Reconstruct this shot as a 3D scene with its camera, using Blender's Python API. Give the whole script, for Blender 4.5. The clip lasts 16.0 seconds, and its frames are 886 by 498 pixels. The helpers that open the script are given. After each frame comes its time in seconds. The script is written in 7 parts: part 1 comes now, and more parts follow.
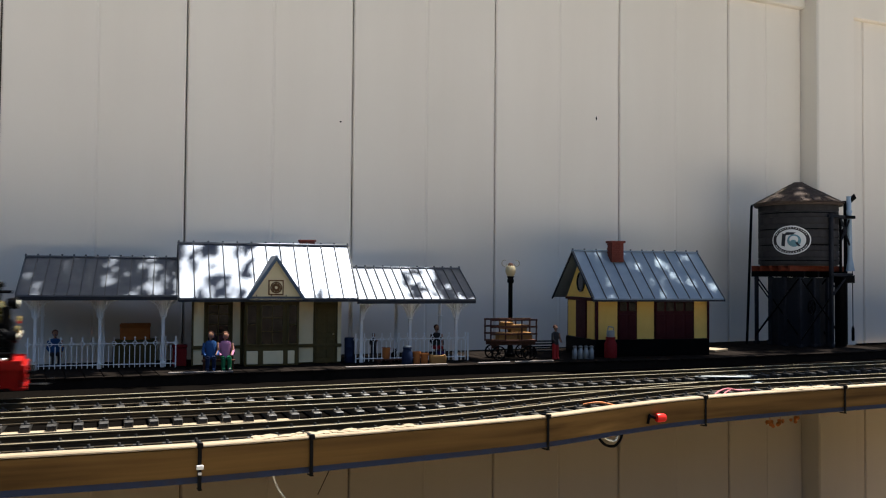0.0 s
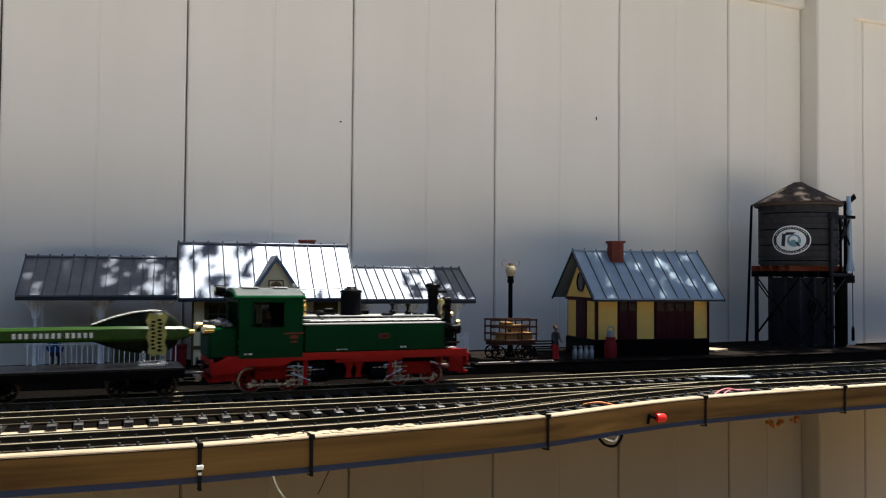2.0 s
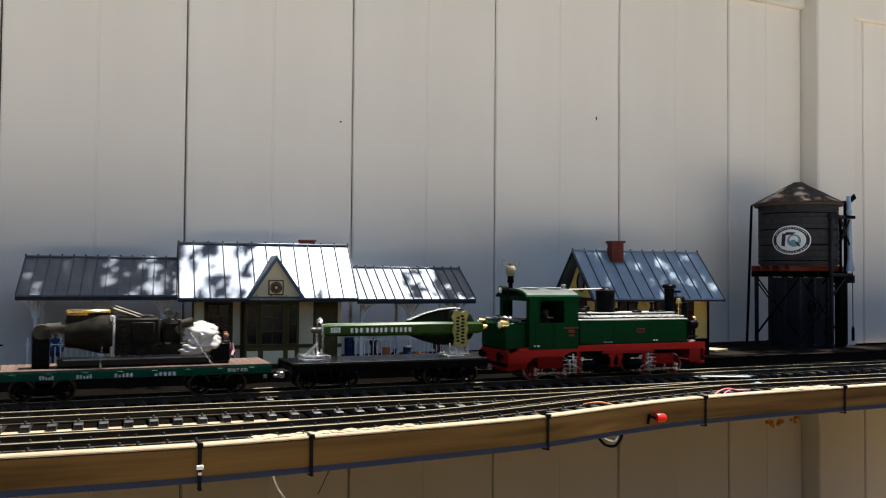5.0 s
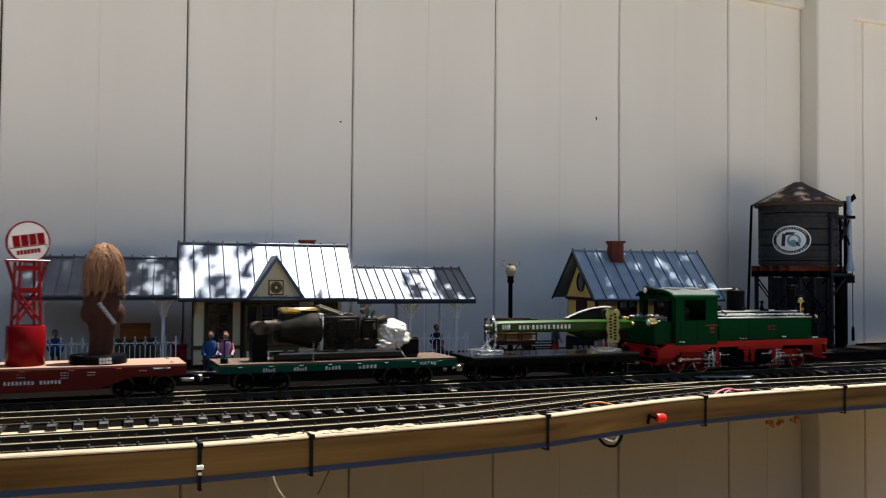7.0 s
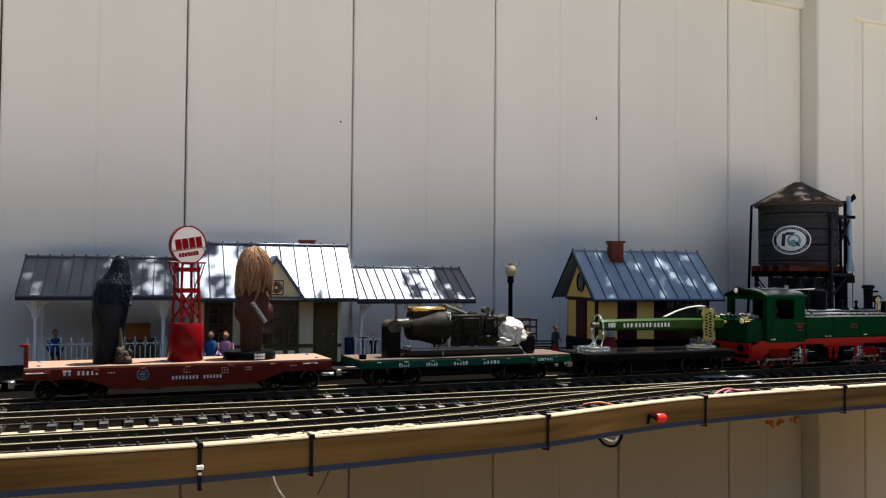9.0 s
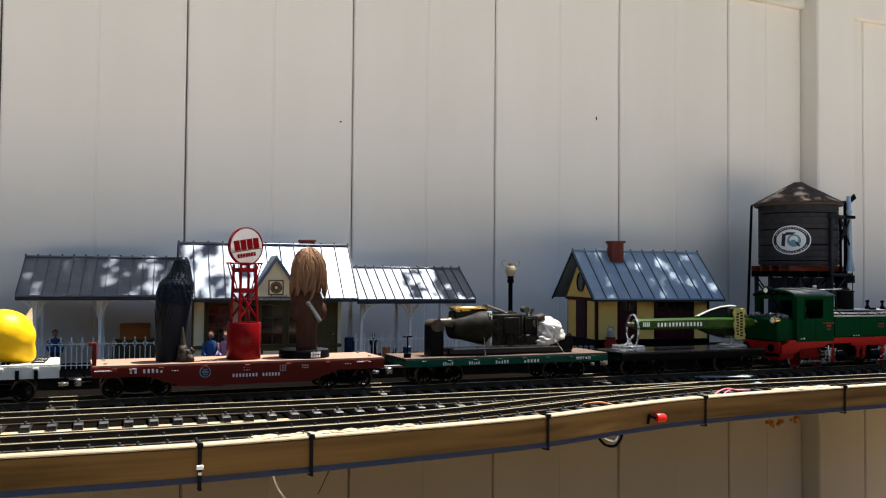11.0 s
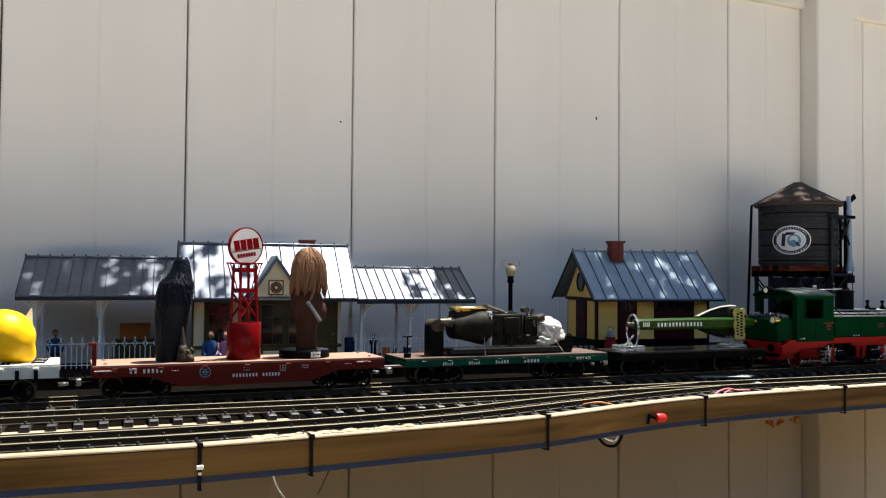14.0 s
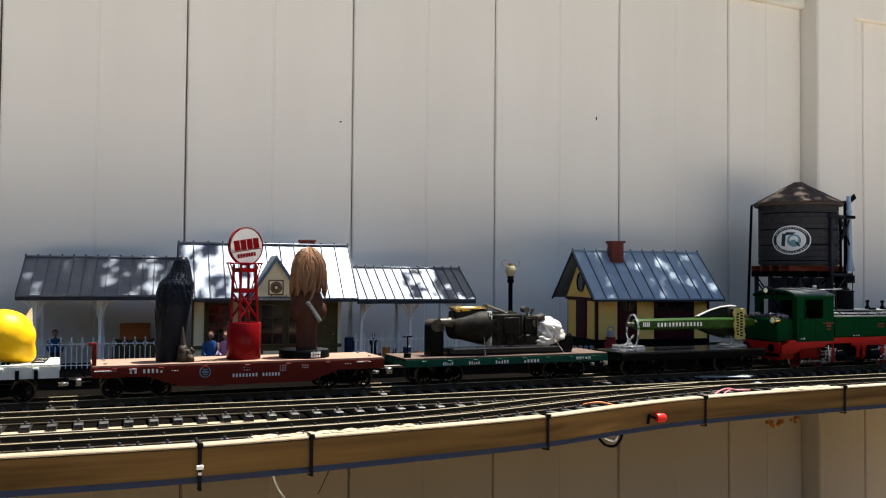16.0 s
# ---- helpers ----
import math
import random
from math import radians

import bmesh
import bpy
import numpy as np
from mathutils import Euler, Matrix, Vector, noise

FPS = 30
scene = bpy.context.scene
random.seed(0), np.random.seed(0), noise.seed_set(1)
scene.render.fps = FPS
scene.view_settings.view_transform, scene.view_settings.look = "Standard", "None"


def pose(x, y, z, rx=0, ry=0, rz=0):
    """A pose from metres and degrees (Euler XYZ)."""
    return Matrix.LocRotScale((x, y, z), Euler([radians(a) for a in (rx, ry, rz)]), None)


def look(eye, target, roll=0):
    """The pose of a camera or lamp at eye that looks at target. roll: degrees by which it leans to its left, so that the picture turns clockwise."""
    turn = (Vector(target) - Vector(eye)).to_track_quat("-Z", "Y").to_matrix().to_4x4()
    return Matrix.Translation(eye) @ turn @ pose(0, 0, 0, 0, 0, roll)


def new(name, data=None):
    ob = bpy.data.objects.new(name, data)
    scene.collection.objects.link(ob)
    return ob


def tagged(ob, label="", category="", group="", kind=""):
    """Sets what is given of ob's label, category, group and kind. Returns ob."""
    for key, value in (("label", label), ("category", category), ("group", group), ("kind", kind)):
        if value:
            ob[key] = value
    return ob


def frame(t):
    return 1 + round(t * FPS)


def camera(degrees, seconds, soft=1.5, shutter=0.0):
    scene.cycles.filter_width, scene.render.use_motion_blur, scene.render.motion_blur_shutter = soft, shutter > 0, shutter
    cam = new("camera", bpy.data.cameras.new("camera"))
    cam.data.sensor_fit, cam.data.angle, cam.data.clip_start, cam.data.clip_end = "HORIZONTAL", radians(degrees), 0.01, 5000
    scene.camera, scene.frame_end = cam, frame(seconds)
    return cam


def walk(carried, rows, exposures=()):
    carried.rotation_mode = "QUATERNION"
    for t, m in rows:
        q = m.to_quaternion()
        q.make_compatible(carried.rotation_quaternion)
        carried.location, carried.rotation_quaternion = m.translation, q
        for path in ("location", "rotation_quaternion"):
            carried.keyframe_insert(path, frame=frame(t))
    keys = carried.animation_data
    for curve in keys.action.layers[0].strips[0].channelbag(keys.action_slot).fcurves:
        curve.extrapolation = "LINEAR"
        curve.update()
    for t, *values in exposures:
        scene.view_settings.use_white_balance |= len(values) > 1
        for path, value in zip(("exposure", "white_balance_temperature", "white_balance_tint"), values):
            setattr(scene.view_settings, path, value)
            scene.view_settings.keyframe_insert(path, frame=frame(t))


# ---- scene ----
# ---- camera ----
cam = camera(53.66, 16.0, soft=1.15, shutter=0.5)
EYE = Vector((-0.297, -1.905, 0.1975))
YAW, TILT = radians(25.2), radians(1.70)
AIM = EYE + Vector((math.sin(YAW) * math.cos(TILT), math.cos(YAW) * math.cos(TILT), math.sin(TILT)))
walk(cam, [(0.0, look(EYE, AIM, 0.45)), (16.0, look(EYE, AIM, 0.45))], exposures=[(0.0, 1.18), (1.5, 1.17), (2.5, 1.25), (4.2, 1.27), (6.5, 1.20), (8.0, 1.22), (9.2, 1.29), (11.3, 1.41), (16.0, 1.41)])

# ---- light: high sun from the right, clear sky ----
SUN_EL, SUN_AZ = radians(71), radians(10)          # azimuth measured from +X
SUN_DIR = Vector((math.cos(SUN_EL) * math.cos(SUN_AZ), math.cos(SUN_EL) * math.sin(SUN_AZ), math.sin(SUN_EL)))
world = bpy.data.worlds.new("sky")
scene.world = world
world.use_nodes = True
wn = world.node_tree.nodes
sky = wn.new("ShaderNodeTexSky")
sky.sky_type = "NISHITA"
sky.sun_disc = False
sky.sun_elevation = SUN_EL
sky.sun_rotation = math.atan2(SUN_DIR.x, SUN_DIR.y)
world.node_tree.links.new(sky.outputs[0], wn["Background"].inputs[0])
wn["Background"].inputs[1].default_value = 0.062
sun = new("sun", bpy.data.lights.new("sun", "SUN"))
sun.data.energy, sun.data.angle, sun.data.color = 5.4, radians(0.55), (1.0, 0.965, 0.90)
sun.matrix_world = look(SUN_DIR * 6, (0, 0, 0))

# ---- materials ----
def material(name, base, other=None, rough=0.6, metal=0.0, grain=60.0, stain=6.0, amount=0.35, bump=0.15,
             stretch=(1, 1, 1), spec=0.10, coat=0.0, vary=0.0, alpha=1.0, transmit=0.0, emit=None):
    """A surface with grain and stains at two scales, fine relief and uneven gloss."""
    m = bpy.data.materials.new(name)
    m.use_nodes = True
    n, l = m.node_tree.nodes, m.node_tree.links
    b = n["Principled BSDF"]
    other = other or tuple(c * 0.55 for c in base)
    co = n.new("ShaderNodeTexCoord")
    mp = n.new("ShaderNodeMapping")
    mp.inputs["Scale"].default_value = stretch
    l.new(co.outputs["Object"], mp.inputs[0])
    fine, broad = n.new("ShaderNodeTexNoise"), n.new("ShaderNodeTexNoise")
    fine.inputs["Scale"].default_value, fine.inputs["Detail"].default_value = grain, 6
    broad.inputs["Scale"].default_value, broad.inputs["Detail"].default_value = stain, 4
    l.new(mp.outputs[0], fine.inputs["Vector"])
    l.new(mp.outputs[0], broad.inputs["Vector"])
    add = n.new("ShaderNodeMath"); add.operation = "MULTIPLY"
    l.new(fine.outputs["Fac"], add.inputs[0]); l.new(broad.outputs["Fac"], add.inputs[1])
    ramp = n.new("ShaderNodeMapRange")
    ramp.inputs["From Min"].default_value, ramp.inputs["From Max"].default_value = 0.12, 0.42
    ramp.inputs["To Max"].default_value = amount
    l.new(add.outputs[0], ramp.inputs["Value"])
    mix = n.new("ShaderNodeMix"); mix.data_type = "RGBA"
    mix.inputs["A"].default_value, mix.inputs["B"].default_value = (*base, 1), (*other, 1)
    l.new(ramp.outputs[0], mix.inputs["Factor"])
    colour = mix.outputs["Result"]
    if vary:
        info = n.new("ShaderNodeObjectInfo")
        rng = n.new("ShaderNodeMapRange")
        rng.inputs["To Min"].default_value, rng.inputs["To Max"].default_value = 1 - vary, 1 + vary
        l.new(info.outputs["Random"], rng.inputs["Value"])
        hsv = n.new("ShaderNodeHueSaturation")
        l.new(rng.outputs[0], hsv.inputs["Value"]); l.new(colour, hsv.inputs["Color"])
        colour = hsv.outputs[0]
    l.new(colour, b.inputs["Base Color"])
    rr = n.new("ShaderNodeMapRange")
    rr.inputs["To Min"].default_value, rr.inputs["To Max"].default_value = max(0.02, rough - 0.12), min(1, rough + 0.12)
    l.new(fine.outputs["Fac"], rr.inputs["Value"]); l.new(rr.outputs[0], b.inputs["Roughness"])
    b.inputs["Metallic"].default_value, b.inputs["Specular IOR Level"].default_value = metal, spec
    b.inputs["Coat Weight"].default_value = coat
    b.inputs["Transmission Weight"].default_value = transmit
    if bump:
        bp = n.new("ShaderNodeBump")
        bp.inputs["Strength"].default_value, bp.inputs["Distance"].default_value = bump, 0.0006
        l.new(fine.outputs["Fac"], bp.inputs["Height"]); l.new(bp.outputs[0], b.inputs["Normal"])
    return m


VINYL = material("vinyl", (0.79, 0.740, 0.660), (0.70, 0.648, 0.568), 0.5, grain=3.0, stain=1.6, amount=0.55, bump=0.03, stretch=(2.5, 1, 0.35), vary=0.02)
GROOVE = material("vinyl_groove", (0.10, 0.088, 0.072), None, 0.8, amount=0.3, bump=0)
# soil and slab colours are set for the light they bounce
SOIL = material("soil", (0.29, 0.208, 0.112), (0.19, 0.132, 0.070), 0.95, grain=40, stain=3, amount=0.8, bump=0.6)
BOUNCE_SLAB = material("bounce_concrete", (0.66, 0.610, 0.530), (0.58, 0.530, 0.455), 0.9, grain=40, stain=1.2, amount=0.8, bump=0.4)
EDGE_WOOD = material("edge_wood", (0.172, 0.094, 0.026), (0.050, 0.025, 0.007), 0.72, grain=34, stain=9, amount=1.0, bump=0.45, stretch=(0.10, 1, 2.2))
TOP_WOOD = material("top_wood", (0.40, 0.32, 0.22), (0.20, 0.15, 0.09), 0.7, grain=70, stain=9, amount=0.7, bump=0.3, stretch=(0.25, 1, 1))
# pale colour for the sunlit front edge of the platform
SUNLIT_STRIP = material("sunlit_strip", (0.30, 0.26, 0.23), (0.13, 0.11, 0.095), 0.8, grain=120, stain=40, amount=0.8, bump=0.4)
# near-black base: shade beneath train and track is put into this colour
SHADED_BOARD = material("board", (0.0050, 0.0042, 0.0035), (0.0025, 0.002, 0.0018), 0.95, grain=120, stain=7, amount=0.9, bump=0.5, spec=0.0)
BLUE_FOAM = material("blue_foam", (0.026, 0.040, 0.082), (0.040, 0.034, 0.038), 0.75, grain=80, stain=9, amount=0.6, bump=0.2)
TIE = material("tie_plastic", (0.028, 0.026, 0.023), (0.082, 0.076, 0.070), 0.38, grain=160, stain=14, amount=0.7, bump=0.2, spec=0.32, vary=0.25)
RAIL_WEB = material("rail_web", (0.045, 0.034, 0.022), (0.09, 0.065, 0.035), 0.6, 0.2, grain=90, stain=16, amount=0.7, bump=0.2)
BRASS_RAIL = material("brass_rail", (0.56, 0.48, 0.32), (0.26, 0.20, 0.11), 0.36, 0.6, grain=90, stain=16, amount=0.75, bump=0.1)
# planks nearly black, since the shade on the platform is part of this colour
SHADED_PLANK = material("shaded_plank", (0.016, 0.012, 0.010), (0.008, 0.0065, 0.005), 0.9, grain=90, stain=12, amount=0.8, bump=0.4, vary=0.25, spec=0.02)
ROOF = material("zinc_roof", (0.150, 0.168, 0.200), (0.105, 0.120, 0.148), 0.48, 0.90, grain=45, stain=9, amount=0.6, bump=0.08, spec=0.3)
ROOF_BLUE = material("grey_roof", (0.24, 0.31, 0.38), (0.165, 0.22, 0.28), 0.55, 0.25, grain=45, stain=9, amount=0.6, bump=0.08, spec=0.3)
SEAM = material("dark_seam", (0.13, 0.135, 0.14), (0.08, 0.085, 0.09), 0.6, grain=60, stain=12, amount=0.6, bump=0.1)
CREAM = material("cream_paint", (0.86, 0.75, 0.48), (0.74, 0.63, 0.38), 0.6, grain=60, stain=14, amount=0.5, bump=0.12)
OLIVE = material("olive_paint", (0.115, 0.088, 0.034), (0.065, 0.050, 0.020), 0.55, grain=70, stain=14, amount=0.6, bump=0.15)
WHITE = material("white_paint", (0.92, 0.92, 0.90), (0.82, 0.82, 0.80), 0.45, grain=60, stain=14, amount=0.4, bump=0.08)
DARK_TRIM = material("dark_trim", (0.030, 0.034, 0.042), (0.018, 0.02, 0.025), 0.5, grain=60, stain=12, amount=0.6, bump=0.1)
BLUE_TRIM = material("slate_trim", (0.10, 0.14, 0.19), (0.06, 0.085, 0.12), 0.5, grain=60, stain=12, amount=0.6, bump=0.1)
YELLOW = material("yellow_siding", (0.85, 0.58, 0.16), (0.72, 0.47, 0.12), 0.55, grain=60, stain=14, amount=0.5, bump=0.1)
MAROON = material("maroon_paint", (0.050, 0.008, 0.011), (0.028, 0.005, 0.008), 0.5, grain=60, stain=14, amount=0.6, bump=0.12)
BRICK = material("brick_red", (0.16, 0.045, 0.035), (0.09, 0.026, 0.02), 0.8, grain=200, stain=30, amount=0.7, bump=0.4)
GLASS = material("dark_glass", (0.012, 0.012, 0.012), None, 0.08, amount=0.2, bump=0, spec=0.8)
BLACK = material("black_paint", (0.0024, 0.0024, 0.0030), (0.0065, 0.0065, 0.0065), 0.34, grain=90, stain=14, amount=0.5, bump=0.08, spec=0.03)
STEEL = material("bright_steel", (0.62, 0.62, 0.62), (0.35, 0.34, 0.33), 0.28, 1.0, grain=90, stain=18, amount=0.5, bump=0.05)
TANK_WOOD = material("weathered_stave", (0.044, 0.042, 0.043), (0.022, 0.021, 0.022), 0.75, grain=60, stain=10, amount=0.8, bump=0.3, stretch=(1, 1, 0.2))
SHINGLE = material("shingle", (0.085, 0.062, 0.050), (0.042, 0.032, 0.027), 0.85, grain=120, stain=14, amount=0.8, bump=0.4, vary=0.3)

# ---- mesh helpers ----
def box(bm, c, s, bevel=0.0, rot=None):
    m = Matrix.Translation(c) @ (rot.to_4x4() if rot else Matrix()) @ Matrix.Diagonal((*s, 1))
    v = bmesh.ops.create_cube(bm, size=1.0, matrix=m)["verts"]
    if bevel:
        e = list({e for x in v for e in x.link_edges})
        bmesh.ops.bevel(bm, geom=e, offset=bevel, segments=1, affect="EDGES", profile=0.5)


def rod(bm, p, q, r, r2=None, seg=10):
    """A bar, round when seg is high, from p to q."""
    p, q = Vector(p), Vector(q)
    d = q - p
    m = Matrix.Translation((p + q) / 2) @ d.to_track_quat("Z", "Y").to_matrix().to_4x4()
    bmesh.ops.create_cone(bm, cap_ends=True, segments=seg, radius1=r, radius2=r if r2 is None else r2, depth=d.length, matrix=m)


def lathe(bm, profile, seg=20, m=None):
    """Turns (radius, height) steps about z."""
    m = m or Matrix()
    rings = []
    for r, z in profile:
        if r < 1e-6:
            rings.append([bm.verts.new(m @ Vector((0, 0, z)))])
        else:
            rings.append([bm.verts.new(m @ Vector((r * math.cos(2 * math.pi * k / seg), r * math.sin(2 * math.pi * k / seg), z))) for k in range(seg)])
    for a, b in zip(rings, rings[1:]):
        for k in range(seg):
            f = [a[k % len(a)], a[(k + 1) % len(a)], b[(k + 1) % len(b)], b[k % len(b)]]
            f = list(dict.fromkeys(f))
            if len(f) > 2:
                bm.faces.new(f)
    for ring in (rings[0], rings[-1]):
        if len(ring) > 2 and tuple(profile[0]) != tuple(profile[-1]):
            bm.faces.new(ring)


def prism(bm, outline, a, b, axis="y"):
    """A flat outline drawn out along an axis from a to b."""
    def put(p, h):
        return {"y": (p[0], h, p[1]), "x": (h, p[0], p[1]), "z": (p[0], p[1], h)}[axis]
    lo = [bm.verts.new(put(p, a)) for p in outline]
    hi = [bm.verts.new(put(p, b)) for p in outline]
    bm.faces.new(lo), bm.faces.new(list(reversed(hi)))
    for k in range(len(lo)):
        j = (k + 1) % len(lo)
        bm.faces.new((lo[k], hi[k], hi[j], lo[j]))


def blob(bm, c, s, rough=0.15, scale=3.0, level=3, seed=0, rot=None):
    """A lumpy rounded body."""
    v = bmesh.ops.create_icosphere(bm, subdivisions=level, radius=1.0)["verts"]
    for x in v:
        k = 1 + rough * noise.noise(x.co * scale + Vector((seed * 7.1, seed * 3.3, 0)))
        p = Vector((x.co.x * s[0] * k, x.co.y * s[1] * k, x.co.z * s[2] * k))
        x.co = Vector(c) + (rot @ p if rot else p)


def mesh_of(name, bm, mat, smooth=True):
    bmesh.ops.recalc_face_normals(bm, faces=bm.faces)
    me = bpy.data.meshes.new(name)
    bm.to_mesh(me)
    bm.free()
    me.materials.append(mat)
    if smooth:
        me.polygons.foreach_set("use_smooth", [True] * len(me.polygons))
        me.set_sharp_from_angle(angle=radians(38))
    return me


def part(name, bm, mat, parent=None, label="", at=None, smooth=True):
    ob = new(name, bm if isinstance(bm, bpy.types.Mesh) else mesh_of(name, bm, mat, smooth))
    if parent:
        ob.parent = parent
    if at is not None:
        ob.matrix_basis = at
    return tagged(ob, label)


def thing(name, m, label, category, group="", kind=""):
    ob = new(name)
    ob.empty_display_size = 0.02
    ob.matrix_basis = m
    return tagged(ob, label, category, group, kind)


def boxes(*items, bevel=0.0):
    bm = bmesh.new()
    for c, s in items:
        box(bm, c, s, bevel)
    return bm


def rods(*items, seg=10):
    bm = bmesh.new()
    for p, q, r in items:
        rod(bm, p, q, r, seg=seg)
    return bm


def bars(parent, mat, name, x, y, z, widths, height, gap=0.0012, rot=None):
    """A line of writing that cannot be read, as plain bars on a face that looks to -y."""
    bm = bmesh.new()
    for w in widths:
        box(bm, (x + w / 2, y, z), (w * 0.7, 0.0006, height))
        x += w + gap
    return part(name, bm, mat, parent, "plain pale lettering bars", rot)


def lettering(text, size, mat, parent, m, label=""):
    """Readable words in the built-in font, as a thin mesh."""
    cu = bpy.data.curves.new("words", "FONT")
    cu.body, cu.size, cu.extrude, cu.align_x, cu.align_y = text, size, 0.0003, "CENTER", "CENTER"
    tmp = bpy.data.objects.new("words", cu)
    scene.collection.objects.link(tmp)
    bpy.context.view_layer.update()
    me = bpy.data.meshes.new_from_object(tmp.evaluated_get(bpy.context.evaluated_depsgraph_get()))
    bpy.data.objects.remove(tmp)
    me.materials.clear()
    me.materials.append(mat)
    ob = new("lettering", me)
    ob.parent, ob.matrix_basis = parent, m
    return tagged(ob, label)


def curve_at(points, n):
    """n + 1 evenly spaced places on a smooth line through a few plan points, with their headings."""
    pts = [Vector((*p, 0)) for p in points]
    fine = []
    for i in range(len(pts) - 1):
        a, b = pts[i], pts[i + 1]
        p0, p3 = pts[max(i - 1, 0)], pts[min(i + 2, len(pts) - 1)]
        for k in range(24):
            t = k / 24
            fine.append(0.5 * (2 * a + (b - p0) * t + (2 * p0 - 5 * a + 4 * b - p3) * t * t + (3 * a - p0 - 3 * b + p3) * t ** 3))
    fine.append(pts[-1])
    run = [0.0]
    for a, b in zip(fine, fine[1:]):
        run.append(run[-1] + (b - a).length)
    out, j = [], 0
    for k in range(n + 1):
        s = run[-1] * k / n
        while j < len(run) - 2 and run[j + 1] < s:
            j += 1
        f = (s - run[j]) / max(run[j + 1] - run[j], 1e-9)
        out.append((fine[j].lerp(fine[j + 1], f), (fine[j + 1] - fine[j]).normalized()))
    return out, run[-1]


def sweep(bm, places, profile, side=0.0, z=0.0):
    """Draws a (across, up) outline along a line in plan."""
    prev = None
    for p, d in places:
        nrm = Vector((-d.y, d.x, 0))
        ring = [bm.verts.new(p + nrm * (side + a) + Vector((0, 0, z + u))) for a, u in profile]
        if prev:
            for k in range(len(ring)):
                j = (k + 1) % len(ring)
                bm.faces.new((prev[k], prev[j], ring[j], ring[k]))
        else:
            bm.faces.new(ring)
        prev = ring
    bm.faces.new(list(reversed(prev)))


# ---- ground, bench, fence ----
GROUND_Z = -0.86
bm = bmesh.new()
bmesh.ops.create_grid(bm, x_segments=40, y_segments=40, size=60)
for v in bm.verts:
    v.co.z = GROUND_Z + 0.01 * noise.noise(v.co * 0.7)
# ground out of view, brown so that it bounces warm light under the bench
tagged(part("ground", bm, SOIL), "unseen brown soil ground under the raised bench, coloured for warm bounce", "ground", kind="structure")
# added reflector out of view: throws sunlight back at fence and train
tagged(part("patio", boxes(((0.5, -5.3, GROUND_Z + 0.03), (24, 6.2, 0.09)), bevel=0.01), BOUNCE_SLAB), "unseen pale concrete slab added to bounce sunlight onto the fence", "patio", kind="structure")

TIMBER = material("dark_timber", (0.075, 0.055, 0.036), (0.045, 0.032, 0.022), 0.8, grain=20, stain=3, amount=0.7, bump=0.3, stretch=(1, 1, 0.2))
# added wall behind the camera; its height sets how much low sky gets in
tagged(part("wall_south", boxes(((0.5, -8.7, GROUND_Z + 1.45), (30, 0.3, 2.9))), TIMBER), "unseen dark timber wall added to block low sky light", "wall", kind="structure")
DARK_SIDE = material("dark_side_screen", (0.030, 0.042, 0.018), (0.015, 0.022, 0.010), 0.9, grain=18, stain=2, amount=0.9, bump=0.8, spec=0.05)
# added screens out of view on both sides, cutting sky light on the roofs
for x, n_ in ((-6.2, "wall_west"), (7.6, "wall_east")):
    tagged(part(n_, boxes(((x, -4.0, GROUND_Z + 1.6), (0.6, 9.0, 3.2)), bevel=0.05), DARK_SIDE), "unseen tall dark green screen added to block side sky light", "hedge", kind="structure")
# added blocker below the view: keeps slab bounce off the fence under the bench
tagged(part("low_light_block", boxes(((0.5, -1.42, (GROUND_Z - 0.27) / 2), (9, 0.10, -0.27 - GROUND_Z)), bevel=0.01), TIMBER), "unseen low timber block added to shade the fence under the bench", "wall", kind="structure")

FRONT_EDGE = [(-1.6, -0.80), (-0.75, -0.90), (-0.32, -0.932), (-0.133, -0.946), (0.10, -0.940), (0.309, -0.925), (0.47, -0.888), (0.631, -0.862), (0.94, -0.855), (1.6, -0.868), (2.6, -0.90)]
edge, _ = curve_at(FRONT_EDGE, 120)
deck = bmesh.new()
outline = [(p.x, p.y + 0.0125) for p, d in edge] + [(2.6, -0.03), (-1.6, -0.03)]
prism(deck, outline, -0.018, 0.0, "z")
tagged(part("bench_board", deck, SHADED_BOARD, smooth=False), "weathered plywood bench top carrying the garden railway, shade darkening its colour", "bench", kind="structure")
bm = bmesh.new()
sweep(bm, edge, [(0.012, -0.019), (0.012, 0.0105), (0.010, 0.012), (0.002, 0.012), (0, 0.0105), (0, -0.019)])
fascia = tagged(part("bench_fascia", bm, EDGE_WOOD), "brown stained timber edge board of the bench", "edge board", kind="structure")
bm = bmesh.new()
sweep(bm, edge, [(0.0135, 0.0122), (0.0135, 0.0150), (0.0005, 0.0150), (-0.0006, 0.0136), (-0.0006, 0.0122)])
part("top_strip", bm, TOP_WOOD, fascia, "pale sun-bleached timber strip")
bm = bmesh.new()
sweep(bm, edge, [(0.016, -0.0265), (0.016, -0.0192), (0.004, -0.0192), (0.003, -0.0265)])
part("foam_strip", bm, BLUE_FOAM, fascia, "blue foam sheet edge")
bm = boxes(*[((x, -0.45, (GROUND_Z - 0.019) / 2), (0.07, 0.07, -GROUND_Z - 0.019)) for x in (-1.3, 2.45)], bevel=0.003)
tagged(part("bench_leg", bm, EDGE_WOOD), "stained timber legs of the bench", "bench leg", kind="structure")

FENCE_LINES = [-1.48, -1.105, -0.73, -0.358, -0.004, 0.368, 0.741, 1.117, 1.497]
POST_X, POST_W, POST_F = 1.781, 0.155, -0.062
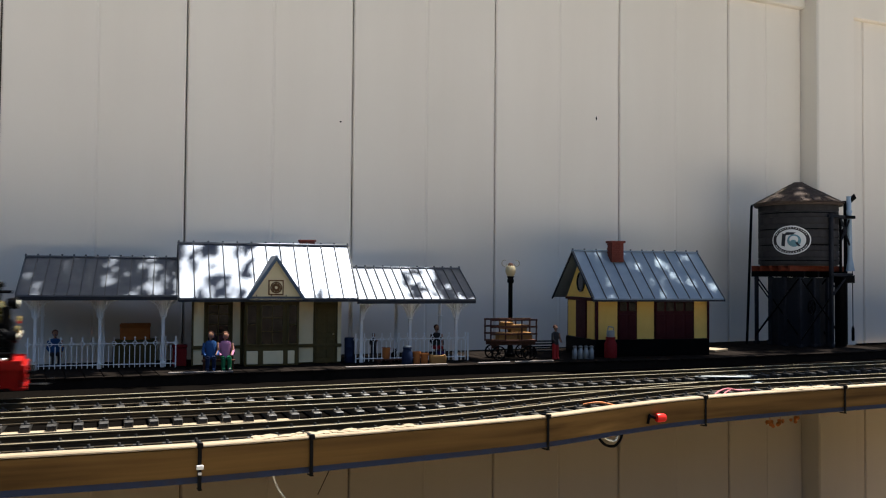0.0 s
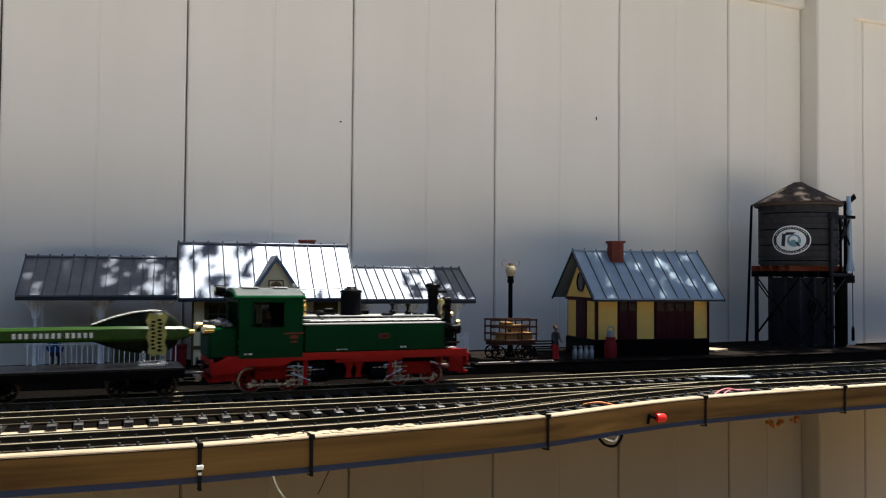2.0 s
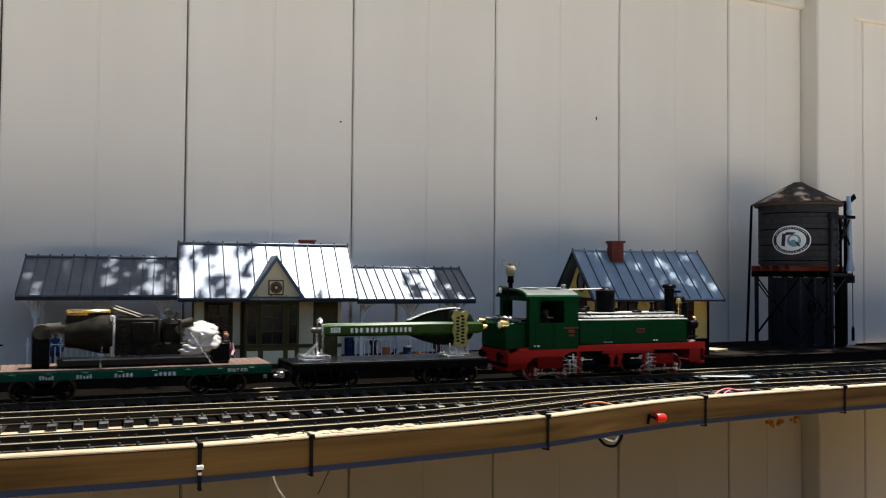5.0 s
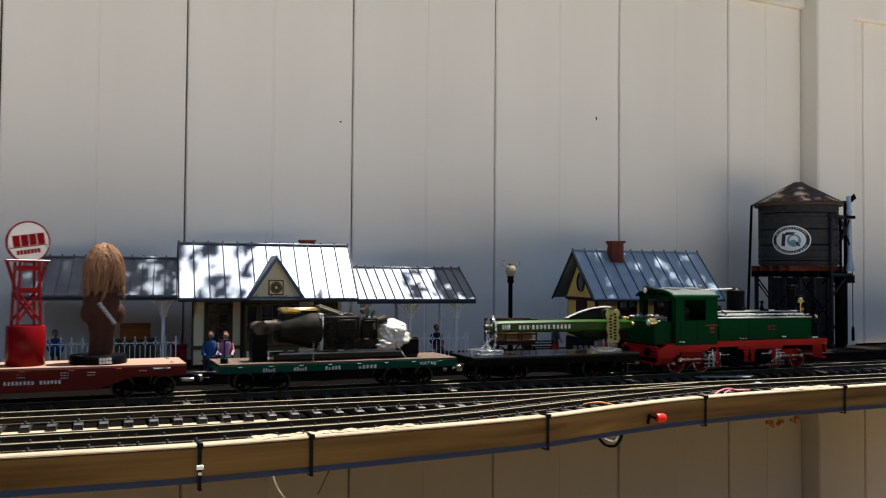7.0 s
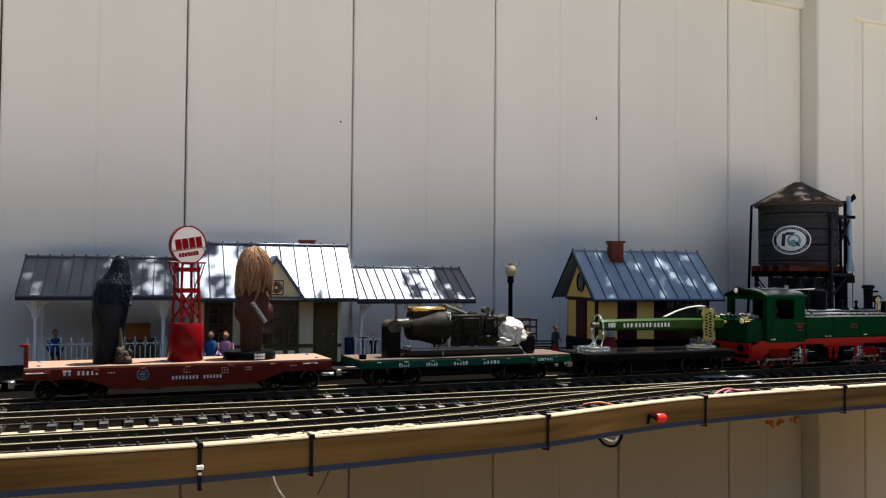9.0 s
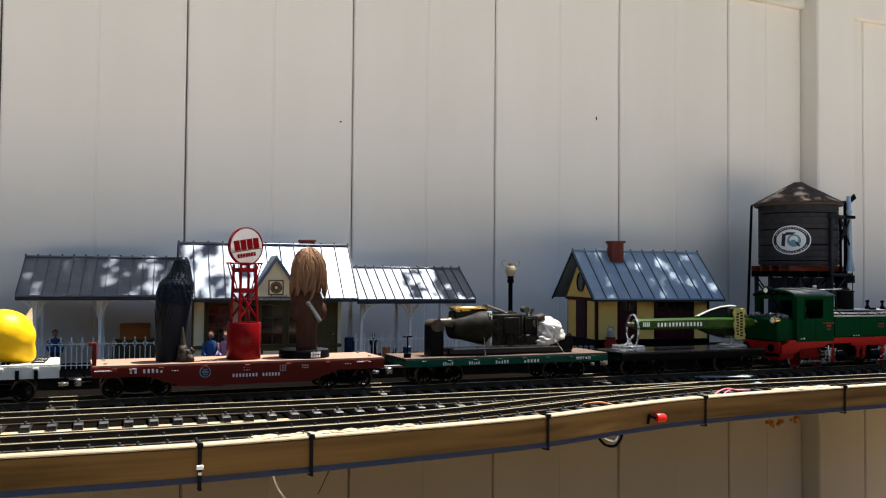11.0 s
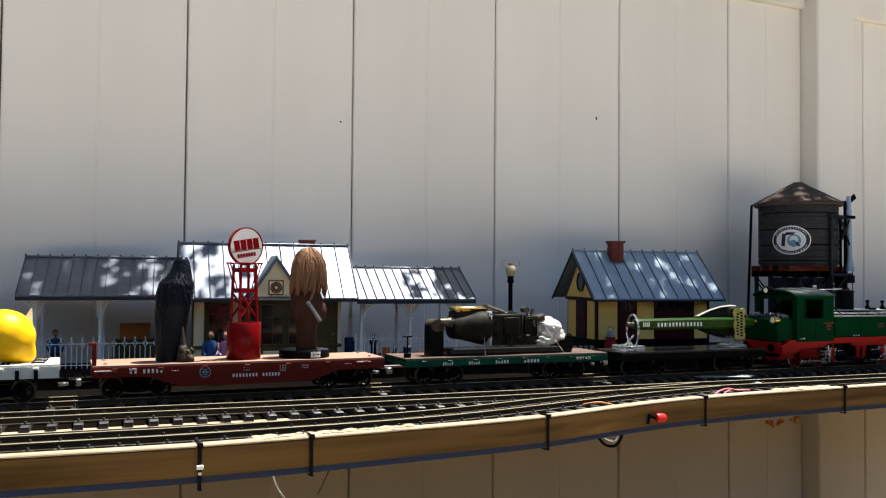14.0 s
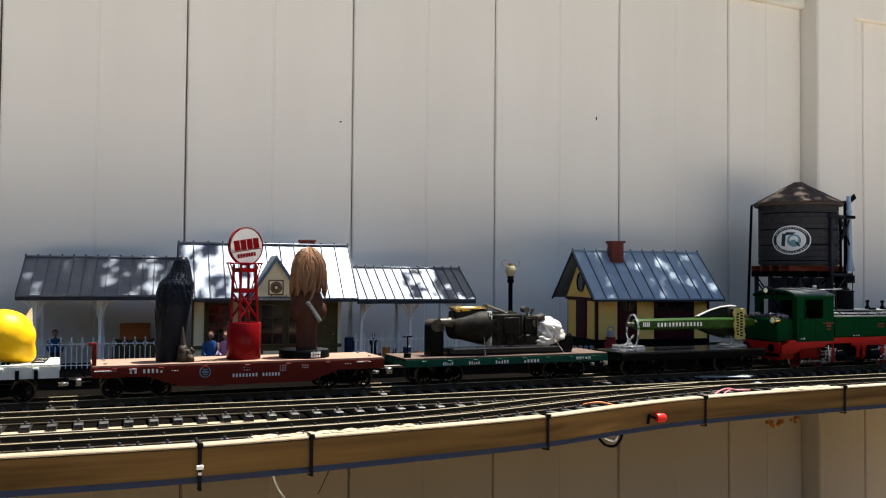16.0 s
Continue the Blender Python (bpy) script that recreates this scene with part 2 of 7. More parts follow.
wall = tagged(new("wall_north"), "cream vinyl privacy fence of tongue-and-groove boards", "fence", kind="structure")


def fence_board(w, z0, z1):
    """One hollow vinyl board with eased edges and a shallow mid groove, its face at y = 0."""
    bm = bmesh.new()
    h, g, e = w / 2 - 0.0017, 0.0045, 0.0030
    prof = [(-h, 0.02), (-h, e), (-h + e, 0), (-g, 0), (0, 0.0016), (g, 0), (h - e, 0), (h, e), (h, 0.02)]
    prism(bm, prof, z0, z1, "z")
    return mesh_of("board", bm, VINYL, False)


RIGHT_LINES = [POST_X + POST_W, POST_X + POST_W + 0.11, POST_X + POST_W + 0.485, POST_X + POST_W + 0.86]
for lines in (FENCE_LINES + [POST_X], RIGHT_LINES):
    for a, b in zip(lines, lines[1:]):
        part("board", fence_board(b - a, GROUND_Z + 0.06, 1.0), VINYL, wall, at=pose((a + b) / 2, 0, 0))
bm = boxes(((0.3, 0.024, 0.08), (4.4, 0.006, 1.9)))
part("fence_backing", bm, GROOVE, wall)
for a, b, n in ((-1.48, POST_X, "top_rail"), (POST_X + POST_W, POST_X + POST_W + 0.86, "top_rail")):
    part(n, boxes((((a + b) / 2, 0.004, 1.065), (b - a, 0.045, 0.13)), bevel=0.004), VINYL, wall)
post = bmesh.new()
box(post, (POST_X + POST_W / 2, (POST_F + 0.08) / 2, 0.2), (POST_W, 0.08 - POST_F, 2.1), 0.005)
part("fence_post", post, VINYL, wall, "square cream vinyl fence post")

# ---- tracks ----
RAIL_PROFILE = [(-0.0035, 0), (-0.0035, 0.0012), (-0.0007, 0.0022), (-0.0007, 0.0056), (-0.0017, 0.0064), (-0.0017, 0.0084),
                (0.0017, 0.0084), (0.0017, 0.0064), (0.0007, 0.0056), (0.0007, 0.0022), (0.0035, 0.0012), (0.0035, 0)]


def sleeper_mesh():
    bm = bmesh.new()
    box(bm, (0, 0, 0.0045), (0.0115, 0.092, 0.009), 0.0009)
    for y in (-0.024, 0.024):
        box(bm, (0, y, 0.0098), (0.010, 0.015, 0.0016), 0.0004)
        for dy in (-0.0058, 0.0058):
            rod(bm, (0, y + dy, 0.010), (0, y + dy, 0.0135), 0.0024, 0.0016, 6)
    return mesh_of("sleeper", bm, TIE, False)


SLEEPER = sleeper_mesh()


def railway(points, label, cut=(0, 1)):
    places, length = curve_at(points, 110)
    t = tagged(new("railway_track"), label, "track", "railway tracks")
    for side in (-0.024, 0.024):
        bm = bmesh.new()
        sweep(bm, places, RAIL_PROFILE, side, 0.0091)
        r_ = part("rail", bm, RAIL_WEB, t, "dark tarnished brass rail")
        bm = bmesh.new()
        sweep(bm, places, [(-0.0016, 0.0083), (-0.0013, 0.0088), (0.0013, 0.0088), (0.0016, 0.0083)], side, 0.0091)
        part("rail_head", bm, BRASS_RAIL, r_, "bright worn rail top")
    n = int(length / 0.030)
    for p, d in curve_at(points, n)[0]:
        if -0.62 < p.x < 1.75:
            part("sleeper", SLEEPER, TIE, t, at=Matrix.Translation(p) @ pose(0, random.uniform(-0.0006, 0.0006), random.uniform(0.0001, 0.0005), 0, 0, math.degrees(math.atan2(d.y, d.x)) + random.uniform(-1.2, 1.2)))
    return t


BACK_LINE = [(-1.5, -0.5036), (-0.5, -0.5385), (0.5, -0.5735), (1.5, -0.6084), (2.5, -0.6433)]
railway(BACK_LINE, "brass-railed model track the train runs on")
railway([(-1.5, -0.60), (-0.327, -0.674), (0.096, -0.709), (0.557, -0.738), (0.776, -0.755), (1.092, -0.775), (1.7, -0.805), (2.5, -0.84)], "brass-railed passing track with dark plastic sleepers")
railway([(-1.5, -0.78), (-0.32, -0.857), (-0.178, -0.868), (-0.026, -0.871), (0.115, -0.868), (0.242, -0.853), (0.40, -0.817), (0.577, -0.781), (0.74, -0.757)], "curved siding track joining the passing track at a turnout")

mid_places = curve_at([(-1.5, -0.60), (-0.327, -0.674), (0.04, -0.7045)], 40)[0]
bm = bmesh.new()
sweep(bm, mid_places, [(-0.050, 0.0003), (-0.050, 0.0018), (-0.034, 0.0018), (-0.034, 0.0003)])
tagged(part("pale_lath", bm, TOP_WOOD), "pale bleached lath lying under the sleeper ends", "lath", kind="structure")

# ---- platform ----
PLAT = 0.020
plat = tagged(new("platform"), "low plank platform along the track, shade put into its dark colour", "platform", kind="structure")
bm = bmesh.new()
prism(bm, [(-0.62, -0.262), (-0.62, -0.04), (1.70, -0.04), (1.70, -0.37), (1.60, -0.405), (1.03, -0.40), (0.66, -0.354), (-0.065, -0.312)], 0.0003, PLAT - 0.003, "z")
part("platform_base", bm, SHADED_PLANK, plat, smooth=False)
# ---- station ----
PAT = random.Random(5)


def clapboard(bm, x0, x1, z0, z1, y, lap=0.0052, depth=0.0022):
    """Overlapping siding boards on a face that looks to -y."""
    z = z0
    while z < z1 - 1e-4:
        t = min(z + lap, z1)
        prism(bm, [(y, z), (y - depth, z), (y - depth * 0.35, t), (y, t)], x0, x1, "x")
        z = t


def roof_slope(parent, x0, x1, eave, ridge, mat, seams, skew=0.0, thick=0.0028, label=""):
    """One sheet-metal slope from eave (y, z) to ridge (y, z) with standing seams. skew moves its ridge along x."""
    ey, ez = eave
    ry, rz = ridge
    bm = bmesh.new()
    lo = [bm.verts.new(v) for v in ((x0, ey, ez), (x1, ey, ez), (x1 + skew, ry, rz), (x0 + skew, ry, rz))]
    hi = [bm.verts.new(v.co + Vector((0, 0, thick))) for v in lo]
    bm.faces.new(lo), bm.faces.new(hi)
    for k in range(4):
        bm.faces.new((lo[k], lo[(k + 1) % 4], hi[(k + 1) % 4], hi[k]))
    part("roof_slope", bm, mat, parent, label, smooth=False)
    d = Vector((skew, ry - ey, rz - ez))
    rot = d.to_track_quat("Y", "Z").to_matrix()
    bm = bmesh.new()
    box(bm, (0, 0, 0), (0.0014, d.length + 0.003, 0.0034), 0.0003, rot)
    box(bm, d * 0.5 + Vector((0, 0, 0.0018)), (0.0034, 0.0034, 0.0050), 0.0006)
    me = mesh_of("roof_seam", bm, SEAM, False)
    mid = Vector(((skew) / 2, (ey + ry) / 2, (ez + rz) / 2 + thick + 0.0012))
    for k in range(seams + 1):
        part("roof_seam", me, SEAM, parent, at=Matrix.Translation(mid + Vector((x0 + 0.001 + (x1 - x0 - 0.002) * k / seams, 0, 0))))


def sash(parent, x0, x1, z0, z1, y, cols, rows, mat, name="window"):
    """A window with frame, glazing bars and dark panes."""
    bm = bmesh.new()
    w = 0.0028
    for c, s in ((((x0 + x1) / 2, y, z0), (x1 - x0 + w, 0.005, w)), (((x0 + x1) / 2, y, z1), (x1 - x0 + w, 0.005, w)),
                 ((x0, y, (z0 + z1) / 2), (w, 0.005, z1 - z0)), ((x1, y, (z0 + z1) / 2), (w, 0.005, z1 - z0))):
        box(bm, c, s, 0.0004)
    for k in range(1, cols):
        box(bm, (x0 + (x1 - x0) * k / cols, y, (z0 + z1) / 2), (0.0013, 0.003, z1 - z0))
    for k in range(1, rows):
        box(bm, ((x0 + x1) / 2, y - 0.0004, z0 + (z1 - z0) * k / rows), (x1 - x0, 0.003, 0.0013))
    win = part(name, bm, mat, parent, "multi-pane sash window")
    for i in range(cols):
        for j in range(rows):
            a, b = x0 + (x1 - x0) * i / cols, x0 + (x1 - x0) * (i + 1) / cols
            c, d = z0 + (z1 - z0) * j / rows, z0 + (z1 - z0) * (j + 1) / rows
            part("pane", boxes((((a + b) / 2, y + 0.002, (c + d) / 2), (b - a, 0.0012, d - c))), GLASS, win)


station = thing("station_house", pose(0.127, -0.207, PLAT, 0, 0, -7), "cream and olive model railway station with white seamed metal roof", "model building")
part("wall", boxes(((0.0005, 0.061, 0.063), (0.283, 0.118, 0.126)), bevel=0.001), OLIVE, station, "olive brown station walls")
for x0, x1 in ((-0.143, -0.121), (-0.071, -0.053), (0.058, 0.089), (0.134, 0.1435)):
    for z0, z1 in ((0.003, 0.032), (0.039, 0.124)):
        bm = bmesh.new()
        clapboard(bm, x0, x1, z0, z1, 0.0018)
        part("siding", bm, CREAM, station, "cream clapboard siding", smooth=False)
for x in (-0.1435, -0.121, -0.071, -0.053, 0.089, 0.134):
    part("corner_board", boxes(((x, 0.0, 0.063), (0.0035, 0.0045, 0.125)), bevel=0.0005), OLIVE, station)
part("sill_band", boxes(((0, -0.0005, 0.0355), (0.288, 0.006, 0.006)), bevel=0.0006), OLIVE, station)
sash(station, -0.116, -0.076, 0.042, 0.118, 0.0, 2, 4, OLIVE)
bay = part("bay", boxes(((0.0025, -0.014, 0.063), (0.104, 0.030, 0.126)), bevel=0.001), OLIVE, station, "olive bay front")
for x0, x1 in ((-0.045, -0.024), (-0.014, 0.024), (0.033, 0.046)):
    part("panel", boxes((((x0 + x1) / 2, -0.0295, 0.0165), (x1 - x0, 0.003, 0.025)), bevel=0.0006), CREAM, bay, "cream panel")
sash(station, -0.019, 0.024, 0.041, 0.118, -0.0305, 2, 3, OLIVE)
sash(station, -0.046, -0.026, 0.041, 0.118, -0.0305, 1, 2, OLIVE)
sash(station, 0.033, 0.051, 0.041, 0.118, -0.0305, 1, 2, OLIVE)
door = part("door", boxes(((0.1115, 0.0005, 0.06), (0.040, 0.004, 0.118)), bevel=0.0006), OLIVE, station, "olive panelled door")
for z, h in ((0.03, 0.036), (0.086, 0.05)):
    for x in (0.102, 0.121):
        part("panel", boxes(((x, -0.0018, z), (0.014, 0.0018, h)), bevel=0.0005), OLIVE, door)
part("knob", rods(((0.127, -0.0012, 0.058), (0.127, -0.005, 0.058), 0.0016)), BRASS_RAIL, door, "brass knob")
roof_slope(station, -0.171, 0.168, (-0.045, 0.1285), (0.060, 0.2335), ROOF, 12, label="white sheet-metal slope with leaf shadows")
roof_slope(station, -0.171, 0.168, (0.158, 0.136), (0.060, 0.2335), ROOF, 12)
part("ridge_cap", boxes(((-0.0015, 0.060, 0.2370), (0.342, 0.007, 0.004)), bevel=0.0008), ROOF, station)
part("eave_board", boxes(((-0.0015, -0.0435, 0.1262), (0.338, 0.003, 0.005))), DARK_TRIM, station)
for x in (-0.1415, 0.143):
    bm = bmesh.new()
    prism(bm, [(0.003, 0.125), (0.119, 0.125), (0.061, 0.2245)], x, x + 0.002, "x")
    part("gable_wall", bm, CREAM, station, smooth=False)
for x in (-0.1715, 0.1685):
    bm = bmesh.new()
    for a, b in (((-0.046, 0.1245), (0.060, 0.2300)), ((0.159, 0.132), (0.060, 0.2300))):
        prism(bm, [a, b, (b[0], b[1] + 0.004), (a[0], a[1] + 0.004)], x - 0.0012, x + 0.0012, "x")
    part("barge_board", bm, DARK_TRIM, station, smooth=False)
part("chimney", boxes(((0.085, 0.075, 0.2275), (0.030, 0.020, 0.040)), ((0.085, 0.075, 0.2460), (0.034, 0.024, 0.004)), bevel=0.0008), BRICK, station, "small red brick chimney behind the ridge")
# dormer gable over the bay
dormer = part("dormer", (lambda b: (prism(b, [(-0.043, 0.1295), (0.057, 0.1295), (0.007, 0.2025)], -0.0425, 0.030, "y"), b)[1])(bmesh.new()), CREAM, station, "cream dormer gable with a square ornament", smooth=False)
for s in (-1, 1):
    bm = bmesh.new()
    prism(bm, [(0.007, 0.2085), (0.007 + s * 0.054, 0.1285), (0.007 + s * 0.0565, 0.1300), (0.007, 0.2125)], -0.050, 0.034, "y")
    part("dormer_roof", bm, ROOF, dormer, smooth=False)
    bm = bmesh.new()
    prism(bm, [(0.007, 0.2025), (0.007 + s * 0.050, 0.1275), (0.007 + s * 0.056, 0.1295), (0.007, 0.2115)], -0.0535, -0.0503, "y")
    part("rake_board", bm, BLUE_TRIM, dormer, "slate blue rake board", smooth=False)
part("base_board", boxes(((0.007, -0.0435, 0.1285), (0.100, 0.003, 0.003))), CREAM, dormer)
ORNAMENT = material("ornament_brown", (0.20, 0.105, 0.045), (0.11, 0.055, 0.025), 0.6, grain=90, stain=30, amount=0.6, bump=0.15)
ornament = part("ornament", boxes(((0.007, -0.044, 0.151), (0.029, 0.003, 0.029)), bevel=0.0006), ORNAMENT, dormer, "square brown ornament with a round rosette")
part("ornament_face", boxes(((0.007, -0.0457, 0.151), (0.024, 0.0016, 0.024))), CREAM, ornament)
for r0, r1, mat_ in ((0.0112, 0.0092, ORNAMENT), (0.0070, 0.0, ORNAMENT), (0.0028, 0.0, CREAM)):
    bm = bmesh.new()
    lathe(bm, [(r0, -0.0005), (r0, 0.0006), (r1, 0.0006), (r1, -0.0005)] if r1 else [(r0, -0.0005), (r0, 0.0008), (0, 0.0010)], 20, pose(0.007, -0.0470 - (0.0006 if r0 < 0.005 else 0), 0.151, 90, 0, 0))
    part("rosette", bm, mat_, ornament)


def canopy(x0, x1, seams, posts, ridge_z, eave_z, skew):
    cx, w = (x0 + x1) / 2, x1 - x0
    roof_slope(station, x0, x1, (-0.045, eave_z), (0.060, ridge_z), ROOF, seams, skew, label="canopy roof slope of seamed white metal")
    roof_slope(station, x0, x1, (0.150, eave_z), (0.060, ridge_z), ROOF, seams, skew)
    part("ridge_cap", boxes(((cx + skew, 0.060, ridge_z + 0.004), (w, 0.006, 0.003)), bevel=0.0006), ROOF, station)
    part("eave_board", boxes(((cx, -0.0432, eave_z - 0.0035), (w, 0.0035, 0.007)), bevel=0.0005), DARK_TRIM, station)
    part("beam", boxes(((cx, -0.004, eave_z - 0.001), (w - 0.02, 0.005, 0.006)), ((cx, 0.105, eave_z - 0.001), (w - 0.02, 0.006, 0.006))), WHITE, station)
    for x in posts:
        for y in (POST_Y, 0.105):
            part("post", boxes(((x, y, eave_z / 2), (0.0058, 0.0058, eave_z - 0.003)), ((x, y, 0.006), (0.0078, 0.0078, 0.012)), ((x, y, eave_z - 0.040), (0.0080, 0.0080, 0.003)), ((x, y, eave_z - 0.004), (0.0085, 0.0085, 0.004)), bevel=0.0006), WHITE, station, "white turned canopy post")
            if y > 0:
                continue
            for s in (-1, 1):
                if not x0 < x + s * 0.02 < x1:
                    continue
                bracket = part("bracket", scroll_bracket(x, y, s, eave_z), WHITE, station, "white open scroll-cut bracket", smooth=False)


def scroll_bracket(x, y, s, top):
    """A pierced corner bracket: two straight legs, a curved strut, rings and a hanging drop."""
    bm = bmesh.new()
    place = lambda u, w: (x + s * u, y, top + w)
    box(bm, place(0.0046, -0.021), (0.0026, 0.0030, 0.036))
    box(bm, place(0.0185, -0.0045), (0.0300, 0.0030, 0.0030))
    arc = [(0.0335 - 0.0285 * math.sin(a), -0.0385 + 0.0325 * math.cos(a)) for a in [k * math.pi / 16 for k in range(9)]]
    for p, q in zip(arc, arc[1:]):
        rod(bm, place(*p), place(*q), 0.0017, seg=5)
    for cu, cw, r in ((0.0120, -0.0125, 0.0048), (0.0200, -0.0090, 0.0030), (0.0085, -0.0215, 0.0028)):
        ring = [(cu + r * math.cos(2 * math.pi * k / 10), cw + r * math.sin(2 * math.pi * k / 10)) for k in range(11)]
        for p, q in zip(ring, ring[1:]):
            rod(bm, place(*p), place(*q), 0.0011, seg=5)
    rod(bm, place(0.0335, -0.004), place(0.0335, -0.0105), 0.0020, 0.0010, 6)
    return bm


POST_Y = -0.004
canopy(-0.446, -0.173, 13, (-0.417, -0.308, -0.197), 0.2030, 0.134, 0.002)
canopy(0.166, 0.415, 13, (0.184, 0.286, 0.386), 0.1885, 0.1265, 0.0)


def picket_rail(x0, x1, y, n, ends):
    """White iron railing with diamonds between its pickets."""
    r = thing("platform_railing", station.matrix_basis @ pose(0, y, 0), "white iron railing with diamond pattern under the canopy", "railing", "platform railings")
    part("lower_bar", boxes((((x0 + x1) / 2, 0, 0.008), (x1 - x0, 0.0018, 0.0016))), WHITE, r)
    part("upper_bar", boxes((((x0 + x1) / 2, 0, 0.0465), (x1 - x0, 0.0018, 0.0014))), WHITE, r)
    bm = bmesh.new()
    for s in (-1, 1):
        box(bm, (s * 0.0025, 0, 0.0465 + 0.0025), (0.0072, 0.0014, 0.0011), 0, Euler((0, radians(45 * s), 0)).to_matrix())
        box(bm, (s * 0.0025, 0, 0.0465 - 0.0025), (0.0072, 0.0014, 0.0011), 0, Euler((0, radians(-45 * s), 0)).to_matrix())
    rod(bm, (0, 0, 0.0510), (0, 0, 0.0590), 0.0009, seg=6)
    box(bm, (0, 0, 0.0570), (0.0036, 0.0014, 0.0013))
    dia = mesh_of("diamond", bm, WHITE, False)
    stem = mesh_of("picket", rods(((0, 0, 0.002), (0, 0, 0.0420), 0.00085), seg=6), WHITE, False)
    for k in range(n + 1):
        x = x0 + (x1 - x0) * k / n
        part("picket", stem, WHITE, r, at=pose(x, 0, 0))
        if k % 2 == 0:
            part("diamond", dia, WHITE, r, at=pose(x, 0, 0))
    for x in ends:
        part("end_post", boxes(((x, 0, 0.029), (0.0022, 0.0022, 0.058))), WHITE, r)


picket_rail(-0.428, -0.174, -0.010, 28, (-0.428, -0.174))
picket_rail(0.172, 0.405, -0.008, 26, (0.172, 0.411))

# ---- freight house ----
FREIGHT = pose(0.832, -0.300, PLAT, 0, 0, -9)
freight = thing("freight_house", FREIGHT, "yellow and maroon model freight house with grey seamed roof", "model building")
part("wall", boxes(((0.1415, 0.0775, 0.063), (0.281, 0.153, 0.126)), bevel=0.001), MAROON, freight, "maroon freight house walls")
part("plinth", boxes(((0.1415, 0.0775, 0.0185), (0.2865, 0.1585, 0.037)), bevel=0.001), BLACK, freight, "dark plinth")
for x0, x1 in ((0.006, 0.052), (0.101, 0.143), (0.246, 0.2795)):
    bm = bmesh.new()
    clapboard(bm, x0, x1, 0.038, 0.1255, 0.0015, 0.0048)
    part("siding", bm, YELLOW, freight, "yellow clapboard siding", smooth=False)
for x in (0.002, 0.2815):
    part("corner_board", boxes(((x, 0.0, 0.082), (0.005, 0.005, 0.090)), bevel=0.0005), MAROON, freight)
for x0, x1, n in ((0.055, 0.098, 2), (0.146, 0.243, 4)):
    d = part("door", boxes((((x0 + x1) / 2, 0.0, 0.081), (x1 - x0, 0.004, 0.088)), bevel=0.0006), MAROON, freight, "maroon plank door")
    for k in range(n):
        w = (x1 - x0) / n
        part("panel", boxes(((x0 + w * (k + 0.5), -0.0022, 0.068), (w * 0.78, 0.0018, 0.050)), bevel=0.0005), MAROON, d)
        part("pane", boxes(((x0 + w * (k + 0.5), -0.0022, 0.110), (w * 0.78, 0.0018, 0.020)), bevel=0.0003), GLASS, d)
# gable end, looking to -x
SIDE = pose(0, 0, 0, 0, 0, -90)
bm = bmesh.new()
clapboard(bm, -0.147, -0.104, 0.038, 0.122, 0.0015, 0.0048)
part("siding", bm, YELLOW, freight, "yellow clapboard siding", SIDE, False)
bm = bmesh.new()
clapboard(bm, -0.045, -0.008, 0.038, 0.122, 0.0015, 0.0048)
part("siding", bm, YELLOW, freight, "yellow clapboard siding", SIDE, False)
part("door", boxes(((-0.075, 0, 0.08), (0.052, 0.004, 0.085)), bevel=0.0006), MAROON, freight, "maroon plank door", SIDE)
part("band", boxes(((-0.0775, -0.001, 0.1265), (0.155, 0.006, 0.006)), bevel=0.0005), MAROON, freight, "", SIDE)
for x in (-0.002, 0.281):
    bm = bmesh.new()
    prism(bm, [(0.004, 0.130), (0.151, 0.130), (0.0775, 0.2205)], x, x + 0.002, "x")
    part("gable_wall", bm, YELLOW, freight, "yellow gable", smooth=False)
bm = bmesh.new()
lathe(bm, [(1, 0), (1, 0.004), (0.85, 0.005), (0.82, 0.003), (0, 0.003)], 24, pose(-0.0022, 0.0700, 0.164, 0, -90, 0) @ Matrix.Diagonal((0.0225, 0.0190, 1, 1)))
part("oval_window", bm, GLASS, freight, "dark oval window")
roof_slope(freight, -0.022, 0.303, (-0.033, 0.1265), (0.0775, 0.2325), ROOF_BLUE, 11, label="blue-grey seamed metal slope")
roof_slope(freight, -0.022, 0.303, (0.188, 0.1265), (0.0775, 0.2325), ROOF_BLUE, 11)
part("ridge_cap", boxes(((0.1405, 0.0775, 0.2360), (0.327, 0.007, 0.0035)), bevel=0.0008), ROOF_BLUE, freight)
part("eave_board", boxes(((0.1405, -0.0315, 0.1245), (0.323, 0.003, 0.004))), DARK_TRIM, freight)
for x in (-0.0225, 0.3035):
    bm = bmesh.new()
    for a, b in (((-0.034, 0.122), (0.0775, 0.2290)), ((0.189, 0.122), (0.0775, 0.2290))):
        prism(bm, [a, b, (b[0], b[1] + 0.0045), (a[0], a[1] + 0.0045)], x - 0.0014, x + 0.0014, "x")
    part("barge_board", bm, DARK_TRIM, freight, smooth=False)
bm = bmesh.new()
for k in range(9):
    for j in (0, 1):
        w = 0.0078
        for i in range(4):
            x = 0.061 + (i + 0.5 * (k % 2)) * w
            if x < 0.083:
                box(bm, (min(x + w / 2 - 0.0003, 0.090), 0.046 + j * 0.021, 0.2135 + k * 0.0047), (w - 0.0008, 0.0042, 0.0040), 0.0003)
box(bm, (0.0765, 0.0565, 0.232), (0.029, 0.022, 0.044))
box(bm, (0.0765, 0.0565, 0.2560), (0.036, 0.030, 0.0050), 0.0008)
part("chimney", bm, BRICK, freight, "red brick chimney", smooth=False)

# ---- water tower ----
TOWER = Vector((1.549, -0.200, PLAT))
SLIM = 0.70


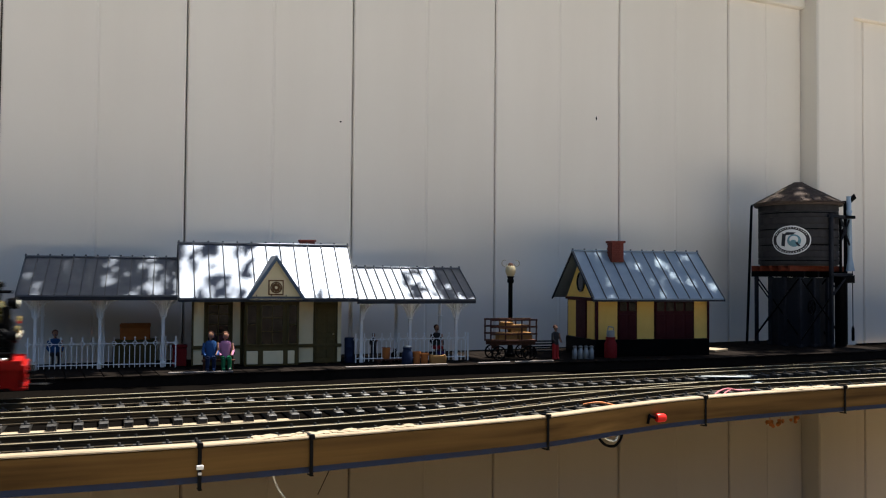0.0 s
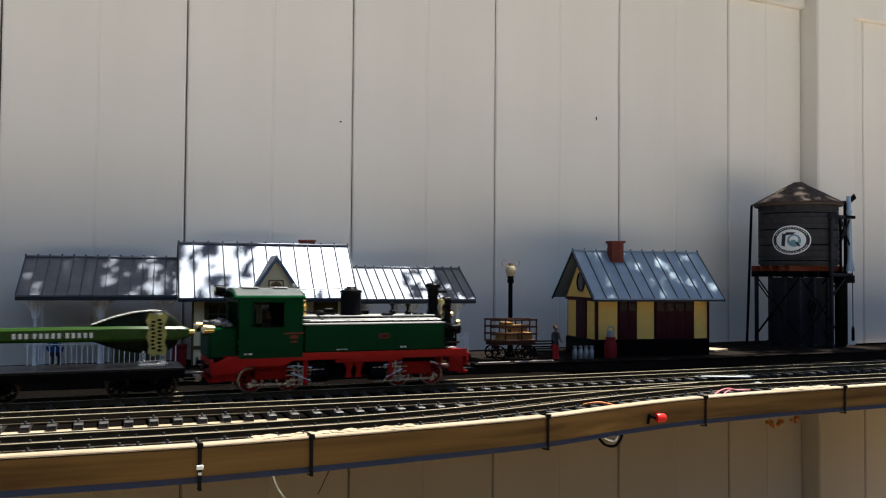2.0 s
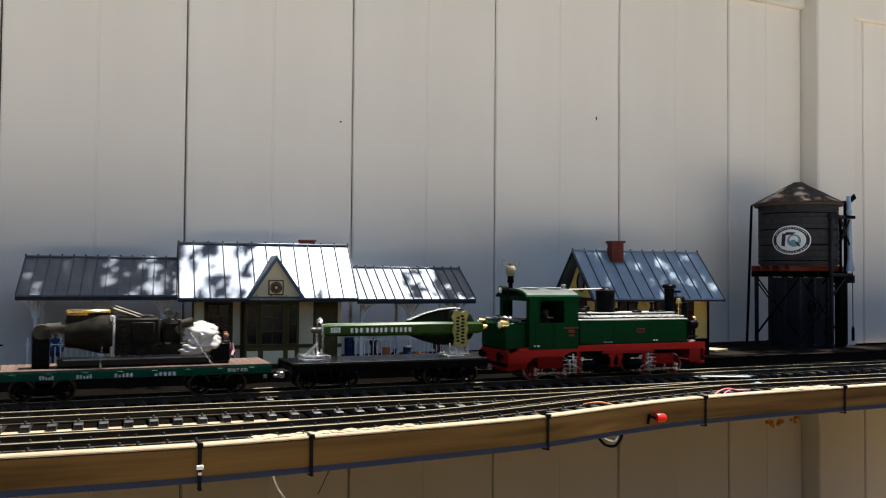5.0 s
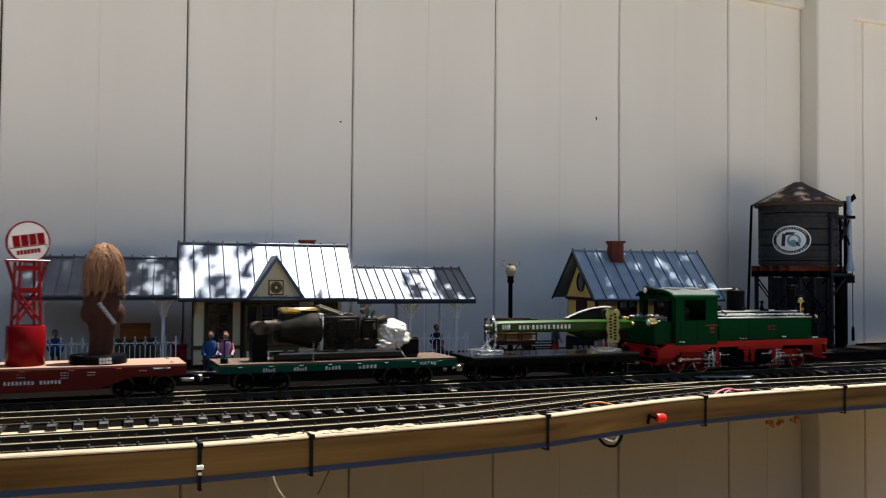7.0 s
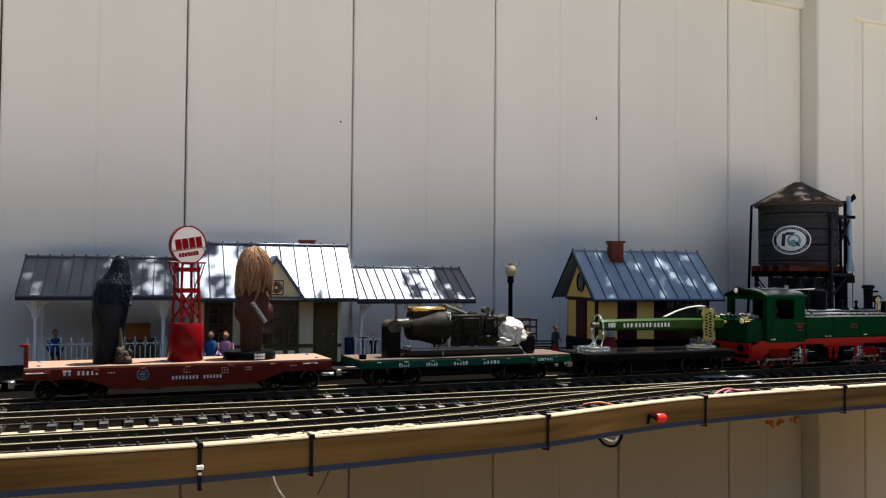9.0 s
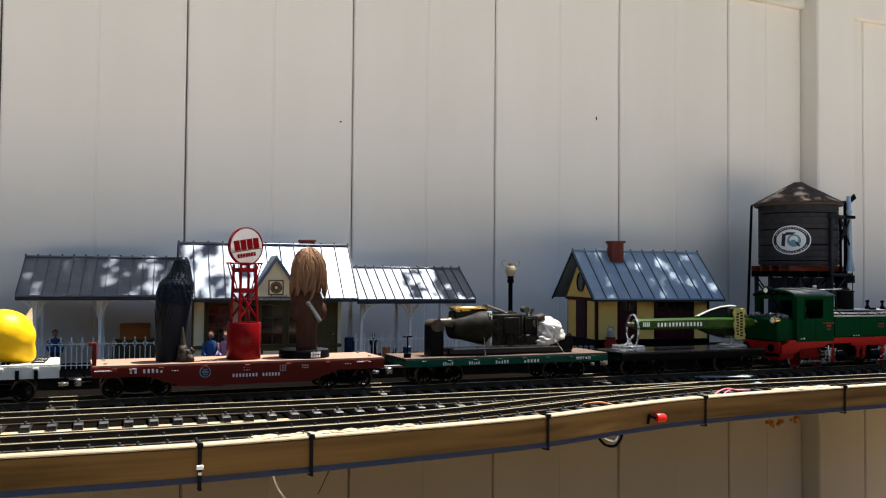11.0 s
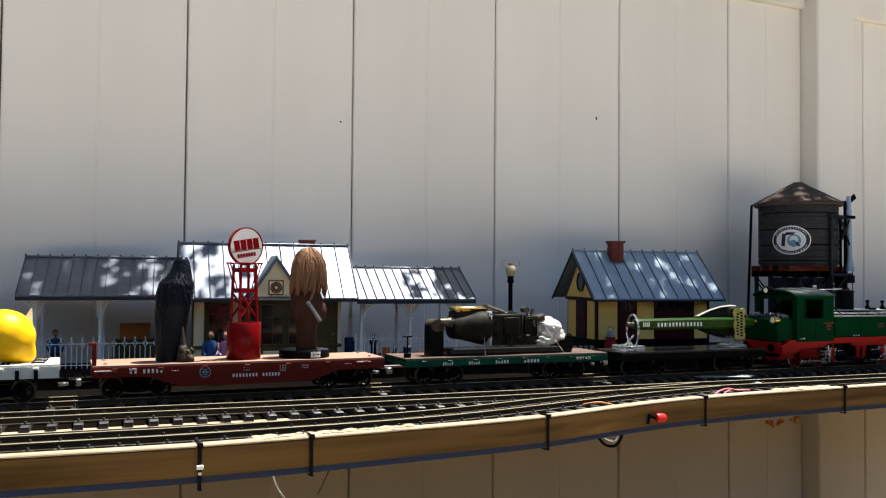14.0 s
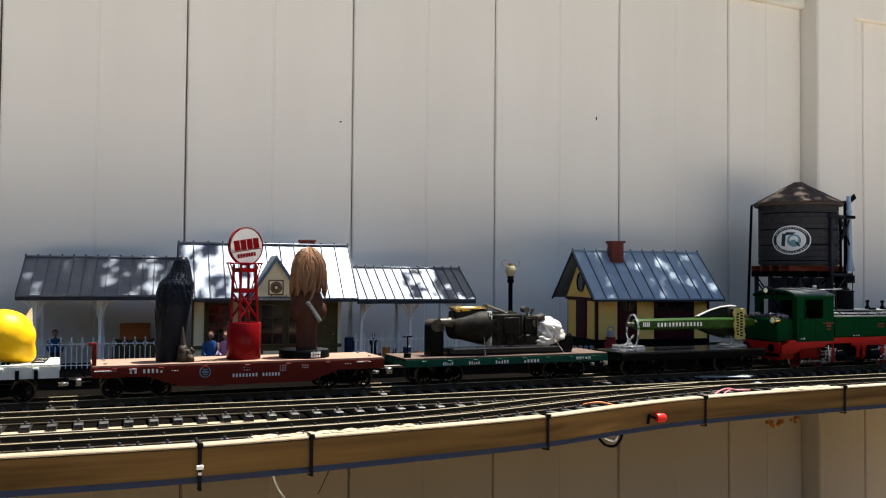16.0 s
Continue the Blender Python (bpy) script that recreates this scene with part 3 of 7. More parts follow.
def tpart(name, bm, mat_, parent, label="", at=None, smooth=True):
    """A part of the tower, drawn on a wide plan and drawn in to its true width."""
    if not isinstance(bm, bpy.types.Mesh):
        bmesh.ops.scale(bm, vec=(SLIM, SLIM, 1), verts=bm.verts)
    return part(name, bm, mat_, parent, label, at, smooth)


tower = thing("water_tower", pose(*TOWER), "dark weathered wooden model water tower on braced legs", "water tower")
for z in (0.222, 0.262, 0.303, 0.345):
    bm = bmesh.new()
    lathe(bm, [(0.1416, z - 0.0014), (0.1432, z - 0.0014), (0.1432, z + 0.0014), (0.1416, z + 0.0014)], 44)
    tpart("hoop", bm, BLACK, tower, "black iron hoop")
bm = bmesh.new()
lathe(bm, [(0.0, 0.2088), (0.1375, 0.2088), (0.1375, 0.369), (0.0, 0.372)], 36)
tank = tpart("tank", bm, TANK_WOOD, tower, "dark plank tank")
for k in range(9):
    bm = bmesh.new()
    z = 0.2125 + k * 0.0174
    lathe(bm, [(0.0966, z), (0.0990, z), (0.0999, z + 0.0012), (0.0994, z + 0.0155), (0.0986, z + 0.0166), (0.0966, z + 0.0166), (0.0966, z)], 44)
    part("ring_board", bm, TANK_WOOD, tank, at=pose(0, 0, 0, 0, 0, 11 * k))
roof = tpart("roof", (lambda b: (lathe(b, [(0.156, 0.366), (0.159, 0.3685), (0.159, 0.371), (0.022, 0.4235), (0.0, 0.4255)], 40), b)[1])(bmesh.new()), SHINGLE, tower, "conical brown shingle roof")
row_meshes = []
for j in range(9):
    r0, r1 = 0.162 - j * 0.0161, 0.162 - (j + 1.35) * 0.0161
    z0, z1 = 0.3715 + j * 0.00615, 0.3715 + (j + 1.35) * 0.00615
    n = max(8, int(2 * math.pi * r0 / 0.019))
    w = 2 * math.pi * r0 / n
    bm = bmesh.new()
    ang = math.atan2(z1 - z0, r0 - r1)
    box(bm, ((r0 + max(r1, 0.004)) / 2, 0, (z0 + z1) / 2 + 0.0012), (math.hypot(r0 - r1, z1 - z0), w * 0.93, 0.0022), 0.0004, Euler((0, ang, 0)).to_matrix())
    me = mesh_of("shingle", bm, SHINGLE, False)
    me.transform(Matrix.Diagonal((SLIM, SLIM, 1, 1)))
    for k in range(n):
        tpart("shingle", me, SHINGLE, roof, at=pose(0, 0, PAT.uniform(0, 0.0012), 0, 0, 360 * (k + 0.5 * (j % 2)) / n + PAT.uniform(-1, 1)))
bm = bmesh.new()
lathe(bm, [(0.012, 0.420), (0.012, 0.428), (0.0, 0.433)], 12)
tpart("finial", bm, BLACK, roof)
NIGHT = material("dark_panel", (0.016, 0.018, 0.023), (0.026, 0.027, 0.031), 0.7, grain=60, stain=12, amount=0.6, bump=0.15)
LEG_SLATE = material("dark_slate_timber", (0.020, 0.022, 0.028), (0.010, 0.011, 0.014), 0.7, grain=60, stain=12, amount=0.7, bump=0.2)
RUST = material("rust_red_beam", (0.15, 0.036, 0.018), (0.075, 0.020, 0.012), 0.75, grain=80, stain=12, amount=0.7, bump=0.25)
for y in (-0.09, -0.045, 0, 0.045, 0.09):
    tpart("joist", boxes(((0, y, 0.2015), (0.285, 0.010, 0.014)), bevel=0.001), RUST, tower, "rust-red timber joist")
for x in (-0.105, -0.035, 0.035, 0.105):
    tpart("bearer", boxes(((x, 0, 0.187), (0.011, 0.255, 0.015)), bevel=0.001), BLACK, tower)
    for y in (-0.105, -0.035, 0.035, 0.105):
        tpart("leg", boxes(((x, y, 0.0915), (0.012, 0.012, 0.177)), ((x, y, 0.004), (0.018, 0.018, 0.008)), bevel=0.001), LEG_SLATE, tower, "dark slate timber leg")
    for y0, y1 in ((-0.105, 0.105), (0.105, -0.105)):
        tpart("brace", rods(((x + (0.007 if y0 < 0 else -0.007), y0, 0.02), (x + (0.007 if y0 < 0 else -0.007), y1, 0.175), 0.0026), seg=6), BLACK, tower)
for y in (-0.112, 0.112):
    for a, b in ((-0.105, 0.105), (0.105, -0.105)):
        tpart("brace", rods(((a, y, 0.02), (b, y - 0.002 if a < 0 else y + 0.003, 0.175), 0.0026), seg=6), BLACK, tower)
for a_ in range(8):
    t_ = radians(45 * a_ + 22.5)
    bm = bmesh.new()
    box(bm, (0.090 * math.cos(t_), 0.090 * math.sin(t_), 0.0895), (0.004, 0.074, 0.178), 0.0006, Euler((0, 0, t_)).to_matrix())
    tpart("base_panel", bm, NIGHT, tower, "dark panel between the legs", smooth=False)
tpart("feed_pipe", rods(((0, 0, 0.0), (0, 0, 0.21), 0.020), seg=16), BLACK, tower, "central black pipe")
bm = bmesh.new()
lathe(bm, [(0.016, -0.002), (0.019, -0.002), (0.019, 0.002), (0.016, 0.002), (0.016, -0.002)], 20, pose(-0.060, -0.118, 0.103, 90, 0, 0))
for k in range(3):
    box(bm, (-0.060, -0.118, 0.103), (0.034, 0.0025, 0.0025), 0, Euler((0, radians(60 * k), 0)).to_matrix())
tpart("valve_wheel", bm, BLACK, tower, "black valve wheel")
tpart("ladder", rods(((-0.138, 0.095, 0.372), (-0.168, 0.090, 0.0), 0.0040), ((-0.132, 0.106, 0.368), (-0.162, 0.101, 0.0), 0.0026), seg=8), BLACK, tower, "thin black pole leaning on the tank")
# round badge on the tank, turned to the viewer
BADGE = material("badge_white", (0.74, 0.76, 0.76), (0.60, 0.63, 0.65), 0.5, grain=80, stain=18, amount=0.4, bump=0.05)
BADGE_INK = material("badge_ink", (0.020, 0.024, 0.030), (0.05, 0.05, 0.06), 0.5, grain=80, stain=18, amount=0.5, bump=0.05)
BADGE_BLUE = material("badge_blue", (0.16, 0.30, 0.36), (0.08, 0.16, 0.20), 0.5, grain=80, stain=18, amount=0.5, bump=0.05)


def on_tank(outline, mat_, lift, name, label=""):
    """Wraps a flat outline (metres across, up) round the tank at the badge's place."""
    bm = bmesh.new()
    rings = []
    for rr in (0.1432 + lift - 0.002, 0.1432 + lift):
        rings.append([bm.verts.new((rr * math.cos(a0 + u * 1.74 / 0.143), rr * math.sin(a0 + u * 1.74 / 0.143), 0.274 + v * 1.385)) for u, v in outline])
    mid = bm.verts.new(((0.1432 + lift) * math.cos(a0 + 1.74 / 0.143 * sum(u for u, _ in outline) / len(outline)), (0.1432 + lift) * math.sin(a0 + 1.74 / 0.143 * sum(u for u, _ in outline) / len(outline)), 0.274 + 1.385 * sum(v for _, v in outline) / len(outline)))
    for k in range(len(outline)):
        j = (k + 1) % len(outline)
        bm.faces.new((rings[0][k], rings[0][j], rings[1][j], rings[1][k]))
        bm.faces.new((rings[1][k], rings[1][j], mid))
    return tpart(name, bm, mat_, tower, label, smooth=False)


a0 = radians(-147)
ell = lambda a, b, n=28: [(a * math.cos(2 * math.pi * k / n), b * math.sin(2 * math.pi * k / n)) for k in range(n)]
on_tank(ell(0.0400, 0.0270), BADGE, 0.0010, "badge", "white oval badge with a dark rim")
on_tank(ell(0.0375, 0.0247), TANK_WOOD, 0.0016, "badge_rim")
on_tank(ell(0.0300, 0.0200), BADGE, 0.0024, "badge_field")
for k in range(40):
    t = 2 * math.pi * k / 40
    if abs(math.cos(t)) < 0.92:
        c, s = 0.0342 * math.cos(t), 0.0228 * math.sin(t)
        w = 0.0006 + 0.0005 * (k * 7 % 3) / 2
        on_tank([(c - w, s - 0.0011), (c + w, s - 0.0011), (c + w, s + 0.0011), (c - w, s + 0.0011)], BADGE, 0.0022, "badge_mark")
on_tank(ell(0.0385, 0.0256), BADGE, 0.0013, "badge_line")
on_tank([(-0.019, -0.010), (-0.012, -0.012), (-0.010, 0.010), (-0.017, 0.013)], BADGE_INK, 0.0032, "badge_mark")
on_tank([(-0.015, 0.009), (0.004, 0.010), (0.010, 0.014), (-0.008, 0.015)], BADGE_INK, 0.0033, "badge_mark")
on_tank([(u + 0.0065, v - 0.001) for u, v in ell(0.0135, 0.0115)], BADGE_BLUE, 0.0034, "badge_mark")
on_tank([(u + 0.0060, v + 0.001) for u, v in ell(0.0085, 0.0070)], BADGE, 0.0040, "badge_mark")
on_tank([(u + 0.0050, v - 0.004) for u, v in ell(0.0060, 0.0045)], BADGE_BLUE, 0.0046, "badge_mark")
on_tank([(0.008, -0.005), (0.015, -0.012), (0.019, -0.011), (0.012, -0.003)], BADGE_INK, 0.0046, "badge_mark")
# spout frame on the tank's right
PIPE = material("spout_blue_grey", (0.30, 0.40, 0.52), (0.20, 0.27, 0.36), 0.4, grain=80, stain=16, amount=0.5, bump=0.06)
bm = bmesh.new()
lathe(bm, [(0.0085, 0.0), (0.0085, 0.12), (0.0105, 0.122), (0.0105, 0.128), (0.0085, 0.130), (0.0085, 0.165), (0.0, 0.165)], 14, pose(0.122, -0.131, 0.226, 0, -1.5, 0))
lathe(bm, [(0.0165, 0.0), (0.0155, 0.004), (0.0090, 0.034), (0.0085, 0.040)], 14, pose(0.123, -0.131, 0.196, 0, -1.5, 0))
tpart("spout", bm, PIPE, tower, "blue-grey hanging water spout")
tpart("spout_arm", rods(((0.119, -0.128, 0.376), (0.134, -0.146, 0.392), 0.0075), ((0.106, -0.112, 0.376), (0.122, -0.131, 0.376), 0.004), seg=10), BLACK, tower)
tpart("frame", boxes(((0.112, -0.120, 0.19), (0.010, 0.010, 0.37)), ((0.112, -0.120, 0.336), (0.050, 0.050, 0.008)), ((0.082, -0.124, 0.255), (0.008, 0.008, 0.165)), ((0.105, -0.112, 0.175), (0.060, 0.060, 0.020)), bevel=0.0008), BLACK, tower, "black timber spout frame")
tpart("brace", rods(((0.084, -0.126, 0.29), (0.114, -0.124, 0.332), 0.0035), ((0.084, -0.126, 0.33), (0.114, -0.124, 0.285), 0.0035), seg=6), BLACK, tower)
tpart("spout_post", boxes(((0.002, -0.151, 0.171), (0.012, 0.012, 0.342)), ((0.002, -0.151, 0.005), (0.018, 0.018, 0.010)), bevel=0.0008), LEG_SLATE, tower, "dark upright of the spout frame")
for a, b, r in (((-0.016, -0.153, 0.336), (0.134, -0.132, 0.336), 0.0042), ((-0.006, -0.153, 0.186), (0.130, -0.134, 0.186), 0.0042), ((0.060, -0.143, 0.332), (0.118, -0.134, 0.262), 0.0036), ((0.118, -0.134, 0.332), (0.066, -0.142, 0.276), 0.0036), ((0.006, -0.151, 0.130), (0.096, -0.138, 0.182), 0.0030)):
    tpart("brace", rods((a, b, r), seg=6), LEG_SLATE, tower)
tpart("chain", rods(((0.128, -0.137, 0.20), (0.129, -0.137, 0.055), 0.0016), seg=6), BLACK, tower)
bm = bmesh.new()
lathe(bm, [(0.0, 0.0), (0.0055, 0.002), (0.0055, 0.032), (0.002, 0.040), (0.0, 0.042)], 10, pose(0.129, -0.137, 0.014))
tpart("counterweight", bm, BLACK, tower)
tpart("drum", rods(((0.100, -0.107, 0.0), (0.100, -0.107, 0.165), 0.021), seg=14), BLACK, tower, "black upright pipe")
# ---- train ----
LOCO_GREEN = material("loco_green", (0.0005, 0.029, 0.008), (0.0004, 0.021, 0.0055), 0.24, grain=70, stain=14, amount=0.5, bump=0.03, spec=0.03)
LOCO_RED = material("loco_red", (0.36, 0.010, 0.007), (0.25, 0.007, 0.006), 0.34, grain=70, stain=14, amount=0.5, bump=0.05, spec=0.08)
EMBLEM = material("dull_red", (0.13, 0.028, 0.016), (0.07, 0.016, 0.01), 0.5, grain=90, stain=30, amount=0.8, bump=0.1)
ROOF_GREY = material("cab_roof_grey", (0.10, 0.112, 0.105), (0.045, 0.052, 0.05), 0.4, grain=70, stain=14, amount=0.5, bump=0.06)
PLATE_GREY = material("plate_grey", (0.33, 0.33, 0.31), (0.13, 0.13, 0.125), 0.4, grain=70, stain=14, amount=0.5, bump=0.1)
GOLD = material("brass", (0.75, 0.52, 0.18), (0.45, 0.3, 0.1), 0.25, 1.0, grain=70, stain=14, amount=0.4, bump=0.05)
# second colour of the coal is pale to paint its white sparkle
COAL = material("coal", (0.025, 0.025, 0.027), (0.22, 0.22, 0.23), 0.25, grain=240, stain=40, amount=0.6, bump=0.5, spec=0.6)
LENS = material("lamp_lens", (0.85, 0.80, 0.62), (0.7, 0.66, 0.5), 0.15, amount=0.3, bump=0, spec=0.8)
GLOSS_BLACK = material("gloss_black", (0.004, 0.004, 0.005), (0.008, 0.008, 0.008), 0.18, grain=90, stain=14, amount=0.5, bump=0.03, spec=0.12)
CAR_RED = material("boxcar_red", (0.138, 0.017, 0.010), (0.085, 0.011, 0.007), 0.42, grain=70, stain=14, amount=0.5, bump=0.08, spec=0.06)
DECK_TAN = material("deck_tan", (0.29, 0.178, 0.128), (0.21, 0.126, 0.088), 0.75, grain=90, stain=10, amount=0.7, bump=0.25, stretch=(0.3, 1, 1), vary=0.04)
CAR_GREEN = material("car_green", (0.002, 0.062, 0.034), (0.0015, 0.040, 0.022), 0.36, grain=70, stain=14, amount=0.5, bump=0.06)
DECK_BROWN = material("deck_brown", (0.11, 0.075, 0.058), (0.06, 0.04, 0.03), 0.7, grain=90, stain=14, amount=0.6, bump=0.25, vary=0.15)
CAR_WHITE = material("car_ivory", (0.66, 0.66, 0.58), (0.5, 0.5, 0.43), 0.5, grain=70, stain=14, amount=0.4, bump=0.06)
LETTER = material("lettering_white", (0.72, 0.70, 0.66), (0.6, 0.58, 0.55), 0.6, amount=0.2, bump=0)
SIGN_RED = material("sign_red", (0.165, 0.0035, 0.005), (0.12, 0.003, 0.004), 0.24, grain=60, stain=12, amount=0.5, bump=0.03, spec=0.09)
FEATHER = material("black_resin", (0.0055, 0.0072, 0.0125), (0.003, 0.0036, 0.006), 0.36, grain=90, stain=16, amount=0.5, bump=0.15, spec=0.09)
FUR = material("brown_resin", (0.052, 0.021, 0.014), (0.028, 0.012, 0.008), 0.6, grain=70, stain=18, amount=0.8, bump=0.3, stretch=(1, 1, 0.2))
HAIR = material("tan_resin", (0.21, 0.112, 0.058), (0.045, 0.019, 0.011), 0.5, grain=60, stain=22, amount=1.0, bump=0.35, stretch=(1, 1, 0.15))
MILK_GREY = material("pale_strap", (0.40, 0.42, 0.40), (0.28, 0.29, 0.28), 0.5, amount=0.3, bump=0.05)
STUMP = material("stump_resin", (0.060, 0.046, 0.034), (0.025, 0.019, 0.014), 0.6, grain=120, stain=30, amount=0.9, bump=0.4)
LEMON = material("lemon_peel", (0.80, 0.47, 0.008), (0.68, 0.36, 0.006), 0.38, grain=380, stain=10, amount=0.5, bump=0.5)
ACRYLIC = material("clear_acrylic", (0.92, 0.93, 0.93), None, 0.10, amount=0.1, bump=0, transmit=0.9, spec=0.5)
TAP_GREEN = material("tap_green", (0.017, 0.050, 0.004), (0.010, 0.031, 0.0025), 0.30, grain=60, stain=14, amount=0.5, bump=0.04, spec=0.1)
TAP_DARK = material("tap_dark", (0.006, 0.008, 0.005), (0.012, 0.016, 0.008), 0.4, grain=60, stain=18, amount=0.6, bump=0.2, spec=0.05)
TAG_YELLOW = material("tag_yellow", (0.36, 0.32, 0.10), (0.16, 0.15, 0.045), 0.5, grain=120, stain=40, amount=0.8, bump=0.1)
PEWTER = material("pewter", (0.10, 0.09, 0.068), (0.03, 0.027, 0.022), 0.4, 0.3, grain=120, stain=30, amount=0.8, bump=0.2)
BRONZE = material("dark_bronze", (0.004, 0.004, 0.0035), (0.024, 0.021, 0.015), 0.50, 0.0, grain=80, stain=34, amount=0.9, bump=0.25, spec=0.04)
SMOKE = material("white_resin", (0.46, 0.44, 0.40), (0.27, 0.26, 0.235), 0.5, grain=60, stain=18, amount=0.5, bump=0.2)
DRIVER = material("driver_dark", (0.030, 0.014, 0.010), (0.012, 0.007, 0.006), 0.6, grain=160, stain=60, amount=0.8, bump=0.1)
SKIN = material("figure_skin", (0.50, 0.25, 0.15), None, 0.6, amount=0.2, bump=0)
TYRE_DARK = material("dark_tyre", (0.15, 0.12, 0.075), (0.06, 0.05, 0.035), 0.4, 0.6, grain=90, stain=18, amount=0.6, bump=0.1)
RAILHEAD = 0.0175
MOVING = []      # (object, distance behind the engine, height over the rail, offsets)
WHEELS = []      # (wheel, radius, pose of its axle)
RODS = []        # (rod, wheel radius, crank, pose)


def wheel_mesh(r, w, mat_):
    bm = bmesh.new()
    m = pose(0, 0, 0, 90, 0, 0)
    lathe(bm, [(0.0028, -w / 2 - 0.001), (0.0028, w / 2 + 0.001)], 10, m)
    lathe(bm, [(r * 0.72, -w / 2), (r * 0.86, -w / 2), (r * 0.86, w / 2), (r * 0.72, w / 2), (r * 0.72, -w / 2)], 24, m)
    for k in range(9):
        a = 2 * math.pi * k / 9
        box(bm, (r * 0.42 * math.cos(a), 0, r * 0.42 * math.sin(a)), (r * 0.84, w * 0.6, 0.0016), 0, Euler((0, -a, 0)).to_matrix())
    box(bm, (r * 0.30, 0, 0), (r * 0.7, w * 1.1, r * 0.3), 0.0005)
    n0 = len(bm.faces)
    lathe(bm, [(r * 0.86, -w / 2 - 0.0004), (r, -w / 2), (r, w / 2), (r * 0.86, w / 2 + 0.0004), (r * 0.86, -w / 2 - 0.0004)], 28, m)
    bm.faces.ensure_lookup_table()
    for f in bm.faces[n0:]:
        f.material_index = 1
    me = mesh_of("wheel", bm, mat_)
    me.materials.append(STEEL if mat_ is LOCO_RED else TYRE_DARK)
    return me


WHEEL_OF = {}


def wheelset(parent, x, r, mat_, y=0.0245):
    """An axle that turns, with a wheel at each end."""
    axle = part("axle", rods(((0, -y, 0), (0, y, 0), 0.002), seg=8), BLACK, parent, at=pose(x, 0, r))
    key = (r, mat_.name)
    WHEEL_OF[key] = WHEEL_OF.get(key) or wheel_mesh(r, 0.0052, mat_)
    for s in (-1, 1):
        part("wheel", WHEEL_OF[key], mat_, axle, "spoked wheel with a metal tyre", pose(0, s * y, 0))
    WHEELS.append((axle, r, (x, 0, r)))


def engine():
    e = thing("steam_locomotive", pose(0, 0, RAILHEAD), "green and red model steam locomotive with black chimney", "locomotive")
    # red frame and beams
    part("frame", boxes(((0.0265, 0, 0.0535), (0.389, 0.108, 0.009)), bevel=0.001), LOCO_RED, e, "red frame")
    part("inner_frame", boxes(((0.0, 0, 0.034), (0.36, 0.038, 0.029)), bevel=0.001), BLACK, e, "black inner frame")
    bm = bmesh.new()
    for y in (-0.055, 0.0535):
        prism(bm, [(-0.187, 0.032), (-0.150, 0.032), (-0.138, 0.042), (-0.080, 0.042), (-0.065, 0.050), (0.222, 0.048), (0.222, 0.0605), (-0.060, 0.0605), (-0.080, 0.0545), (-0.168, 0.0545), (-0.187, 0.048)], y, y + 0.0015, "y")
    part("valance", bm, LOCO_RED, e, "red side valance", smooth=False)
    for x, s in ((0.224, 1), (-0.185, -1)):
        beam = part("buffer_beam", boxes(((x, 0, 0.043), (0.005, 0.100, 0.022)), bevel=0.0008), LOCO_RED, e, "red buffer beam")
        for y in (-0.034, 0.034):
            bm = bmesh.new()
            rod(bm, (x, y, 0.043), (x + s * 0.009, y, 0.043), 0.003, seg=10)
            rod(bm, (x + s * 0.009, y, 0.043), (x + s * 0.0115, y, 0.043), 0.0085, 0.0075, 16)
            part("buffer", bm, BLACK, beam)
        part("coupling", boxes(((x + s * 0.016, 0, 0.022), (0.034, 0.018, 0.003)), ((x + s * 0.034, 0, 0.026), (0.004, 0.014, 0.010)), bevel=0.0008), BLACK, e, "black hook coupling")
        bm = bmesh.new()
        box(bm, (x - s * 0.006, 0, 0.022), (0.018, 0.094, 0.004), 0.0005)
        part("guard_iron", bm, LOCO_RED, e)
    for x in (0.022, 0.038):
        for y in (-0.048, 0.046):
            bm = bmesh.new()
            prism(bm, [(x - 0.006, 0.052), (x + 0.008, 0.052), (x + 0.008, 0.040), (x + 0.004, 0.030), (x + 0.006, 0.020), (x - 0.004, 0.020), (x - 0.002, 0.034), (x - 0.006, 0.040)], y, y + 0.003, "y")
            part("bracket", bm, LOCO_RED, e, smooth=False)
    for x, w, z, h in ((0.2060, 0.026, 0.0360, 0.026), (-0.1660, 0.036, 0.0340, 0.026), (0.092, 0.008, 0.0330, 0.034), (-0.045, 0.008, 0.0300, 0.038), (-0.095, 0.050, 0.0300, 0.020), (0.141, 0.050, 0.0300, 0.020)):
        for s in (-1, 1):
            part("bogie_plate", boxes(((x, s * (0.0455 if w < 0.04 else 0.0330), z), (w, 0.0025, h)), bevel=0.0008), LOCO_RED, e, "red bogie frame plate")
    for s in (-1, 1):
        part("frame_strip", boxes(((0.055, s * 0.0505, 0.0465), (0.110, 0.003, 0.006)), bevel=0.0005), LOCO_RED, e)
    # tanks
    for s in (-1, 1):
        tank = part("side_tank", boxes(((0.0665, s * 0.044, 0.0815), (0.229, 0.022, 0.041)), bevel=0.0012), LOCO_GREEN, e, "dark green side tank")
        for x in (-0.048, 0.022, 0.098, 0.180):
            part("tank_strap", boxes(((x, s * 0.0553, 0.0815), (0.0012, 0.0008, 0.040))), LOCO_GREEN, tank)
        part("tank_top", boxes(((0.0665, s * 0.0445, 0.1032), (0.231, 0.0225, 0.0022)), bevel=0.0006), PLATE_GREY, tank, "grey tank cover")
        rail_ = [((x, s * 0.0535, 0.1045), (x, s * 0.0535, 0.1085), 0.0008) for x in (-0.03, 0.02, 0.07, 0.12, 0.165)]
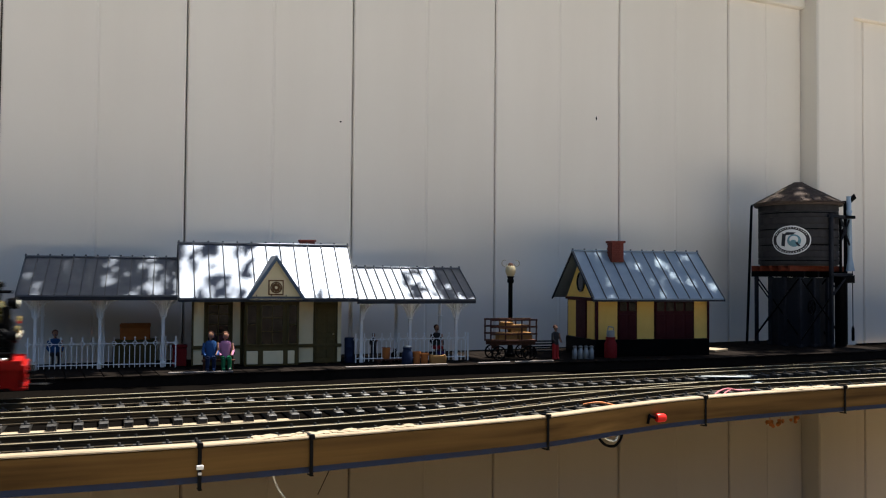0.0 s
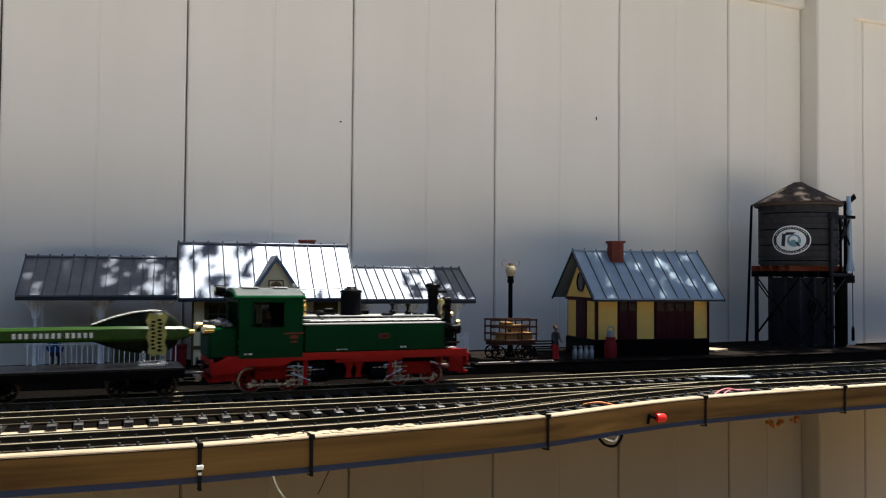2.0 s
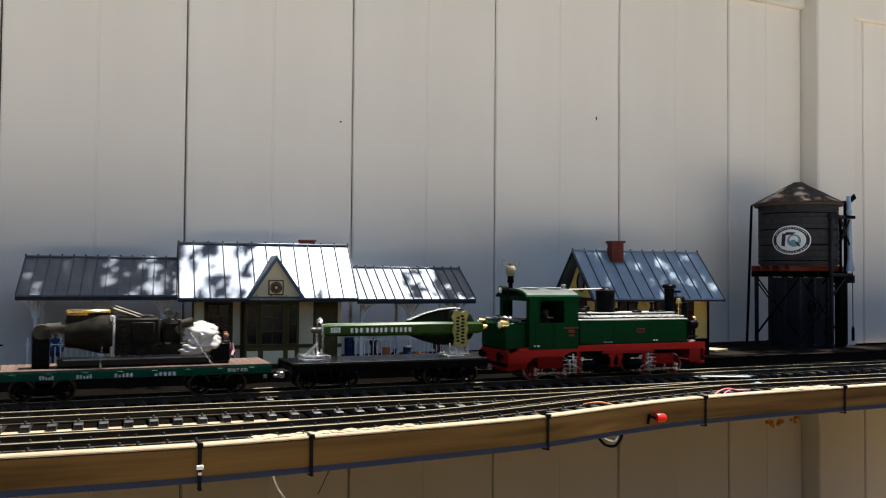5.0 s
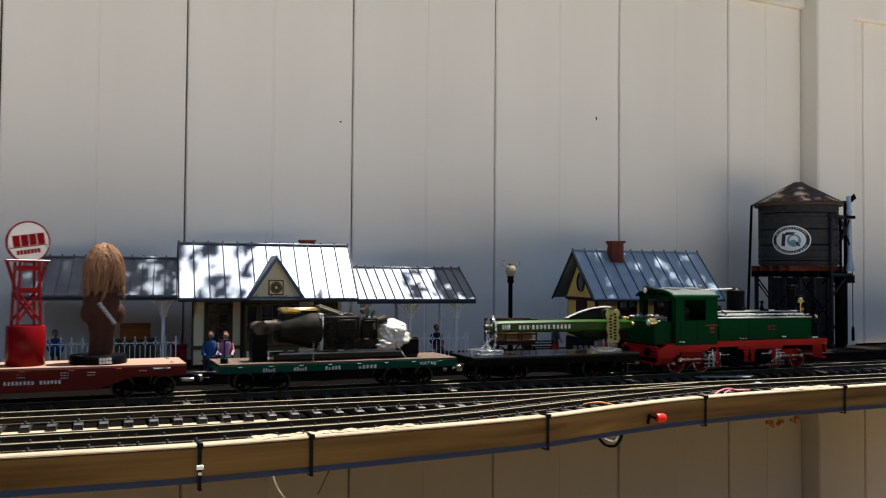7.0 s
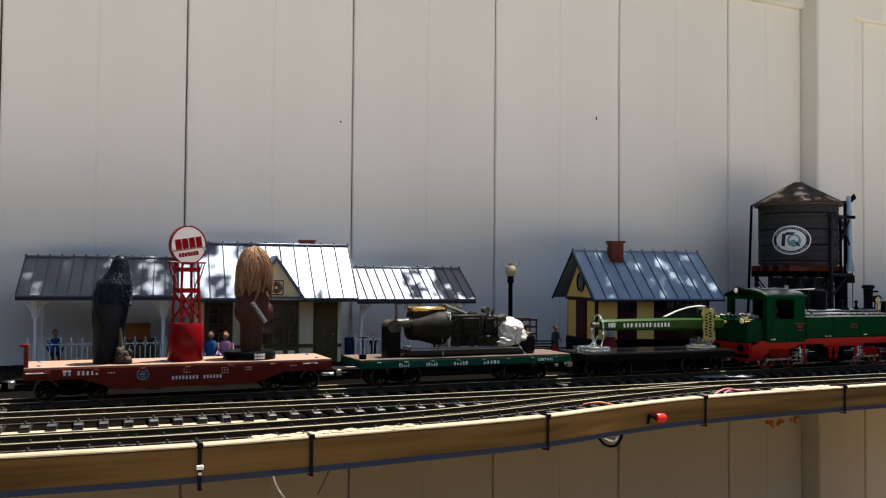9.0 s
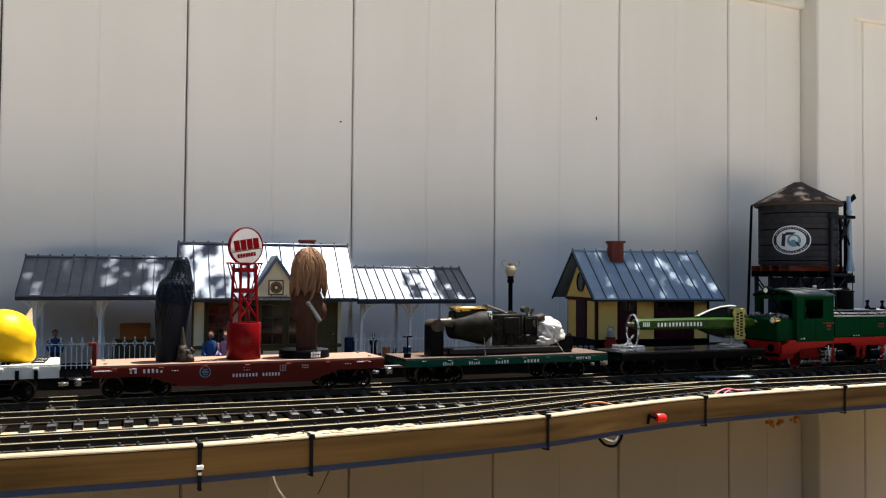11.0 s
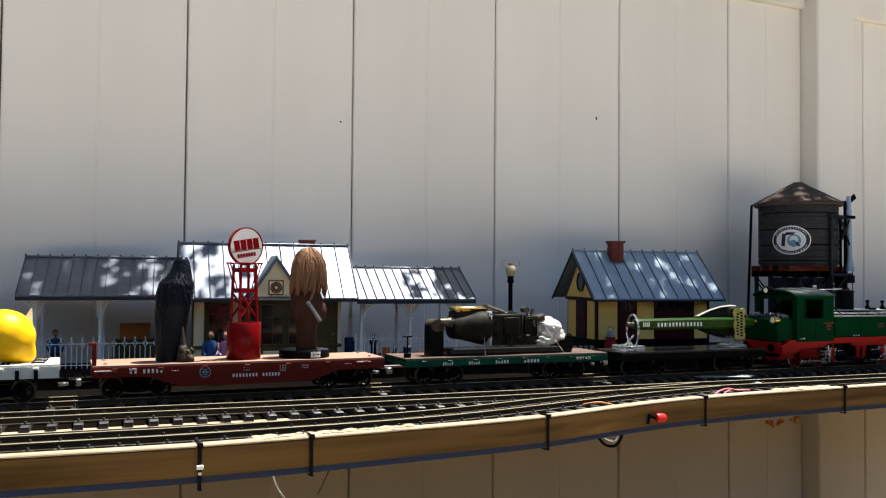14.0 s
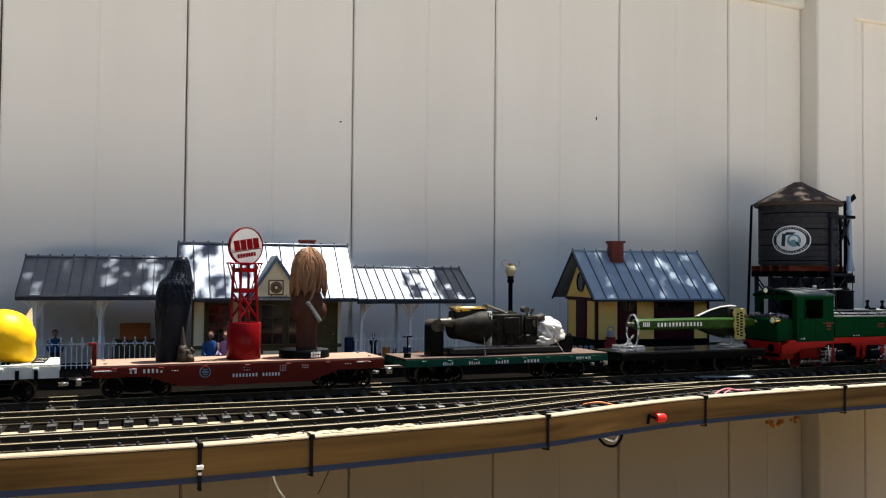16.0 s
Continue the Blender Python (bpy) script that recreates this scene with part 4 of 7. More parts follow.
        part("handrail", rods(((-0.04, s * 0.0535, 0.1085), (0.175, s * 0.0535, 0.1085), 0.0008), *rail_, seg=6), STEEL, tank)
    part("number_plate", boxes(((0.078, -0.0558, 0.084), (0.016, 0.0012, 0.008)), bevel=0.0003), EMBLEM, e, "small red plate")
    bars(e, BLACK, "plate_bars", 0.0725, -0.0566, 0.084, (0.003, 0.003, 0.003), 0.005, 0.001)
    bars(e, LETTER, "tank_marking", 0.0, -0.0557, 0.0645, (0.006, 0.004, 0.006), 0.0012)
    bars(e, LETTER, "tank_marking", 0.105, -0.0557, 0.0660, (0.004, 0.005), 0.0022)
    bars(e, LETTER, "cab_marking", -0.140, -0.0562, 0.0610, (0.005, 0.006), 0.0026)
    bm = bmesh.new()
    box(bm, (-0.066, -0.0566, 0.0905), (0.030, 0.0008, 0.0022)), box(bm, (-0.066, -0.0566, 0.0850), (0.012, 0.0008, 0.0050)), box(bm, (-0.066, -0.0566, 0.0780), (0.010, 0.0008, 0.0030))
    part("emblem", bm, EMBLEM, e, "small red emblem")
    # boiler
    bm = bmesh.new()
    lathe(bm, [(0.0335, -0.055), (0.0335, 0.150), (0.0345, 0.152), (0.0345, 0.206), (0.031, 0.208), (0.029, 0.2085), (0.0, 0.2125)], 32, pose(0, 0, 0.080, 0, 90, 0))
    boiler = part("boiler", bm, BLACK, e, "black boiler with smokebox door")
    bm = bmesh.new()
    for x in (0.0, 0.05, 0.10, 0.150):
        lathe(bm, [(0.0335, x - 0.001), (0.0345, x - 0.001), (0.0345, x + 0.001), (0.0335, x + 0.001)], 32, pose(0, 0, 0.080, 0, 90, 0))
    part("boiler_band", bm, PLATE_GREY, boiler)
    # pale side slabs are added to fill the boiler top with sunlit white
    part("cover_plate", boxes(((0.065, 0, 0.1135), (0.225, 0.046, 0.0025)), ((0.065, -0.0300, 0.1085), (0.225, 0.016, 0.0030)), ((0.065, 0.0300, 0.1085), (0.225, 0.016, 0.0030)), bevel=0.0008), PLATE_GREY, boiler, "grey plate widened to carry the sunlit white of the boiler top")
    bm = bmesh.new()
    lathe(bm, [(0.0195, 0.108), (0.0195, 0.112), (0.0172, 0.115), (0.0172, 0.150), (0.0185, 0.151), (0.0185, 0.1535), (0.010, 0.156), (0.007, 0.160), (0.0, 0.160)], 24, pose(0.0400, 0, 0))
    part("steam_dome", bm, BLACK, boiler, "tall black dome")
    bm = bmesh.new()
    lathe(bm, [(0.0130, 0.110), (0.0105, 0.116), (0.0085, 0.122), (0.0098, 0.158), (0.0128, 0.159), (0.0130, 0.1635), (0.0105, 0.166), (0.0085, 0.166), (0.0085, 0.158)], 20, pose(0.1830, 0, 0))
    part("chimney", bm, BLACK, boiler, "black chimney with rim")
    part("pull_rod", rods(((-0.05, 0, 0.1555), (0.034, 0, 0.1575), 0.0009), seg=6), LETTER, boiler)
    for x, y in ((0.114, 0.008), (0.134, -0.012)):
        bm = bmesh.new()
        lathe(bm, [(0.0055, 0.113), (0.0050, 0.120), (0.0026, 0.122), (0.0026, 0.128), (0.0042, 0.129), (0.0042, 0.1325), (0.0, 0.1345)], 12, pose(x, y, 0))
        part("valve", bm, BLACK, boiler)
    bm = bmesh.new()
    lathe(bm, [(0.0028, 0.112), (0.0028, 0.126), (0.0040, 0.128), (0.0030, 0.138), (0.0, 0.140)], 12, pose(-0.041, -0.018, 0))
    part("whistle", bm, GOLD, boiler, "brass whistle")
    for run in (((-0.048, -0.030, 0.122), (0.006, -0.024, 0.117), 0.0012), ((-0.03, -0.030, 0.122), (-0.012, -0.041, 0.105), 0.0012), ((0.180, -0.020, 0.112), (0.202, -0.034, 0.096), 0.0022), ((0.186, -0.004, 0.152), (0.206, -0.004, 0.152), 0.0022)):
        part("pipe", rods(run, seg=8), BLACK, boiler)
    for c_, q_ in (((0.008, 0.016, 0.1195), (0.014, 0.010, 0.010)), ((0.068, 0.012, 0.118), (0.012, 0.010, 0.008)), ((-0.012, -0.006, 0.118), (0.012, 0.014, 0.008)), ((0.095, -0.020, 0.116), (0.020, 0.006, 0.005)), ((0.150, -0.016, 0.1155), (0.018, 0.012, 0.004))):
        part("fitting", boxes((c_, q_), bevel=0.0015), BLACK, boiler)
    # front lamp, bell, pump
    for x, z, y in ((0.207, 0.136, 0.0), (0.2095, 0.092, -0.036), (0.2095, 0.092, 0.036)):
        bm = bmesh.new()
        lathe(bm, [(0.0, -0.010), (0.0065, -0.008), (0.0085, 0.004), (0.0085, 0.006), (0.0068, 0.006)], 16, pose(x, y, z, 0, 90, 0))
        rod(bm, (x - 0.004, y, z - 0.006), (x - 0.006, y, z - 0.022), 0.0016, seg=6)
        lamp = part("headlamp", bm, BLACK, e, "round headlamp")
        bm = bmesh.new()
        lathe(bm, [(0.0068, 0.0045), (0.004, 0.0075), (0.0, 0.0085)], 14, pose(x, y, z, 0, 90, 0))
        part("lens", bm, LENS, lamp)
    bm = bmesh.new()
    lathe(bm, [(0.0065, 0.0), (0.006, 0.004), (0.004, 0.009), (0.0, 0.011)], 14, pose(0.192, -0.016, 0.130))
    rod(bm, (0.192, -0.016, 0.110), (0.192, -0.016, 0.131), 0.0014, seg=6)
    part("bell", bm, GOLD, e, "brass bell")
    part("air_pump", rods(((0.200, -0.024, 0.104), (0.200, -0.024, 0.132), 0.006), ((0.190, -0.030, 0.070), (0.190, -0.030, 0.100), 0.0055), ((0.196, -0.040, 0.060), (0.196, -0.040, 0.092), 0.002), seg=12), BLACK, e)
    for run in (((0.176, -0.034, 0.106), (0.204, -0.036, 0.094), 0.0014), ((0.170, -0.030, 0.110), (0.200, -0.040, 0.088), 0.0014), ((0.196, -0.046, 0.064), (0.196, -0.046, 0.098), 0.0016), ((0.206, -0.044, 0.064), (0.206, -0.044, 0.088), 0.0022), ((0.186, -0.050, 0.070), (0.212, -0.044, 0.070), 0.0018)):
        part("pipe", rods(run, seg=8), BLACK, e)
    for x, y, z in ((0.2145, -0.030, 0.1010), (0.2145, 0.0, 0.1130)):
        bm = bmesh.new()
        lathe(bm, [(0.0, -0.003), (0.0052, -0.002), (0.0056, 0.003), (0.0, 0.005)], 14, pose(x, y, z, 0, 90, 0))
        part("lamp_rim", bm, GOLD, e, "brass lamp rim")
    part("smokebox_saddle", boxes(((0.196, 0, 0.0700), (0.026, 0.084, 0.014)), bevel=0.002), BLACK, e)
    part("running_plate", boxes(((0.196, 0, 0.0625), (0.014, 0.10, 0.003)), bevel=0.0005), STEEL, e)
    # cab
    x0, x1, z0, z1 = -0.1480, -0.0520, 0.0545, 0.1445
    wx0, wx1, wz0, wz1 = -0.1290, -0.0800, 0.0990, 0.1385
    cab = part("cab", boxes((((x0 + x1) / 2, 0, 0.056), (x1 - x0, 0.106, 0.003))), LOCO_GREEN, e, "dark green cab with open side window")
    for s in (-1, 1):
        bm = bmesh.new()
        y = s * 0.0545
        for a, b, c, d in ((x0, wx0, z0, z1), (wx1, x1, z0, z1), (wx0, wx1, z0, wz0), (wx0, wx1, wz1, z1)):
            box(bm, ((a + b) / 2, y, (c + d) / 2), (b - a, 0.0025, d - c))
        part("side_sheet", bm, LOCO_GREEN, cab, smooth=False)
    part("front_sheet", boxes(((x1 - 0.0012, 0, 0.1245), (0.0024, 0.108, 0.040))), LOCO_GREEN, cab)
    part("back_sheet", boxes(((x0 + 0.0012, 0, 0.0775), (0.0024, 0.108, 0.046)), ((x0 + 0.0012, -0.049, 0.122), (0.0024, 0.010, 0.044)), ((x0 + 0.0012, 0.049, 0.122), (0.0024, 0.010, 0.044)), ((x0 + 0.0012, 0, 0.1405), (0.0024, 0.108, 0.008))), LOCO_GREEN, cab)
    for s in (-1, 1):
        bm = bmesh.new()
        for c, q in ((((wx0 + wx1) / 2, s * 0.0562, wz0), (wx1 - wx0 + 0.004, 0.0014, 0.0018)), (((wx0 + wx1) / 2, s * 0.0562, wz1), (wx1 - wx0 + 0.004, 0.0014, 0.0018)), ((wx0, s * 0.0562, (wz0 + wz1) / 2), (0.0018, 0.0014, wz1 - wz0)), ((wx1, s * 0.0562, (wz0 + wz1) / 2), (0.0018, 0.0014, wz1 - wz0))):
            box(bm, c, q)
        for x in (-0.137, -0.1000):
            box(bm, (x, s * 0.0562, 0.078), (0.0008, 0.0010, 0.044))
        part("window_frame", bm, LOCO_GREEN, cab)
    bm = bmesh.new()
    arc = [(0.060 * math.sin(a), 0.1425 + 0.0110 * math.cos(a * 1.18)) for a in [math.radians(-76 + 152 * k / 14) for k in range(15)]]
    prism(bm, [(y, z + 0.0022) for y, z in arc] + [(y * 0.985, z - 0.001) for y, z in reversed(arc)], -0.1550, -0.0480, "x")
    roof_ = part("cab_roof", bm, LOCO_GREEN, cab, "rounded green cab roof")
    bm = bmesh.new()
    prism(bm, [(y * 0.93, z + 0.0046) for y, z in arc] + [(y * 0.93, z + 0.0015) for y, z in reversed(arc)], -0.1520, -0.0520, "x")
    part("roof_sheet", bm, ROOF_GREY, roof_, "pale grey roof sheet")
    for c, q in (((-0.125, -0.012, 0.1585), (0.024, 0.030, 0.002)), ((-0.080, -0.012, 0.1585), (0.022, 0.030, 0.002)), ((-0.055, -0.01, 0.1595), (0.006, 0.006, 0.010))):
        part("vent", boxes((c, q), bevel=0.0006), PLATE_GREY, roof_)
    bunker = part("bunker", boxes(((-0.1685, 0, 0.077), (0.042, 0.092, 0.046)), bevel=0.003), LOCO_GREEN, e, "dark green coal bunker")
    bm = bmesh.new()
    rr = random.Random(3)
    for k in range(46):
        blob(bm, (rr.uniform(-0.186, -0.153), rr.uniform(-0.042, 0.042), 0.101 + rr.uniform(0, 0.006)), [rr.uniform(0.003, 0.0055)] * 3, 0.5, 2.2, 1, k)
    part("coal", bm, COAL, bunker, "glossy black coal with pale glints in its colour", smooth=False)
    for x, y, z in ((-0.190, -0.041, 0.097), (-0.190, 0.041, 0.097), (-0.168, 0.0, 0.1545)):
        bm = bmesh.new()
        lathe(bm, [(0.0, 0.010), (0.0062, 0.008), (0.0082, -0.004), (0.0082, -0.007), (0.0066, -0.007)], 16, pose(x, y, z, 0, 90, 0))
        rod(bm, (x + 0.003, y, z - 0.004), (x + 0.010, y, z - 0.016), 0.0016, seg=6)
        if z > 0.15:
            box(bm, (x + 0.018, y, z - 0.008), (0.040, 0.006, 0.003))
        lamp = part("rear_lamp", bm, BLACK if z > 0.15 else GOLD, e, "round rear lamp")
        bm = bmesh.new()
        lathe(bm, [(0.0066, -0.0055), (0.004, -0.009), (0.0, -0.0098)], 14, pose(x, y, z, 0, 90, 0))
        part("lens", bm, LENS, lamp)
    # running gear
    for x in (-0.125, -0.067, 0.112, 0.170):
        wheelset(e, x, 0.0195, LOCO_RED)
    for a, b, cyl in ((-0.125, -0.067, -0.024), (0.112, 0.170, 0.071)):
        for s in (-1, 1):
            y = s * 0.0375
            bm = bmesh.new()
            box(bm, ((a + b) / 2, y, 0), (b - a, 0.0022, 0.0042), 0.0005)
            for x in (a, b):
                rod(bm, (x, y - 0.002, 0), (x, y + 0.002, 0), 0.0042, seg=12)
            RODS.append((part("coupling_rod", bm, STEEL, e, "bright coupling rod"), 0.0195, 0.0075, s))
            near = b if cyl > a and cyl > b else a
            part("slide_bar", boxes(*[(((near + cyl) / 2 + (0.012 if cyl > near else -0.012) * 0, s * 0.0445, z), (abs(cyl - near) + 0.016, 0.002, 0.0016)) for z in (0.012, 0.019, 0.0265, 0.034)], *[((near + (cyl - near) * f, s * 0.0445, 0.0235), (0.0020, 0.0026, 0.026)) for f in (0.1, 0.4, 0.7)], bevel=0.0003), STEEL, e, "bright slide bars")
            part("valve_gear", rods(((near, s * 0.0455, 0.030), (near + (cyl - near) * 0.7, s * 0.0455, 0.017), 0.0014), ((near + (cyl - near) * 0.25, s * 0.0455, 0.045), (near + (cyl - near) * 0.3, s * 0.0455, 0.012), 0.0016), ((near, s * 0.0455, 0.041), (near + (cyl - near) * 0.75, s * 0.0455, 0.037), 0.0012), seg=8), STEEL, e)
            bm = bmesh.new()
            rod(bm, (cyl - 0.013, s * 0.040, 0.024), (cyl + 0.013, s * 0.040, 0.024), 0.010, seg=18)
            box(bm, (cyl, s * 0.038, 0.039), (0.024, 0.014, 0.012), 0.001)
            part("cylinder", bm, BLACK, e, "black steam cylinder")
    return e


def flat_car(name, label, L, deck, side_h, mat_, deck_mat, wheel_x, belly=0.0, W=0.100, planks=24, stakes=9):
    c = thing(name, pose(0, 0, RAILHEAD), label, "rail car", "flat cars of the train")
    bm = bmesh.new()
    z1, z0 = deck - 0.003, deck - side_h
    if belly:
        out = [(-L / 2, z1), (L / 2, z1), (L / 2, z0), (L * 0.33, z0), (L * 0.22, z0 - belly), (-L * 0.22, z0 - belly), (-L * 0.33, z0), (-L / 2, z0)]
    else:
        out = [(-L / 2, z1), (L / 2, z1), (L / 2, z0), (-L / 2, z0)]
    for y in (-W / 2, W / 2 - 0.004):
        prism(bm, out, y, y + 0.004, "y")
    box(bm, (0, 0, (z0 + z1) / 2), (L - 0.002, W - 0.009, side_h - 0.006))
    body = part("underframe", bm, mat_, c, smooth=False)
    pockets = [(-L / 2 + 0.03 + k * (L - 0.06) / max(stakes - 1, 1), -W / 2 - 0.0010, z1 - 0.0035) for k in range(stakes)]
    pm = mesh_of("stake_pocket", boxes(((0, 0, 0), (0.0075, 0.002, 0.0045)), bevel=0.0004), mat_, False)
    for p in pockets:
        part("stake_pocket", pm, mat_, body, at=pose(*p))
        part("stake_pocket", pm, mat_, body, at=pose(p[0], -p[1], p[2]))
    n = planks
    w = L / n
    me = mesh_of("plank", boxes(((0, 0, 0), (w - 0.0004, W - 0.002, 0.003)), bevel=0.0003), deck_mat, False)
    for k in range(n):
        part("plank", me, deck_mat, c, at=pose(-L / 2 + w * (k + 0.5), 0, deck - 0.0015))
    for x in wheel_x:
        wheelset(c, x, 0.0160, BLACK)
    for a, b in (wheel_x[:2], wheel_x[2:]):
        for s in (-1, 1):
            bm = bmesh.new()
            prism(bm, [(a - 0.005, 0.018), (a + 0.004, 0.020), (b - 0.004, 0.020), (b + 0.005, 0.018), (b + 0.004, 0.014), ((a + b) / 2 + 0.006, 0.009), ((a + b) / 2 - 0.006, 0.009), (a - 0.004, 0.014)], s * 0.031 - 0.0015, s * 0.031 + 0.0015, "y")
            part("truck_frame", bm, BLACK, c, smooth=False)
    for s in (-1, 1):
        part("coupler", boxes(((s * (L / 2 + 0.012), 0, 0.021), (0.028, 0.010, 0.005)), ((s * (L / 2 + 0.024), 0, 0.023), (0.010, 0.018, 0.010)), bevel=0.0008), STEEL if s > 0 else BLACK, c, "hook and loop coupler")
    return c


loco = engine()
MOVING.append((loco, 0.0, RAILHEAD, (0, 0)))
driver = bmesh.new()
blob(driver, (0, 0, 0.020), (0.010, 0.012, 0.020), 0.1), blob(driver, (0, 0, 0.046), (0.0065, 0.0065, 0.0085), 0.1), box(driver, (-0.010, -0.008, 0.024), (0.014, 0.006, 0.006), 0.001)
driver = part("driver_doll", driver, DRIVER)
tagged(driver, "small painted engine driver doll in the cab", "doll")
MOVING.append((driver, -0.098, RAILHEAD + 0.0690, (-0.022, 0)))

black_car = flat_car("black_flat_car", "low black model flat car carrying a tap handle", 0.328, 0.0440, 0.015, BLACK, GLOSS_BLACK, (-0.135, -0.068, 0.075, 0.140), planks=1, stakes=0)
MOVING.append((black_car, -0.3870, RAILHEAD, (0, 0)))
green_car = flat_car("green_flat_car", "green model flat car with white lettering and wooden deck", 0.380, 0.0460, 0.0140, CAR_GREEN, DECK_BROWN, (-0.149, -0.095, 0.088, 0.141), planks=36, stakes=8)
x = -0.126
for w in ((0.019,), (0.021,), (0.026,), (0.031,)):
    bars(green_car, LETTER, "lettering_bars", x, -0.0504, 0.0360, [w[0] / 5 - 0.0012] * 5, 0.0052)
    x += w[0] + 0.0275
lettering("BUILT 4-23", 0.0062, LETTER, green_car, pose(0.140, -0.0506, 0.0375, 90, 0, 0), "small white build date lettering")
part("brake_staff", rods(((-0.180, -0.030, 0.046), (-0.180, -0.030, 0.080), 0.0012), ((-0.188, -0.030, 0.080), (-0.172, -0.030, 0.080), 0.0014), ((-0.180, -0.038, 0.080), (-0.180, -0.022, 0.080), 0.0014), ((-0.180, -0.030, 0.046), (-0.180, -0.030, 0.053), 0.0060), seg=10), BLACK, green_car, "black brake wheel and staff")
MOVING.append((green_car, -0.7725, RAILHEAD, (0, 0)))
red_car = flat_car("red_flat_car", "oxide red model flat car with white lettering and tan deck", 0.428, 0.0500, 0.017, CAR_RED, DECK_TAN, (-0.186, -0.120, 0.130, 0.186), belly=0.016, planks=1, stakes=7)
bolt = mesh_of("deck_bolt", (lambda b: (lathe(b, [(0.0026, 0.0), (0.0026, 0.0012), (0.0018, 0.0022), (0.0, 0.0025)], 12), b)[1])(bmesh.new()), STEEL)
for x in (-0.196, 0.196):
    for y in (-0.030, 0.030):
        part("deck_bolt", bolt, STEEL, red_car, "bright bolt head", pose(x, y, 0.0499))
bars(red_car, LETTER, "lettering_bars", -0.165, -0.0504, 0.0405, (0.0042, 0.0042), 0.0054, 0.0020)
bars(red_car, LETTER, "lettering_bars", -0.147, -0.0504, 0.0405, (0.0040,) * 5, 0.0054, 0.0018)
bars(red_car, LETTER, "lettering_bars", -0.022, -0.0504, 0.0300, (0.0036,) * 8, 0.0048)
bars(red_car, LETTER, "lettering_bars", 0.022, -0.0504, 0.0300, (0.0034,) * 6, 0.0048)
for x, z in ((-0.108, 0.040), (-0.006, 0.0415), (-0.006, 0.0375), (0.048, 0.042), (0.048, 0.0385), (0.048, 0.035), (0.082, 0.0415), (0.082, 0.0380), (0.150, 0.0415)):
    bars(red_car, LETTER, "lettering_bars", x, -0.0504, z, (0.0022, 0.003, 0.0022), 0.0011)
bm = bmesh.new()
lathe(bm, [(0.0082, -0.0003), (0.0082, 0.0004), (0.0068, 0.0004), (0.0068, -0.0003), (0.0082, -0.0003)], 22, pose(-0.061, -0.0505, 0.0365, 90, 0, 0))
box(bm, (-0.061, -0.0506, 0.0365), (0.009, 0.0008, 0.0026)), box(bm, (-0.061, -0.0506, 0.0400), (0.006, 0.0008, 0.0018)), box(bm, (-0.061, -0.0506, 0.0330), (0.006, 0.0008, 0.0018))
part("round_badge", bm, BADGE_BLUE, red_car, "round pale blue badge")
part("brake_staff", boxes(((-0.211, -0.044, 0.060), (0.006, 0.005, 0.044)), ((-0.214, -0.044, 0.080), (0.010, 0.004, 0.004)), bevel=0.0006), CAR_RED, red_car, "red brake stand")
part("grab_iron", boxes(((-0.196, -0.0512, 0.0425), (0.030, 0.0016, 0.0014)), ((-0.160, -0.0512, 0.0440), (0.010, 0.0016, 0.0014)), ((0.180, -0.0512, 0.0440), (0.022, 0.0016, 0.0014))), LETTER, red_car)
MOVING.append((red_car, -1.213, RAILHEAD, (0, 0)))
white_car = flat_car("ivory_flat_car", "ivory model flat car with black fittings", 0.400, 0.0545, 0.019, CAR_WHITE, CAR_WHITE, (-0.15, -0.09, 0.090, 0.155))
part("black_clip", boxes(((0.148, -0.0515, 0.0405), (0.005, 0.003, 0.014)), ((0.171, -0.0515, 0.0405), (0.005, 0.003, 0.014)), bevel=0.0005), BLACK, white_car)
part("ladder", rods(((0.165, -0.040, 0.0560), (0.172, -0.028, 0.0625), 0.0012), ((0.180, -0.040, 0.0560), (0.187, -0.028, 0.0625), 0.0012), *[((0.165 + 0.007 * f, -0.040 + 0.012 * f, 0.056 + 0.0065 * f), (0.180 + 0.007 * f, -0.040 + 0.012 * f, 0.056 + 0.0065 * f), 0.0010) for f in (0.05, 0.35, 0.65, 0.95)], seg=6), BLACK, white_car, "small black ladder piece")
part("chain", boxes(*[((0.085 + 0.0065 * k, -0.041, 0.0562), (0.0050, 0.004, 0.0035)) for k in range(9)], bevel=0.001), BLACK, white_car, "black chain links")
MOVING.append((white_car, -1.668, RAILHEAD, (0, 0)))

# ---- loads on the cars ----
DECK = RAILHEAD + 0.050


